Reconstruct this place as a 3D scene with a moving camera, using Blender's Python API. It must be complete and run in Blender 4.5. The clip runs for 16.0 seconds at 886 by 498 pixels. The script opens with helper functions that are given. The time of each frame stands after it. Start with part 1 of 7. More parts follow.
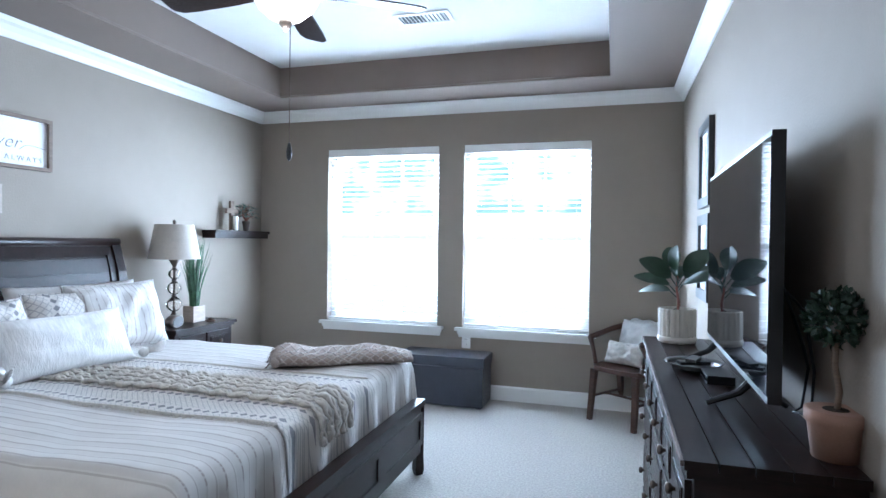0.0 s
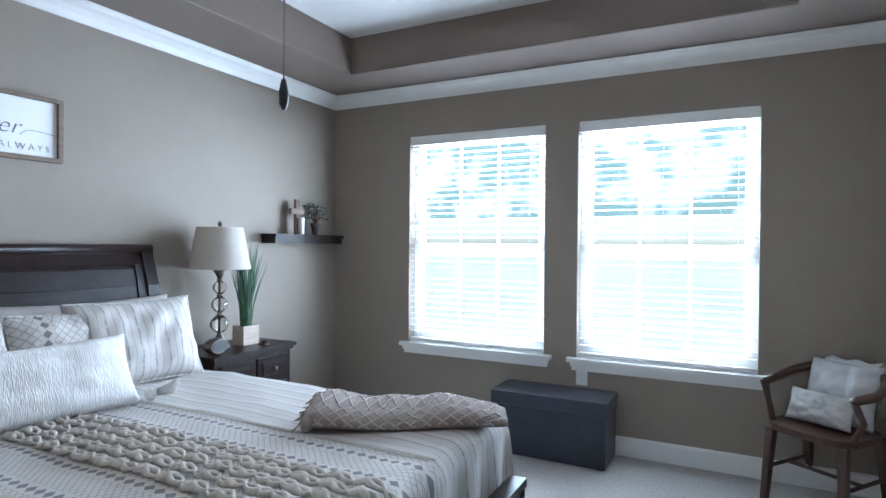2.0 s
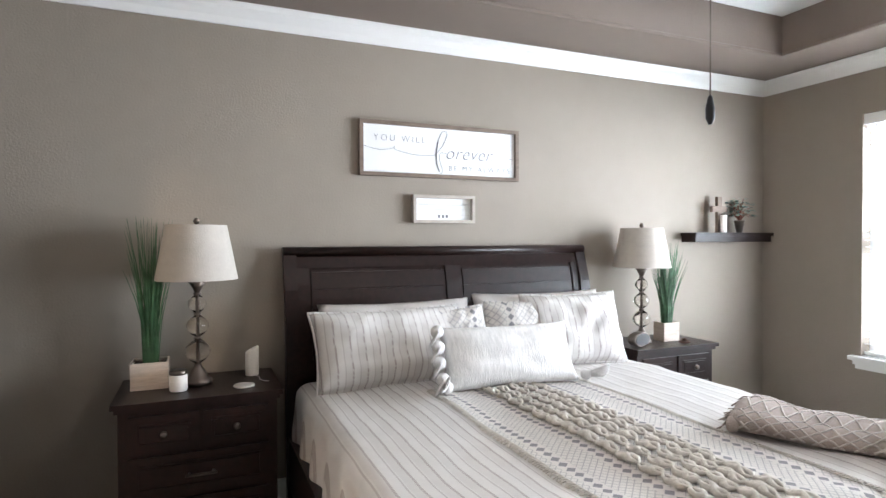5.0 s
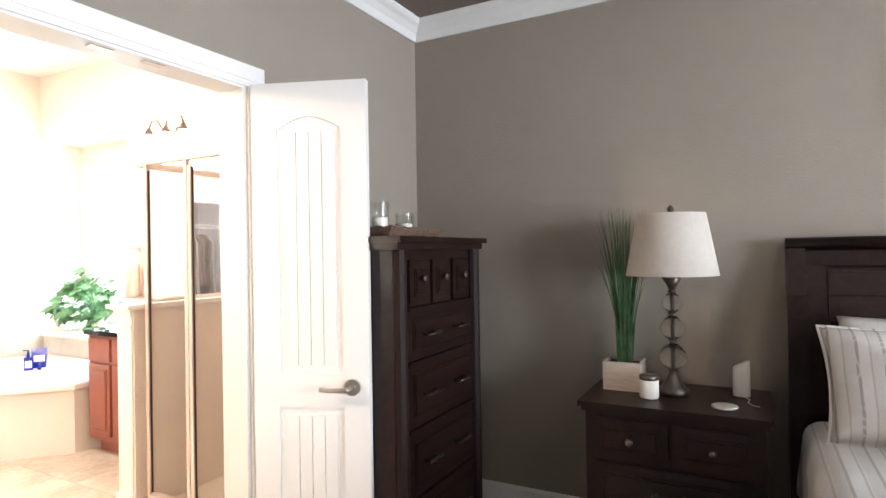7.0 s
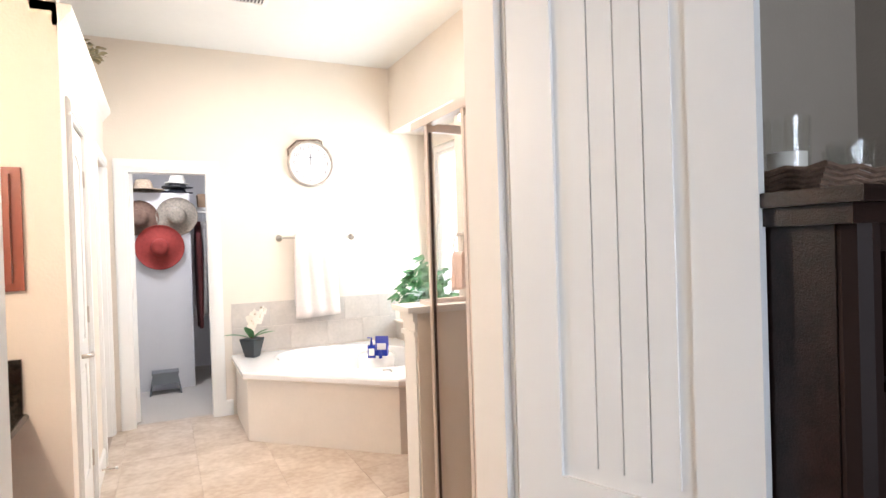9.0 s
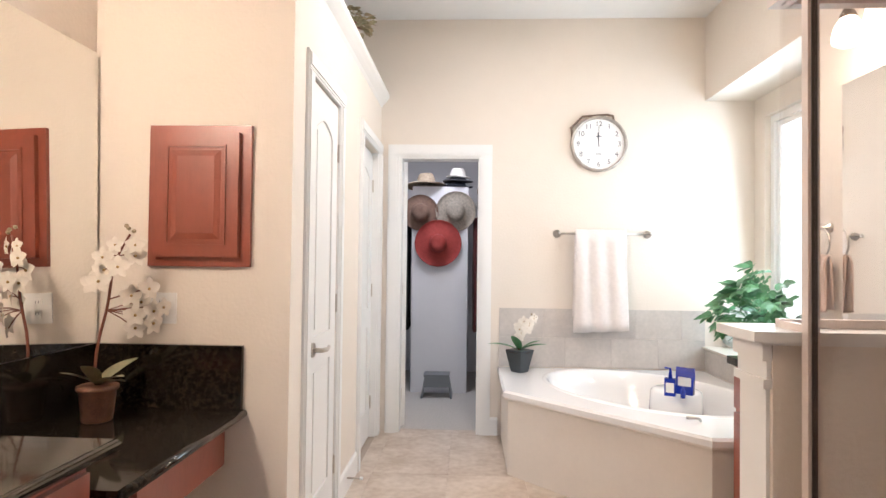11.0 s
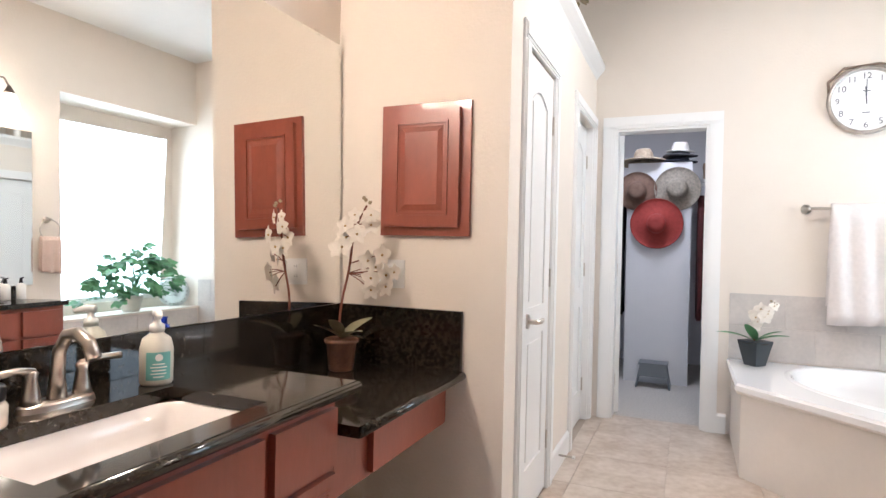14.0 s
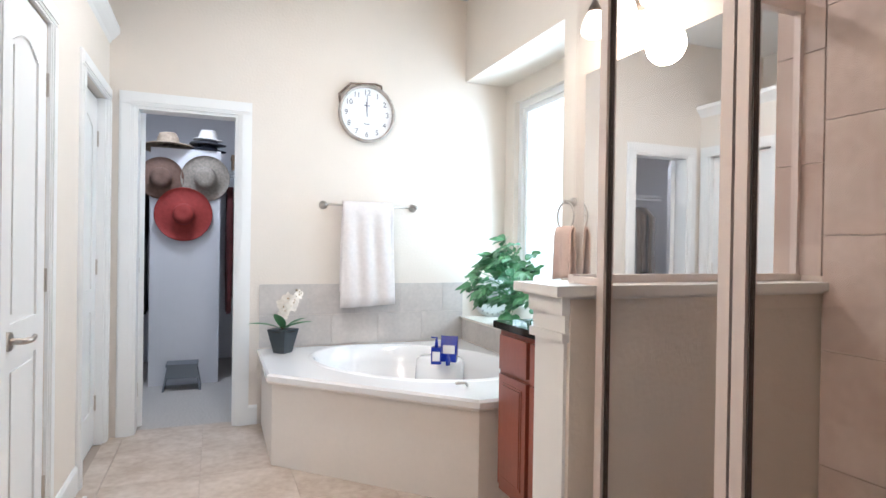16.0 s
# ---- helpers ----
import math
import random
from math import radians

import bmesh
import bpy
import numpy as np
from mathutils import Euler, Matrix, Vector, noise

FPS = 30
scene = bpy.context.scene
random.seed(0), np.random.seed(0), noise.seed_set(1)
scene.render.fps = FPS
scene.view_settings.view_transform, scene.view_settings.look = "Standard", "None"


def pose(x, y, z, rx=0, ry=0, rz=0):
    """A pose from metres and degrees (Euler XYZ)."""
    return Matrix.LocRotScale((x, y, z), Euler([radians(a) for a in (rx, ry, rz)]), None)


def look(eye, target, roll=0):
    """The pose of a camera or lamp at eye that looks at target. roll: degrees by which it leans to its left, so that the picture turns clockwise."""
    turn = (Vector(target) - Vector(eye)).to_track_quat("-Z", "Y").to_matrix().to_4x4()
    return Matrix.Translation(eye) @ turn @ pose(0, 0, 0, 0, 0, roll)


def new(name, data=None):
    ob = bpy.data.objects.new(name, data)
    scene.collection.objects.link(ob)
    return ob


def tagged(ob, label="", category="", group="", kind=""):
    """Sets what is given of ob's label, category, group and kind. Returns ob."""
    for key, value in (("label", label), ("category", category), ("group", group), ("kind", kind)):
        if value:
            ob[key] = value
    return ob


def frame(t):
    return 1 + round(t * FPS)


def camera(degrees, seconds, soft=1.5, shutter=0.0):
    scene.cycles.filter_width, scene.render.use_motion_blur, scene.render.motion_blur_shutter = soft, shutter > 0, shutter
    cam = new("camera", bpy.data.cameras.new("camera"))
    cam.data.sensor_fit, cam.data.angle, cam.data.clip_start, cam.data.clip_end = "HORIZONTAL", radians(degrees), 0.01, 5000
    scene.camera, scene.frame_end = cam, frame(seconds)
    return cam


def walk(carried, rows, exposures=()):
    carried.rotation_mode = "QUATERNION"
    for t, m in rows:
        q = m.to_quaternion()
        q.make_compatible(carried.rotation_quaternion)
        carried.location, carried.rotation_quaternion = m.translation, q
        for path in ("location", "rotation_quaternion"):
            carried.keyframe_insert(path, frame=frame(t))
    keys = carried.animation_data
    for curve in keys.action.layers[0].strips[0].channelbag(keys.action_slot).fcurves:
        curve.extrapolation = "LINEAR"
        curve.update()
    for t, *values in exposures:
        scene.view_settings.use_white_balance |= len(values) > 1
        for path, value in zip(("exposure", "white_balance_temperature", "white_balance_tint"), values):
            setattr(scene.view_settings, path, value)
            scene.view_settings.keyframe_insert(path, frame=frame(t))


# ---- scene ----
import itertools

cam = camera(75.5, 16.0)
PATH = [
    (0, (-0.135, -0.252, 1.417), (-0.707, 1.664, 1.393), 0.7),
    (0.5, (-0.157, 0.077, 1.422), (-0.727, 1.994, 1.403), 0.7),
    (1, (-0.238, 0.366, 1.421), (-0.86, 2.266, 1.399), 0.6),
    (1.5, (-0.36, 0.604, 1.44), (-1.07, 2.474, 1.418), 0.5),
    (2, (-0.459, 0.789, 1.425), (-1.371, 2.568, 1.412), 0.5),
    (2.5, (-0.484, 0.884, 1.45), (-1.674, 2.491, 1.421), 0.2),
    (3, (-0.51, 0.836, 1.437), (-1.891, 2.283, 1.41), 0.2),
    (3.2, (-0.659, 0.665, 1.389), (-2.032, 2.119, 1.409), -1.4),
    (5.3, (-0.317, 0.602, 1.453), (-2.204, 1.264, 1.421), -0.2),
    (5.5, (-0.34, 0.544, 1.433), (-2.258, 1.111, 1.41), -0.4),
    (6, (-0.261, 0.979, 1.408), (-2.257, 0.856, 1.407), -0.7),
    (6.5, (-0.5, 0.996, 1.385), (-2.411, 0.405, 1.388), -0.6),
    (7, (-0.737, 0.913, 1.379), (-2.496, -0.037, 1.389), -0.9),
    (7.5, (-1.082, 0.875, 1.381), (-2.539, -0.495, 1.397), -0.8),
    (8, (-1.388, 0.701, 1.351), (-2.581, -0.904, 1.391), -0.8),
    (8.2, (-1.454, 0.602, 1.395), (-2.581, -1.05, 1.401), -1.3),
    (10.3, (-1.918, -0.413, 1.315), (-2.284, -2.379, 1.364), 0.5),
    (10.5, (-1.931, -0.511, 1.304), (-2.192, -2.493, 1.352), 0.5),
    (11, (-1.961, -0.688, 1.268), (-1.865, -2.685, 1.309), 0.7),
    (11.5, (-1.922, -0.782, 1.202), (-1.468, -2.729, 1.239), 0.8),
    (12, (-1.911, -0.805, 1.145), (-1.188, -2.67, 1.168), 1.0),
    (12.5, (-1.912, -0.795, 1.124), (-1.006, -2.578, 1.131), 1.1),
    (13, (-1.933, -0.755, 1.134), (-0.959, -2.502, 1.133), 1.2),
    (13.5, (-1.966, -0.715, 1.151), (-0.99, -2.461, 1.147), 1.1),
    (14, (-1.924, -0.71, 1.2), (-1.134, -2.547, 1.186), 1.3),
    (14.5, (-1.816, -0.734, 1.211), (-1.401, -2.69, 1.199), 1.1),
    (15, (-1.855, -0.802, 1.223), (-1.825, -2.801, 1.215), 1.1),
    (15.5, (-1.88, -0.891, 1.209), (-2.3, -2.847, 1.209), 1.0),
    (16, (-1.899, -0.913, 1.207), (-2.639, -2.772, 1.195), 0.9),
]
EXPOSURES = ((0.0, 1.35, 5030, 6), (0.5, 1.20, 5060, 6), (1.0, 1.07, 5090, 6), (1.5, 1.04, 5120, 6), (3.0, 0.52, 5600, 8), (4.5, 1.10, 6100, 10), (5.5, 1.66, 6180, 11), (7.0, 1.42, 6300, 12), (7.5, 1.12, 6280, 12), (8.0, 0.92, 6250, 12), (9.0, 0.60, 6000, 12),
             (10.5, 0.12, 5930, 13), (11.5, 0.12, 5740, 12), (13.0, 0.20, 5690, 13), (14.5, 0.09, 5390, 10), (16.0, 0.03, 5240, 8))

walk(cam, [(t, look(eye, target, roll)) for t, eye, target, roll in PATH],
     exposures=EXPOSURES)

# ---- world and lights ----
world = bpy.data.worlds.new("world")
scene.world = world
world.use_nodes = True
wn = world.node_tree.nodes
sky = wn.new("ShaderNodeTexSky")
sky.sky_type, sky.sun_disc, sky.sun_elevation, sky.sun_rotation = "NISHITA", False, radians(50), radians(200)
world.node_tree.links.new(sky.outputs[0], wn["Background"].inputs[0])
wn["Background"].inputs[1].default_value = 0.12


def lamp(name, kind, m, energy, color=(1, 1, 1), **more):
    ld = bpy.data.lights.new(name, kind)
    ld.energy, ld.color = energy * (1 if kind == "SUN" else 0.5), color
    for k, v in more.items():
        if k == "size": ld.size = v
        if k == "size_y": ld.shape, ld.size_y = "RECTANGLE", v
        if k == "radius": ld.shadow_soft_size = v
        if k == "angle": ld.angle = v
    ob = new(name, ld)
    ob.matrix_world = m
    return ob


lamp("sun", "SUN", look((0, 0, 0), (0.3, -0.9, -1.3)), 2.0, (1, 0.96, 0.9), angle=radians(0.5))

# main measures
WX, EX, NY, SY = -3.60, 0.40, 4.83, -0.80
SOFFIT, TRAY = 2.70, 2.97
BATH_N, BATH_S, BATH_W, BATH_E, BATH_H = -0.93, -4.90, -3.65, -0.52, 3.06
LINEN_X, CAB_Y = -1.29, -2.80
WIN_Z0, WIN_Z1 = 0.64, 2.31
WINS = ((-2.84, -1.70), (-1.46, -0.33))

for n, (a, b) in enumerate(WINS):
    lamp("window_daylight", "AREA", look(((a + b) / 2, NY + 0.16, (WIN_Z0 + WIN_Z1) / 2), ((a + b) / 2, 0, 1.2)), 190, (0.86, 0.93, 1.0), size=1.1, size_y=1.6)
for z_, y_, x_, e_ in ((2.16, -2.95, BATH_W + 0.13, 14), (2.19, -1.55, BATH_E - 0.13, 48)):
    lamp("vanity_bulbs", "POINT", pose(x_, y_, z_ - 0.03), e_ * 3, (1, 0.77, 0.55), radius=0.10)
lamp("fan_bulb", "POINT", pose(-1.49, 1.90, 2.27), 9, (1, 0.88, 0.75), radius=0.08)
lamp("bath_ceiling_lamp", "AREA", look((-2.22, -3.40, 3.03), (-2.22, -3.40, 0)), 52, (1, 0.90, 0.78), size=0.14)
# unseen fill added to brighten the closet, no fixture belongs to it
lamp("closet_lamp", "AREA", look((-1.6, -5.5, 2.68), (-1.6, -5.6, 0)), 38, (0.97, 0.95, 0.98), size=0.3)
lamp("bath_window_daylight", "AREA", look((-3.97, -4.24, 1.55), (0, -4.0, 1.2)), 44, (0.84, 0.97, 1.0), size=1.0, size_y=1.5)

# ---- materials ----
MATS = {}


def mat(name, color, rough=0.6, metal=0.0, grain=0.0, scale=8.0, bump=0.0, bscale=60.0, emit=None, strength=1.0,
        trans=0.0, coat=0.0, stretch=(1, 1, 1), color2=None, spec=0.5):
    """A surface: base colour varied by noise at two scales, with fine relief."""
    if name in MATS:
        return MATS[name]
    m = bpy.data.materials.new(name)
    m.use_nodes = True
    nt = m.node_tree
    b = nt.nodes["Principled BSDF"]
    b.inputs["Roughness"].default_value, b.inputs["Metallic"].default_value = rough, metal
    b.inputs["Coat Weight"].default_value, b.inputs["Transmission Weight"].default_value = coat, trans
    b.inputs["Specular IOR Level"].default_value = spec
    tc = nt.nodes.new("ShaderNodeTexCoord")
    mp = nt.nodes.new("ShaderNodeMapping")
    mp.inputs["Scale"].default_value = stretch
    nt.links.new(tc.outputs["Object"], mp.inputs[0])
    c2 = color2 or tuple(c * (1 - grain) for c in color)
    if grain or color2:
        n1, n2 = nt.nodes.new("ShaderNodeTexNoise"), nt.nodes.new("ShaderNodeTexNoise")
        n1.inputs["Scale"].default_value, n2.inputs["Scale"].default_value = scale, scale * 7
        n1.inputs["Detail"].default_value = 5
        for n in (n1, n2):
            nt.links.new(mp.outputs[0], n.inputs["Vector"])
        mx = nt.nodes.new("ShaderNodeMath")
        mx.operation = "MULTIPLY_ADD"
        mx.inputs[1].default_value = 0.35
        nt.links.new(n2.outputs[0], mx.inputs[0])
        m2 = nt.nodes.new("ShaderNodeMath")
        m2.operation = "MULTIPLY"
        m2.inputs[1].default_value = 0.65
        nt.links.new(n1.outputs[0], m2.inputs[0])
        nt.links.new(m2.outputs[0], mx.inputs[2])
        r = nt.nodes.new("ShaderNodeValToRGB")
        r.color_ramp.elements[0].position, r.color_ramp.elements[1].position = 0.36, 0.64
        r.color_ramp.elements[0].color, r.color_ramp.elements[1].color = (*c2, 1), (*color, 1)
        nt.links.new(mx.outputs[0], r.inputs[0])
        nt.links.new(r.outputs[0], b.inputs["Base Color"])
    else:
        b.inputs["Base Color"].default_value = (*color, 1)
    if bump:
        n3, bp = nt.nodes.new("ShaderNodeTexNoise"), nt.nodes.new("ShaderNodeBump")
        n3.inputs["Scale"].default_value, n3.inputs["Detail"].default_value = bscale, 4
        bp.inputs["Strength"].default_value, bp.inputs["Distance"].default_value = bump, 0.004
        nt.links.new(mp.outputs[0], n3.inputs["Vector"])
        nt.links.new(n3.outputs[0], bp.inputs["Height"])
        nt.links.new(bp.outputs[0], b.inputs["Normal"])
    if emit:
        b.inputs["Emission Color"].default_value, b.inputs["Emission Strength"].default_value = (*emit, 1), strength * 0.5
    MATS[name] = m
    return m


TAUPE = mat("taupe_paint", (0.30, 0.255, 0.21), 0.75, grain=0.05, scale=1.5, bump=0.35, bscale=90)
# tray border: darker and browner than the wall taupe
TRAY_TAUPE = mat("tray_taupe", (0.21, 0.165, 0.135), 0.75, grain=0.05, scale=1.5, bump=0.35, bscale=90)
CREAM = mat("cream_paint", (0.745, 0.675, 0.595), 0.75, grain=0.03, scale=1.5, bump=0.4, bscale=70)
CEIL = mat("ceiling_paint", (0.78, 0.77, 0.75), 0.85, grain=0.03, scale=2, bump=0.5, bscale=60)
WHITE = mat("white_trim", (0.80, 0.79, 0.77), 0.4, grain=0.02, scale=3)
CLOSETW = mat("closet_paint", (0.66, 0.65, 0.66), 0.8, grain=0.03, scale=2)
CARPET = mat("carpet", (0.60, 0.57, 0.53), 0.95, grain=0.35, scale=75, bump=1.0, bscale=260, spec=0.1)
WOOD = mat("dark_wood", (0.021, 0.0095, 0.0075), 0.32, grain=0.55, scale=3, stretch=(1, 12, 12), bump=0.25, bscale=30, coat=0.03, spec=0.25)
TILE = mat("floor_tile", (0.60, 0.52, 0.44), 0.35, color2=(0.40, 0.31, 0.235), scale=3.5, bump=0.1, bscale=20)
GROUT = mat("grout", (0.44, 0.37, 0.31), 0.9)
CHERRY = mat("cherry_wood", (0.27, 0.068, 0.040), 0.34, grain=0.18, scale=3, stretch=(3, 3, 1), bump=0.1, bscale=20, coat=0.25)
GRANITE = mat("black_granite", (0.006, 0.0055, 0.005), 0.08, color2=(0.028, 0.021, 0.014), scale=65, coat=0.1)
LINEN = mat("white_bedding", (0.68, 0.65, 0.62), 0.9, grain=0.08, scale=12, bump=0.5, bscale=160, spec=0.2)
LEATHER = mat("black_leather", (0.035, 0.037, 0.052), 0.3, grain=0.2, scale=10, bump=0.4, bscale=150)
ACRYLIC = mat("tub_acrylic", (0.80, 0.78, 0.77), 0.12, coat=0.5)
MIRROR = mat("mirror", (0.93, 0.94, 0.93), 0.01, metal=1.0)
BLACK = mat("black_plastic", (0.012, 0.012, 0.014), 0.3)


# ---- shapes ----
def box(bm, x0, y0, z0, x1, y1, z1, m=None):
    x0, x1, y0, y1, z0, z1 = min(x0, x1), max(x0, x1), min(y0, y1), max(y0, y1), min(z0, z1), max(z0, z1)
    v = [bm.verts.new(c if m is None else m @ Vector(c)) for c in itertools.product((x0, x1), (y0, y1), (z0, z1))]
    for f in ((0, 1, 3, 2), (4, 6, 7, 5), (0, 4, 5, 1), (2, 3, 7, 6), (0, 2, 6, 4), (1, 5, 7, 3)):
        bm.faces.new([v[i] for i in f])
    return v


def part(name, bm, material, parent=None, label="", bevel=0.0, smooth=False, segs=2, kind="", category=""):
    """Links a bmesh as one mesh object under a thing or a part."""
    if bevel:
        bmesh.ops.bevel(bm, geom=[e for e in bm.edges if not e.is_boundary and e.calc_face_angle(0) > 0.5],
                        offset=bevel, segments=segs, affect="EDGES", profile=0.6, clamp_overlap=True)
    bmesh.ops.recalc_face_normals(bm, faces=bm.faces)
    me = bpy.data.meshes.new(name)
    if smooth:
        for f in bm.faces:
            f.smooth = True
    bm.to_mesh(me)
    bm.free()
    me.materials.append(material)
    ob = new(name, me)
    if parent:
        ob.parent = parent
    return tagged(ob, label, category, kind=kind)


def bx(name, dims, material, parent=None, label="", bevel=0.0, kind="", segs=1, category=""):
    bm = bmesh.new()
    box(bm, *dims)
    return part(name, bm, material, parent, label, bevel, kind=kind, segs=segs, category=category)


def thing(name, label, category, m=None, group=""):
    ob = new(name)
    ob.empty_display_size = 0.1
    if m is not None:
        ob.matrix_world = m
    return tagged(ob, label, category, group)


def structure(name, dims, material, label="", holes=()):
    """A box of wall cut by upright holes (axis-aligned: lo, hi, z0, z1 along its long side)."""
    x0, y0, z0, x1, y1, z1 = dims
    bm = bmesh.new()
    along_x = abs(x1 - x0) > abs(y1 - y0)
    lo, hi = (min(x0, x1), max(x0, x1)) if along_x else (min(y0, y1), max(y0, y1))

    def piece(a, b, c, d):
        if b - a < 1e-4 or d - c < 1e-4:
            return
        if along_x:
            box(bm, a, y0, c, b, y1, d)
        else:
            box(bm, x0, a, c, x1, b, d)
    at = lo
    for a, b, c, d in sorted(holes):
        piece(at, a, z0, z1)
        piece(a, b, z0, c)
        piece(a, b, d, z1)
        at = b
    piece(at, hi, z0, z1)
    return part(name, bm, material, None, label, kind="structure")


# ---- structure ----
T = 0.13
DOOR_X = (-2.325, -1.43)
structure("wall_north", (WX - T, NY, 0, EX + T, NY + 0.15, 3.1), TAUPE, "taupe painted window wall", [(a, b, WIN_Z0, WIN_Z1) for a, b in WINS])
structure("wall_west", (WX - T, SY, 0, WX, NY, 3.1), TAUPE, "taupe painted wall behind the bed")
structure("wall_east", (EX, SY, 0, EX + T, NY, 3.1), TAUPE, "taupe painted wall behind the dresser")
structure("wall_south", (WX - T, BATH_N, 0, EX + T, SY, 3.1), TAUPE, "taupe painted wall with the bath doorway", [(DOOR_X[0], DOOR_X[1], 0, 2.04)])
bx("carpet_floor", (WX - T, BATH_N + 0.03, -0.1, EX + T, NY + T, 0), CARPET, None, "light beige cut pile carpet", kind="structure")
TR = (-3.05, -0.28, -0.17, 4.30)


def ring(name, outer, inner, z0, z1, material, label):
    bm = bmesh.new()
    (a, b, c, d), (e, f, g, h) = outer, inner
    for q in ((a, b, c, f), (a, h, c, d), (a, f, e, h), (g, f, c, h)):
        box(bm, q[0], q[1], z0, q[2], q[3], z1)
    return part(name, bm, material, None, label, kind="structure")


ring("ceiling_soffit", (WX - T, SY - T, EX + T, NY + T), TR, SOFFIT, TRAY + 0.001, TRAY_TAUPE, "taupe painted tray ceiling border")
bx("ceiling_tray", (WX - T, SY - T, TRAY + 0.001, EX + T, NY + T, TRAY + 0.15), CEIL, None, "off-white tray ceiling centre", kind="structure")

# bathroom shell
structure("wall_bath_back", (BATH_W - 0.6, BATH_S - T, 0, BATH_E + T, BATH_S, BATH_H + 0.1), CREAM, "cream painted wall with the closet doorway", [(-2.03, -1.43, 0, 2.04)])
structure("wall_bath_west_sill", (BATH_W - 0.5, BATH_S, 0, BATH_W, -3.57, 0.66), CREAM, "cream wall under the window niche")
structure("wall_bath_west", (BATH_W - 0.5, -3.57, 0, BATH_W, BATH_N, BATH_H + 0.1), CREAM, "cream painted wall behind the second vanity")
structure("wall_bath_west_header", (BATH_W - 0.5, BATH_S, 2.45, BATH_W, -3.57, BATH_H + 0.1), CREAM, "cream header above the window niche")
structure("wall_bath_niche", (-4.17, BATH_S, 0.66, -4.0, -3.57, 2.45), CREAM, "cream wall round the bath window", [(-4.76, -3.64, 0.76, 2.30)])
structure("wall_bath_east", (BATH_E, CAB_Y - 0.1, 0, BATH_E + T, BATH_N, BATH_H + 0.1), CREAM, "cream wall behind the vanity mirror")
structure("wall_bath_east", (BATH_E, BATH_S - T, 0, BATH_E + T, CAB_Y - 0.1, BATH_H + 0.1), CREAM, "cream wall above the plant ledge")
structure("wall_linen_side", (LINEN_X, CAB_Y - 0.1, 0, BATH_E, CAB_Y, BATH_H + 0.1), CREAM, "cream wall beside the makeup counter")
structure("wall_linen", (LINEN_X, BATH_S, 0, LINEN_X + 0.1, CAB_Y - 0.1, 2.46), CREAM, "cream wall with linen closet doors", [(-3.53, -3.04, 0, 2.04), (-4.80, -4.17, 0, 2.04)])
bx("bath_floor", (-4.2, BATH_S, -0.1, BATH_E + T, BATH_N + 0.03, -0.006), GROUT, None, "tan grout bed of the tiled floor", kind="structure")
bx("bath_ceiling", (-4.2, BATH_S - T, BATH_H, BATH_E + T, BATH_N + 0.0, BATH_H + 0.1), CEIL, None, "off-white bathroom ceiling", kind="structure")
# closet
structure("wall_closet_back", (-3.2, -7.4, 0, 0.1, -7.3, 2.7), CLOSETW, "grey-white closet wall")
structure("wall_closet_west", (-3.3, -7.3, 0, -3.2, BATH_S - T, 2.7), CLOSETW, "grey-white closet side wall")
structure("wall_closet_east", (0.0, -7.3, 0, 0.1, BATH_S - T, 2.7), CLOSETW, "grey-white closet side wall")
bx("closet_floor", (-3.3, -7.4, -0.1, 0.1, BATH_S, 0), CARPET, None, "beige closet carpet", kind="structure")
bx("closet_ceiling", (-3.3, -7.4, 2.7, 0.1, BATH_S - T, 2.8), CEIL, None, "white closet ceiling", kind="structure")

# ---- shape makers ----
def tube(bm, pts, r, sides=8, cap=True):
    """A tube along points; r is one radius or one for each point."""
    pts = [Vector(p) for p in pts]
    rs = r if isinstance(r, (list, tuple)) else [r] * len(pts)
    rings, up = [], None
    for i, p in enumerate(pts):
        d = (pts[min(i + 1, len(pts) - 1)] - pts[max(i - 1, 0)]).normalized()
        if up is None:
            up = d.orthogonal().normalized()
        up = (up - d * up.dot(d)).normalized()
        s = d.cross(up)
        rings.append([bm.verts.new(p + (up * math.cos(2 * math.pi * k / sides) + s * math.sin(2 * math.pi * k / sides)) * rs[i]) for k in range(sides)])
    for a, b in zip(rings, rings[1:]):
        for k in range(sides):
            bm.faces.new((a[k], a[(k + 1) % sides], b[(k + 1) % sides], b[k]))
    if cap:
        bm.faces.new(rings[0][::-1])
        bm.faces.new(rings[-1])
    return bm


def lathe(bm, profile, segs=24, c=(0, 0, 0), caps=True, flute=0.0, flutes=0):
    """Turns a profile of (radius, height) about the upright axis through c."""
    rings = []
    for r, z in profile:
        rings.append([bm.verts.new((c[0] + math.cos(2 * math.pi * k / segs) * r * (1 - flute * (math.cos(2 * math.pi * k / segs * flutes) < 0)),
                                    c[1] + math.sin(2 * math.pi * k / segs) * r * (1 - flute * (math.cos(2 * math.pi * k / segs * flutes) < 0)), c[2] + z)) for k in range(segs)])
    for a, b in zip(rings, rings[1:]):
        for k in range(segs):
            bm.faces.new((a[k], a[(k + 1) % segs], b[(k + 1) % segs], b[k]))
    if caps:
        bm.faces.new(rings[0][::-1])
        bm.faces.new(rings[-1])
    return bm


def cyl(bm, a, b, r, sides=16):
    return tube(bm, [a, b], r, sides)


def nb():
    return bmesh.new()


def turned(name, profile, material, parent=None, c=(0, 0, 0), segs=24, label="", smooth=True, **k):
    return part(name, lathe(nb(), profile, segs, c, **k), material, parent, label, smooth=smooth)


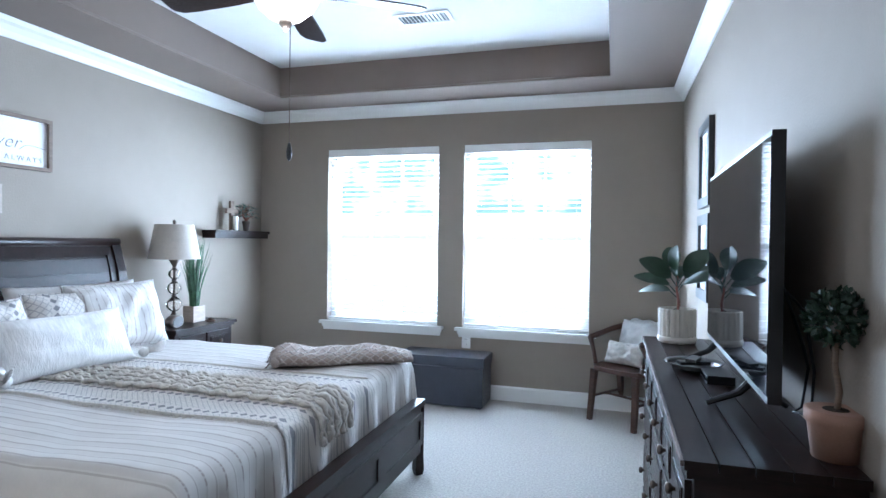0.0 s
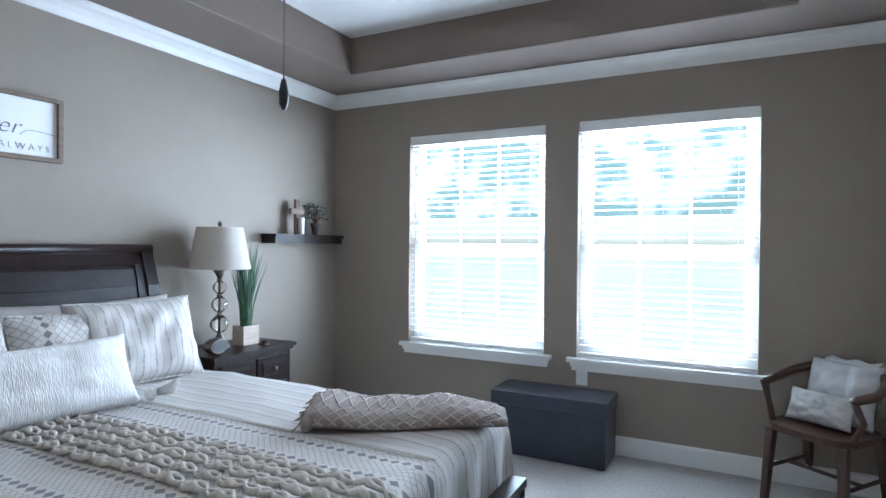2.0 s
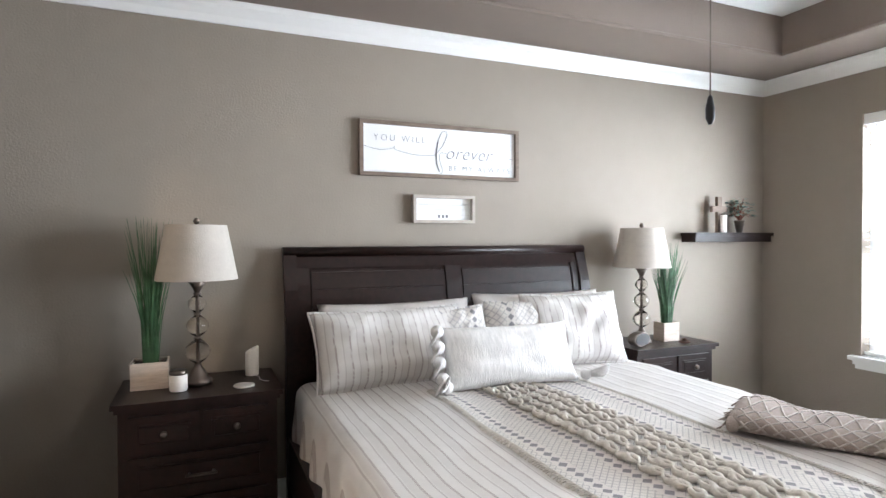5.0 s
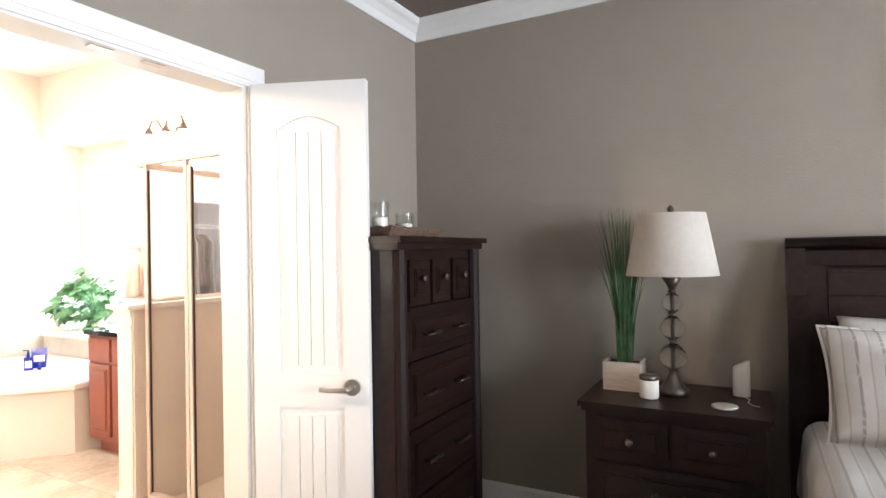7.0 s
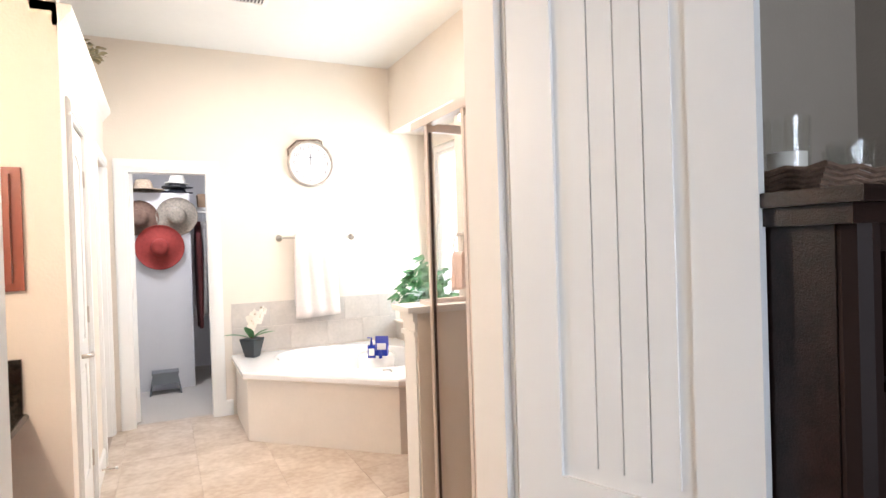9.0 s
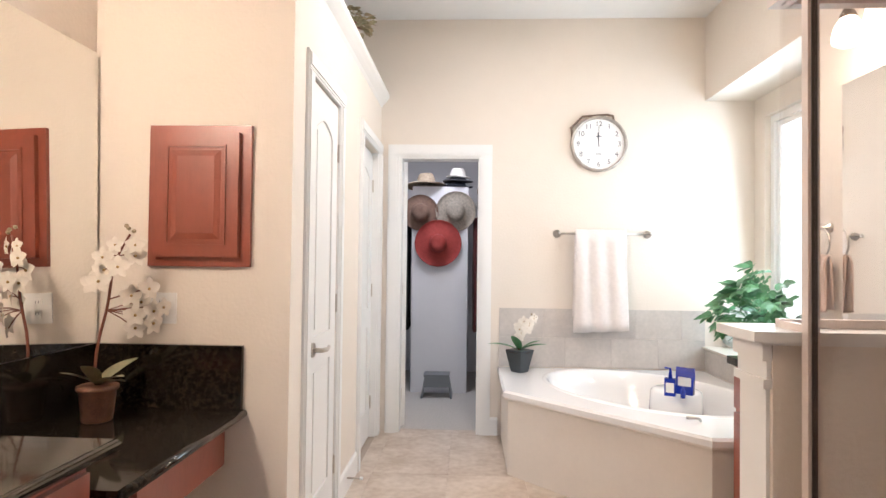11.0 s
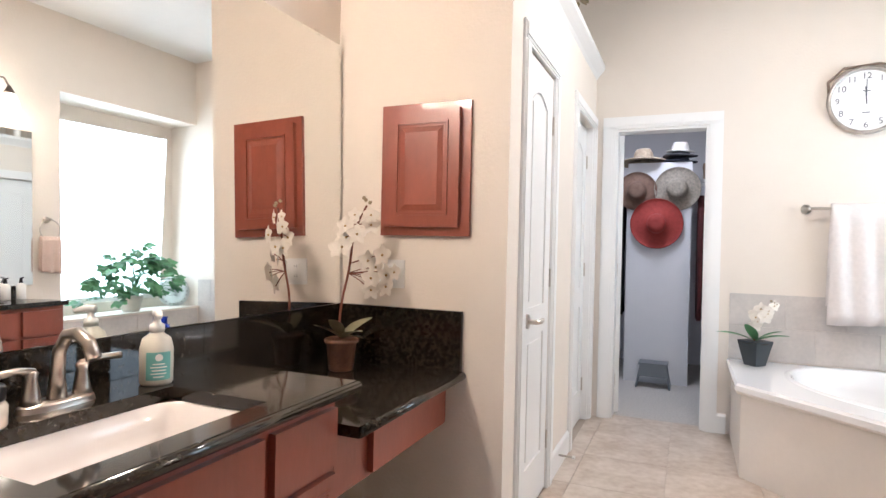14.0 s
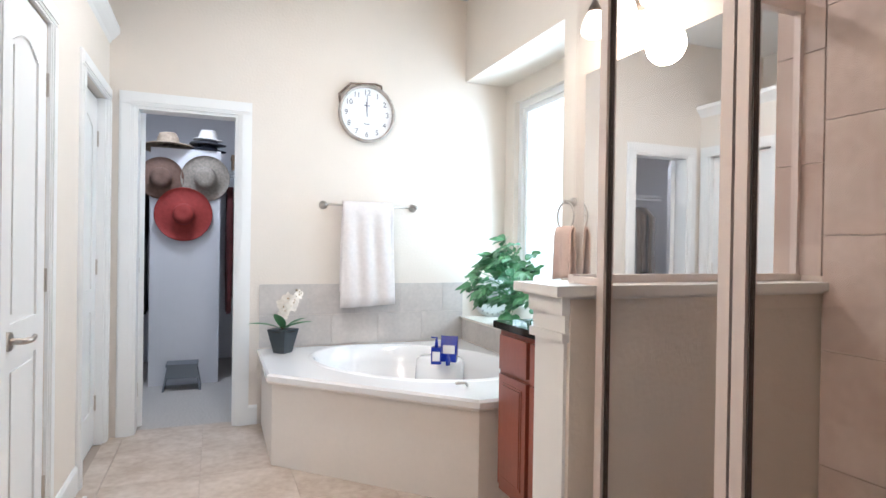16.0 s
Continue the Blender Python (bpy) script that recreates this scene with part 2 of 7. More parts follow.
def leaf(bm, base, tip, width, curl=0.1, n=6, lobes=0, normal=None):
    """A bent leaf blade with a fold along its rib."""
    base, tip = Vector(base), Vector(tip)
    d = tip - base
    nrm = Vector(normal or (0, 0, 1))
    side = d.cross(nrm)
    side = side.normalized() if side.length > 1e-5 else Vector((1, 0, 0))
    up = side.cross(d).normalized()
    rows = []
    for i in range(n + 1):
        u = i / n
        w = width * (math.sin(math.pi * min(1, u * 0.95 + 0.03)) ** 0.7) * (1 + (0.45 * math.cos(u * lobes * 2 * math.pi) if lobes else 0)) / 2
        p = base + d * u - up * curl * d.length * (u * u)
        rows.append([bm.verts.new(p - side * w + up * w * 0.25), bm.verts.new(p), bm.verts.new(p + side * w + up * w * 0.25)])
    for a, b in zip(rows, rows[1:]):
        for k in (0, 1):
            bm.faces.new((a[k], a[k + 1], b[k + 1], b[k]))
    return bm


def sweep(bm, path, profile, closed=False):
    """Runs a profile of (inward, height) along a flat path, mitred; inward is to the left of the way."""
    path = [Vector((p[0], p[1])) for p in path]
    n = len(path)
    rings = []
    for i, p in enumerate(path):
        a = (p - path[i - 1]).normalized() if (i or closed) else None
        b = (path[(i + 1) % n] - p).normalized() if (i < n - 1 or closed) else None
        a, b = a or b, b or a
        na, nbb = Vector((-a.y, a.x)), Vector((-b.y, b.x))
        mi = (na + nbb) / max(0.2, 1 + na.dot(nbb))
        rings.append([bm.verts.new((p.x + mi.x * o, p.y + mi.y * o, z)) for o, z in profile])
    m = len(profile)
    for i in range(n if closed else n - 1):
        a, b = rings[i], rings[(i + 1) % n]
        for k in range(m):
            bm.faces.new((a[k], a[(k + 1) % m], b[(k + 1) % m], b[k]))
    if not closed:
        bm.faces.new(rings[0])
        bm.faces.new(rings[-1][::-1])
    return bm


NICKEL = mat("brushed_nickel", (0.55, 0.50, 0.45), 0.28, metal=1.0)
PEWTER = mat("dark_pewter", (0.16, 0.13, 0.11), 0.35, metal=0.9)
CHROME = mat("shower_frame_metal", (0.74, 0.65, 0.60), 0.4, metal=0.35)
SHADE = mat("linen_lampshade", (0.50, 0.455, 0.40), 0.9, grain=0.08, scale=30, bump=0.4, bscale=200)
CREAMW = mat("cream_ceramic", (0.62, 0.58, 0.52), 0.4, grain=0.08, scale=20)
WAX = mat("white_wax", (0.80, 0.76, 0.70), 0.5)
GREEN = mat("dark_green_leaf", (0.018, 0.048, 0.022), 0.45, grain=0.4, scale=9)
MIDGREEN = mat("green_leaf", (0.11, 0.29, 0.12), 0.45, grain=0.45, scale=14)
GRASSG = mat("artificial_grass", (0.06, 0.15, 0.06), 0.6, grain=0.6, scale=25)
PETAL = mat("white_petal", (0.80, 0.74, 0.66), 0.6, grain=0.06, scale=20)
STEM = mat("brown_stem", (0.20, 0.06, 0.035), 0.6, grain=0.2)
PALEWOOD = mat("whitewashed_wood", (0.55, 0.46, 0.38), 0.7, grain=0.25, scale=12, stretch=(1, 1, 8))
GREYWOOD = mat("weathered_wood_frame", (0.22, 0.16, 0.12), 0.7, grain=0.35, scale=14, stretch=(1, 1, 8))
PAPER = mat("white_board", (0.82, 0.82, 0.82), 0.7)
INK = mat("grey_ink", (0.13, 0.14, 0.16), 0.7)
CHAIRW = mat("walnut_chair_wood", (0.085, 0.040, 0.026), 0.4, grain=0.4, scale=6, stretch=(1, 1, 6), coat=0.2)
SOIL = mat("soil", (0.05, 0.035, 0.025), 0.95, grain=0.4, scale=50, bump=1.0)
TERRA = mat("bronze_pot", (0.24, 0.12, 0.075), 0.45, grain=0.4, scale=25, bump=1.0, bscale=40)
TOWEL = mat("white_towel", (0.80, 0.74, 0.71), 0.95, grain=0.08, scale=40, bump=1.0, bscale=260, spec=0.1)
PINKTOWEL = mat("blush_hand_towel", (0.66, 0.50, 0.42), 0.95, grain=0.08, scale=40, bump=1.0, bscale=260, spec=0.1)
GLOBE = mat("lit_frosted_glass", (0.9, 0.85, 0.75), 0.5, emit=(1.0, 0.86, 0.66), strength=9)
FANGLOBE = mat("lit_fan_bowl", (0.9, 0.88, 0.85), 0.5, emit=(1.0, 0.90, 0.80), strength=5)
WALLTILE = mat("shower_tile", (0.62, 0.51, 0.45), 0.4, color2=(0.50, 0.39, 0.33), scale=5, bump=0.15, bscale=30)
GREYTILE = mat("grey_beige_tile", (0.58, 0.53, 0.49), 0.4, color2=(0.48, 0.44, 0.41), scale=6, bump=0.15, bscale=30)
THROW = mat("taupe_knit", (0.44, 0.37, 0.33), 0.95, grain=0.2, scale=30, bump=1.0, bscale=240, spec=0.1)
BLUE = mat("cobalt_plastic", (0.012, 0.03, 0.30), 0.25)


def glass(name, color=(1, 1, 1), rough=0.0, thin=True):
    m = bpy.data.materials.new(name)
    m.use_nodes = True
    nt = m.node_tree
    b = nt.nodes["Principled BSDF"]
    if not thin:
        b.inputs["Base Color"].default_value = (*color, 1)
        b.inputs["Transmission Weight"].default_value, b.inputs["Roughness"].default_value = 1.0, rough
        return m
    nt.nodes.remove(b)
    fr, tr, gl, mx = (nt.nodes.new(k) for k in ("ShaderNodeLayerWeight", "ShaderNodeBsdfTransparent", "ShaderNodeBsdfGlossy", "ShaderNodeMixShader"))
    fr.inputs[0].default_value, gl.inputs["Roughness"].default_value = 0.5, rough
    pw, ma = nt.nodes.new("ShaderNodeMath"), nt.nodes.new("ShaderNodeMath")
    pw.operation, pw.inputs[1].default_value = "POWER", 5
    ma.operation, ma.inputs[1].default_value, ma.inputs[2].default_value = "MULTIPLY_ADD", 0.5, 0.035
    nt.links.new(fr.outputs["Facing"], pw.inputs[0])
    nt.links.new(pw.outputs[0], ma.inputs[0])
    tr.inputs[0].default_value = (*color, 1)
    nt.links.new(ma.outputs[0], mx.inputs[0])
    nt.links.new(tr.outputs[0], mx.inputs[1])
    nt.links.new(gl.outputs[0], mx.inputs[2])
    nt.links.new(mx.outputs[0], nt.nodes["Material Output"].inputs[0])
    return m


CLEAR = glass("clear_glass", (0.98, 0.985, 0.98))
SMOKED = glass("shower_glass", (0.99, 0.98, 0.975))
CRYSTAL = glass("crystal", (0.97, 0.95, 0.92), 0.02, thin=False)


def striped_cloth(name, axis, period, base=(0.70, 0.67, 0.64), line=(0.36, 0.31, 0.29), offset=0.0):
    """White cloth with thin grey woven stripes at right angles to an axis, of alternating strength."""
    m = mat(name, base, 0.95, grain=0.06, scale=14, bump=0.7, bscale=300, spec=0.1)
    nt = m.node_tree
    b = nt.nodes["Principled BSDF"]
    src = b.inputs["Base Color"].links[0].from_socket
    tc = nt.nodes["Texture Coordinate"]
    sep = nt.nodes.new("ShaderNodeSeparateXYZ")
    nt.links.new(tc.outputs["Object"], sep.inputs[0])

    def math_(op, a, v=None, w=None):
        n = nt.nodes.new("ShaderNodeMath")
        n.operation = op
        for i, s in enumerate((a, v, w)):
            if s is None:
                continue
            if isinstance(s, (int, float)):
                n.inputs[i].default_value = s
            else:
                nt.links.new(s, n.inputs[i])
        return n.outputs[0]
    x = sep.outputs[axis]
    other = sep.outputs[{0: 1, 1: 0, 2: 0}[axis]]
    def stripe(per, width, off):
        f = math_("FRACT", math_("MULTIPLY_ADD", x, 1 / per, 10 + off))
        return math_("LESS_THAN", math_("ABSOLUTE", math_("SUBTRACT", f, 0.5)), width / per / 2)
    dash = math_("GREATER_THAN", math_("FRACT", math_("MULTIPLY", other, 90)), 0.35)
    a = math_("MULTIPLY", stripe(period, 0.009, offset), math_("MULTIPLY_ADD", dash, 0.5, 0.35))
    c = math_("MULTIPLY", stripe(period, 0.006, offset + 0.5), 0.5)
    d = math_("MULTIPLY", stripe(period, 0.035, offset + 0.2), 0.16)
    tot = math_("MAXIMUM", math_("MAXIMUM", a, c), d)
    mx = nt.nodes.new("ShaderNodeMix")
    mx.data_type = "RGBA"
    nt.links.new(tot, mx.inputs[0])
    nt.links.new(src, mx.inputs[6])
    mx.inputs[7].default_value = (*line, 1)
    nt.links.new(mx.outputs[2], b.inputs["Base Color"])
    return m


def diamond_cloth(name, u, v, base=(0.70, 0.66, 0.62), line=(0.27, 0.26, 0.27), size=0.05, edge=None):
    """White cloth woven with a net of small grey diamonds and rows of solid ones. edge: rows of solid diamonds at these v."""
    m = mat(name, base, 0.95, grain=0.06, scale=14, bump=0.8, bscale=300, spec=0.1)
    nt = m.node_tree
    b = nt.nodes["Principled BSDF"]
    src = b.inputs["Base Color"].links[0].from_socket
    sep = nt.nodes.new("ShaderNodeSeparateXYZ")
    nt.links.new(nt.nodes["Texture Coordinate"].outputs["Object"], sep.inputs[0])

    def math_(op, a, w=None, z=None):
        n = nt.nodes.new("ShaderNodeMath")
        n.operation = op
        for i, s in enumerate((a, w, z)):
            if s is None:
                continue
            if isinstance(s, (int, float)):
                n.inputs[i].default_value = s
            else:
                nt.links.new(s, n.inputs[i])
        return n.outputs[0]

    def tri(s, per, off=0.0):
        return math_("ABSOLUTE", math_("SUBTRACT", math_("FRACT", math_("MULTIPLY_ADD", s, 1 / per, 10 + off)), 0.5))
    U, V = sep.outputs[u], sep.outputs[v]
    both = math_("ADD", tri(U, size), tri(V, size))
    net = math_("LESS_THAN", math_("ABSOLUTE", math_("SUBTRACT", both, 0.5)), 0.09)
    net = math_("MULTIPLY", net, 0.55)
    rows = None
    for e in edge or ():
        near = math_("MULTIPLY", math_("ABSOLUTE", math_("SUBTRACT", V, e)), 1 / 0.045)
        solid = math_("LESS_THAN", math_("ADD", math_("MULTIPLY", tri(U, 0.045), 1.0), near), 0.42)
        band = math_("LESS_THAN", near, 0.55)
        net = math_("MULTIPLY", net, math_("SUBTRACT", 1.0, band))
        rows = solid if rows is None else math_("MAXIMUM", rows, solid)
    tot = net if rows is None else math_("MAXIMUM", net, rows)
    mx = nt.nodes.new("ShaderNodeMix")
    mx.data_type = "RGBA"
    nt.links.new(tot, mx.inputs[0])
    nt.links.new(src, mx.inputs[6])
    mx.inputs[7].default_value = (*line, 1)
    nt.links.new(mx.outputs[2], b.inputs["Base Color"])
    return m


# ---- trim, doors and windows ----
CROWN = ((0, 2.598), (0.012, 2.598), (0.02, 2.612), (0.03, 2.632), (0.055, 2.658), (0.075, 2.672), (0.085, 2.690), (0.085, SOFFIT), (0, SOFFIT))
part("trim_crown", sweep(nb(), [(WX, SY), (EX, SY), (EX, NY), (WX, NY)], CROWN, True), WHITE, None, "white crown moulding round the bedroom", kind="structure")
BASE = ((0, 0), (0.014, 0), (0.014, 0.115), (0.006, 0.13), (0, 0.13))
for path in ([(DOOR_X[1] + 0.09, SY), (EX, SY), (EX, NY), (WX, NY), (WX, SY), (DOOR_X[0] - 0.09, SY)],):
    part("baseboard", sweep(nb(), path, BASE), WHITE, None, "white painted baseboard", kind="structure")
for path in ([(LINEN_X, -2.955), (LINEN_X, -2.92), (LINEN_X, CAB_Y), (-1.0, CAB_Y)][:2], [(-2.10, BATH_S), (-2.17, BATH_S)], [(LINEN_X, -4.08), (LINEN_X, -3.62)]):
    part("baseboard", sweep(nb(), path[::-1] if path[0][1] == BATH_S else path[::1], BASE), WHITE, None, "white painted baseboard", kind="structure")
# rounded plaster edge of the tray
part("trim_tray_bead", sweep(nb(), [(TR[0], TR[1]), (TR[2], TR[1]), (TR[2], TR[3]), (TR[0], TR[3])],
     ((-0.002, SOFFIT - 0.006), (0.010, SOFFIT - 0.003), (0.012, SOFFIT + 0.012), (0.0, SOFFIT + 0.02)), True), TRAY_TAUPE, None, "rounded plaster edge of the tray ceiling", kind="structure")


def casing(name, axis, at, out, lo, hi, top, w=0.085, label="white moulded door casing"):
    """Two legs and a head of casing on a wall face. axis: the wall runs along it; out: +1 or -1, the way it stands proud."""
    ob = None
    for k, (a, b, c, d) in enumerate(((lo - w, lo, 0, top), (hi, hi + w, 0, top), (lo - w, hi + w, top, top + w))):
        bm = nb()
        for d0, e, f in ((0.012, 0.0, 0.0), (0.016, 0.010, 0.006), (0.021, 0.022, 0.012)):
            if k < 2:
                q = (a + f, b - e) if k == 0 else (a + e, b - f)
                zz = (c, d)
            else:
                q, zz = (a + f, b - f), (c + e, d - f)
            lo_, hi_ = at, at + out * d0
            if axis == 0:
                box(bm, q[0], lo_, zz[0], q[1], hi_, zz[1])
            else:
                box(bm, lo_, q[0], zz[0], hi_, q[1], zz[1])
        ob = part(name, bm, WHITE, None, label, kind="structure")
    return ob


casing("trim_casing", 0, SY, 1, DOOR_X[0], DOOR_X[1], 2.03)
casing("trim_casing", 0, BATH_S, 1, -2.03, -1.43, 2.04)
casing("trim_casing", 1, LINEN_X, -1, -3.53, -3.04, 2.04)
casing("trim_casing", 1, LINEN_X, -1, -4.80, -4.17, 2.04)
for nm, dims in (("trim_jamb", (DOOR_X[0] - 0.001, BATH_N, 0, DOOR_X[0] + 0.018, SY, 2.04)), ("trim_jamb", (DOOR_X[1] - 0.018, BATH_N, 0, DOOR_X[1] + 0.001, SY, 2.04)),
                 ("trim_jamb", (DOOR_X[0] + 0.018, BATH_N, 2.022, DOOR_X[1] - 0.018, SY, 2.041)),
                 ("trim_jamb", (-2.031, BATH_S - T, 0, -2.013, BATH_S, 2.04)), ("trim_jamb", (-1.447, BATH_S - T, 0, -1.429, BATH_S, 2.04)),
                 ("trim_jamb", (-2.013, BATH_S - T, 2.022, -1.447, BATH_S, 2.041)),
                 ("trim_jamb", (LINEN_X, -4.801, 0, LINEN_X + 0.1, -4.785, 2.04)), ("trim_jamb", (LINEN_X, -4.186, 0, LINEN_X + 0.1, -4.169, 2.04))):
    bx(nm, dims, WHITE, None, "white painted door jamb", kind="structure")


def door(m, w, h, style, label, lever=True, hinges=True, flip=1, levers_both=True):
    """A moulded two-panel door leaf; local x runs from the hinge, y is its thickness."""
    d = thing("door", label, "door", m)
    t = 0.035
    bm = nb()
    st = 0.10 if w < 0.55 else 0.115
    box(bm, 0, -t / 2 + 0.008, 0.01, w, t / 2 - 0.008, h)
    lo, mid0, mid1, hi = 0.22, 0.80, 0.93, h - 0.13
    for s in (-1, 1):
        y0, y1 = s * (t / 2 - 0.008), s * t / 2
        for q in ((0, 0.01, st, h), (w - st, 0.01, w, h), (st, 0.01, w - st, lo), (st, mid0, w - st, mid1), (st, hi, w - st, h)):
            box(bm, q[0], y0, q[1], q[2], y1, q[3])
        # arched head of the upper panel
        n = 18
        for k in range(n):
            u0, u1 = k / n, (k + 1) / n
            a0, a1 = st + (w - 2 * st) * u0, st + (w - 2 * st) * u1
            drop = 0.05 * (1 - math.sin(math.pi * (u0 + u1) / 2))
            box(bm, a0, y0, hi - drop - 0.001, a1, y1, hi + 0.001)
    part("leaf", bm, WHITE, d, bevel=0.0)
    for s in (-1, 1):
        for nme, z0, z1 in (("upper_panel", mid1 + 0.03, hi - 0.06), ("lower_panel", lo + 0.03, mid0 - 0.03)):
            bm = nb()
            k = 4 if style == "plank" else 1
            pw = (w - 2 * st - 0.05) / k
            for i in range(k):
                a = st + 0.025 + i * pw
                box(bm, a + 0.0015, s * (t / 2 - 0.008), z0, a + pw - 0.0015, s * (t / 2 - 0.0025), z1)
            part(nme, bm, WHITE, d, bevel=0.002)
    if lever:
        for s in (-1, 1):
            hd = part("lever_handle", tube(nb(), [(w - 0.065, s * t / 2, 0.88), (w - 0.065, s * (t / 2 + 0.05), 0.88), (w - 0.09, s * (t / 2 + 0.06), 0.88), (w - 0.15, s * (t / 2 + 0.055), 0.878), (w - 0.175, s * (t / 2 + 0.05), 0.88)], [0.011, 0.011, 0.010, 0.007, 0.008], 10), NICKEL, d, "brushed nickel lever handle", smooth=True)
            part("rose", cyl(nb(), (w - 0.065, s * t / 2, 0.88), (w - 0.065, s * (t / 2 + 0.012), 0.88), 0.031, 24), NICKEL, hd, smooth=False)
    if hinges:
        for z in (0.25, 1.05, 1.80):
            part("hinge", cyl(nb(), (0, flip * (t / 2 + 0.004), z - 0.045), (0, flip * (t / 2 + 0.004), z + 0.045), 0.006, 8), NICKEL, d)
    return d


ang = math.degrees(math.atan2(0.45, -0.175))
door(pose(DOOR_X[0] - 0.005, SY + 0.03, 0, 0, 0, ang), 0.45, 2.03, "plank", "white two-panel door leaf standing open by the chest", flip=1)
door(pose(DOOR_X[1] + 0.005, SY + 0.03, 0, 0, 0, 69), 0.43, 2.03, "plank", "white two-panel door leaf standing open at the bath doorway", lever=False, flip=-1)
door(pose(LINEN_X + 0.02, -3.53, 0, 0, 0, 90), 0.49, 2.03, "panel", "white linen closet door, closed, with a lever", flip=1)
door(pose(LINEN_X + 0.06, -4.785, 0, 0, 0, 90), 0.60, 2.03, "panel", "white closed door beside the closet", lever=False)
door(pose(-1.46, BATH_S - T - 0.02, 0, 0, 0, -50), 0.57, 2.03, "panel", "white closet door standing open into the closet", lever=False)
for k in (-1.782, -1.958):
    bx("ball_catch", (k - 0.035, SY - 0.05, 2.018, k + 0.035, SY - 0.02, 2.0225), NICKEL, None, "small steel ball catch under the door head", category="door catch")
part("trim_ledge", sweep(nb(), [(LINEN_X, BATH_S), (LINEN_X, CAB_Y)], ((-0.02, 2.40), (0.0, 2.40), (0.012, 2.42), (0.03, 2.44), (0.055, 2.47), (0.055, 2.50), (-0.1, 2.50), (-0.1, 2.46), (-0.02, 2.46))), WHITE, None, "white moulding along the plant ledge", kind="structure")
bx("plant_ledge", (LINEN_X + 0.1, BATH_S, 2.44, BATH_E, CAB_Y - 0.1, 2.50), WHITE, None, "white painted plant ledge", kind="structure")


def bed_window(n, a, b):
    win = thing(f"window_{n}", "white-framed sash window behind open blinds", "window")
    win["kind"] = "structure"
    y = NY + 0.09
    bm = nb()
    for q in ((a, WIN_Z0, a + 0.04, WIN_Z1), (b - 0.04, WIN_Z0, b, WIN_Z1), (a + 0.04, WIN_Z0, b - 0.04, WIN_Z0 + 0.04), (a + 0.04, WIN_Z1 - 0.04, b - 0.04, WIN_Z1)):
        box(bm, q[0], y, q[1], q[2], y + 0.05, q[3])
    part("window_frame", bm, WHITE, win)
    mid = 1.40
    for z0, z1, yy in ((WIN_Z0 + 0.04, mid, y), (mid, WIN_Z1 - 0.04, y + 0.015)):
        bm = nb()
        for q in ((a + 0.04, z0, a + 0.08, z1), (b - 0.08, z0, b - 0.04, z1), (a + 0.08, z0, b - 0.08, z0 + 0.04), (a + 0.08, z1 - 0.04, b - 0.08, z1)):
            box(bm, q[0], yy + 0.002, q[1], q[2], yy + 0.03, q[3])
        sash = part("sash", bm, WHITE, win)
        mun = nb()
        for f in (1 / 3, 2 / 3):
            x = a + 0.08 + (b - a - 0.16) * f
            box(mun, x - 0.009, yy + 0.008, z0 + 0.04, x + 0.009, yy + 0.02, z1 - 0.04)
        part("glazing_bars", mun, WHITE, sash)
        pane = bx("pane", (a + 0.08, yy + 0.012, z0 + 0.04, b - 0.08, yy + 0.015, z1 - 0.04), CLEAR, sash)
        pane.visible_shadow = False
    # stool and apron
    bm = nb()
    box(bm, a - 0.06, NY - 0.055, WIN_Z0 - 0.03, b + 0.06, NY, WIN_Z0 - 0.002)
    box(bm, a + 0.002, NY, WIN_Z0 - 0.03, b - 0.002, y, WIN_Z0 + 0.003)
    part("window_sill", bm, WHITE, win, bevel=0.004)
    bm = nb()
    box(bm, a - 0.04, NY - 0.03, WIN_Z0 - 0.06, b + 0.04, NY, WIN_Z0 - 0.03)
    box(bm, a - 0.03, NY - 0.018, WIN_Z0 - 0.09, b + 0.03, NY, WIN_Z0 - 0.06)
    part("apron", bm, WHITE, win, bevel=0.004)
    bl = thing("window_blind", "white two-inch slat blind, lowered with slats open", "window blind", group="blinds in the bedroom windows")
    bx("headrail", (a + 0.005, NY + 0.002, WIN_Z1 - 0.075, b - 0.005, NY + 0.06, WIN_Z1 - 0.003), WHITE, bl, bevel=0.003)
    sl = mat("blind_slat", (0.80, 0.80, 0.80), 0.45)
    zz = WIN_Z1 - 0.10
    me = None
    while zz > WIN_Z0 + 0.05:
        if me is None:
            bm = nb()
            box(bm, a + 0.008, -0.025, -0.0015, b - 0.008, 0.025, 0.0015)
            me = part("slat", bm, sl, bl)
            me.location, me.rotation_euler = (0, NY + 0.045, zz), (radians(-3), 0, 0)
        else:
            s = me.copy()
            scene.collection.objects.link(s)
            s.location = (0, NY + 0.045, zz)
        zz -= 0.048
    bx("bottom_rail", (a + 0.008, NY + 0.02, WIN_Z0 + 0.012, b - 0.008, NY + 0.07, WIN_Z0 + 0.03), WHITE, bl, bevel=0.002)
    for x in (a + 0.12, (a + b) / 2, b - 0.12):
        part("ladder_cord", cyl(nb(), (x, NY + 0.019, WIN_Z0 + 0.03), (x, NY + 0.019, WIN_Z1 - 0.08), 0.0015, 6), WHITE, bl)
    part("tilt_wand", cyl(nb(), (a + 0.085, NY + 0.008, 1.5), (a + 0.085, NY + 0.008, WIN_Z1 - 0.08), 0.003, 6), mat("grey_wand", (0.3, 0.3, 0.3), 0.4), bl)


for n, (a, b) in enumerate(WINS):
    bed_window(n + 1, a, b)

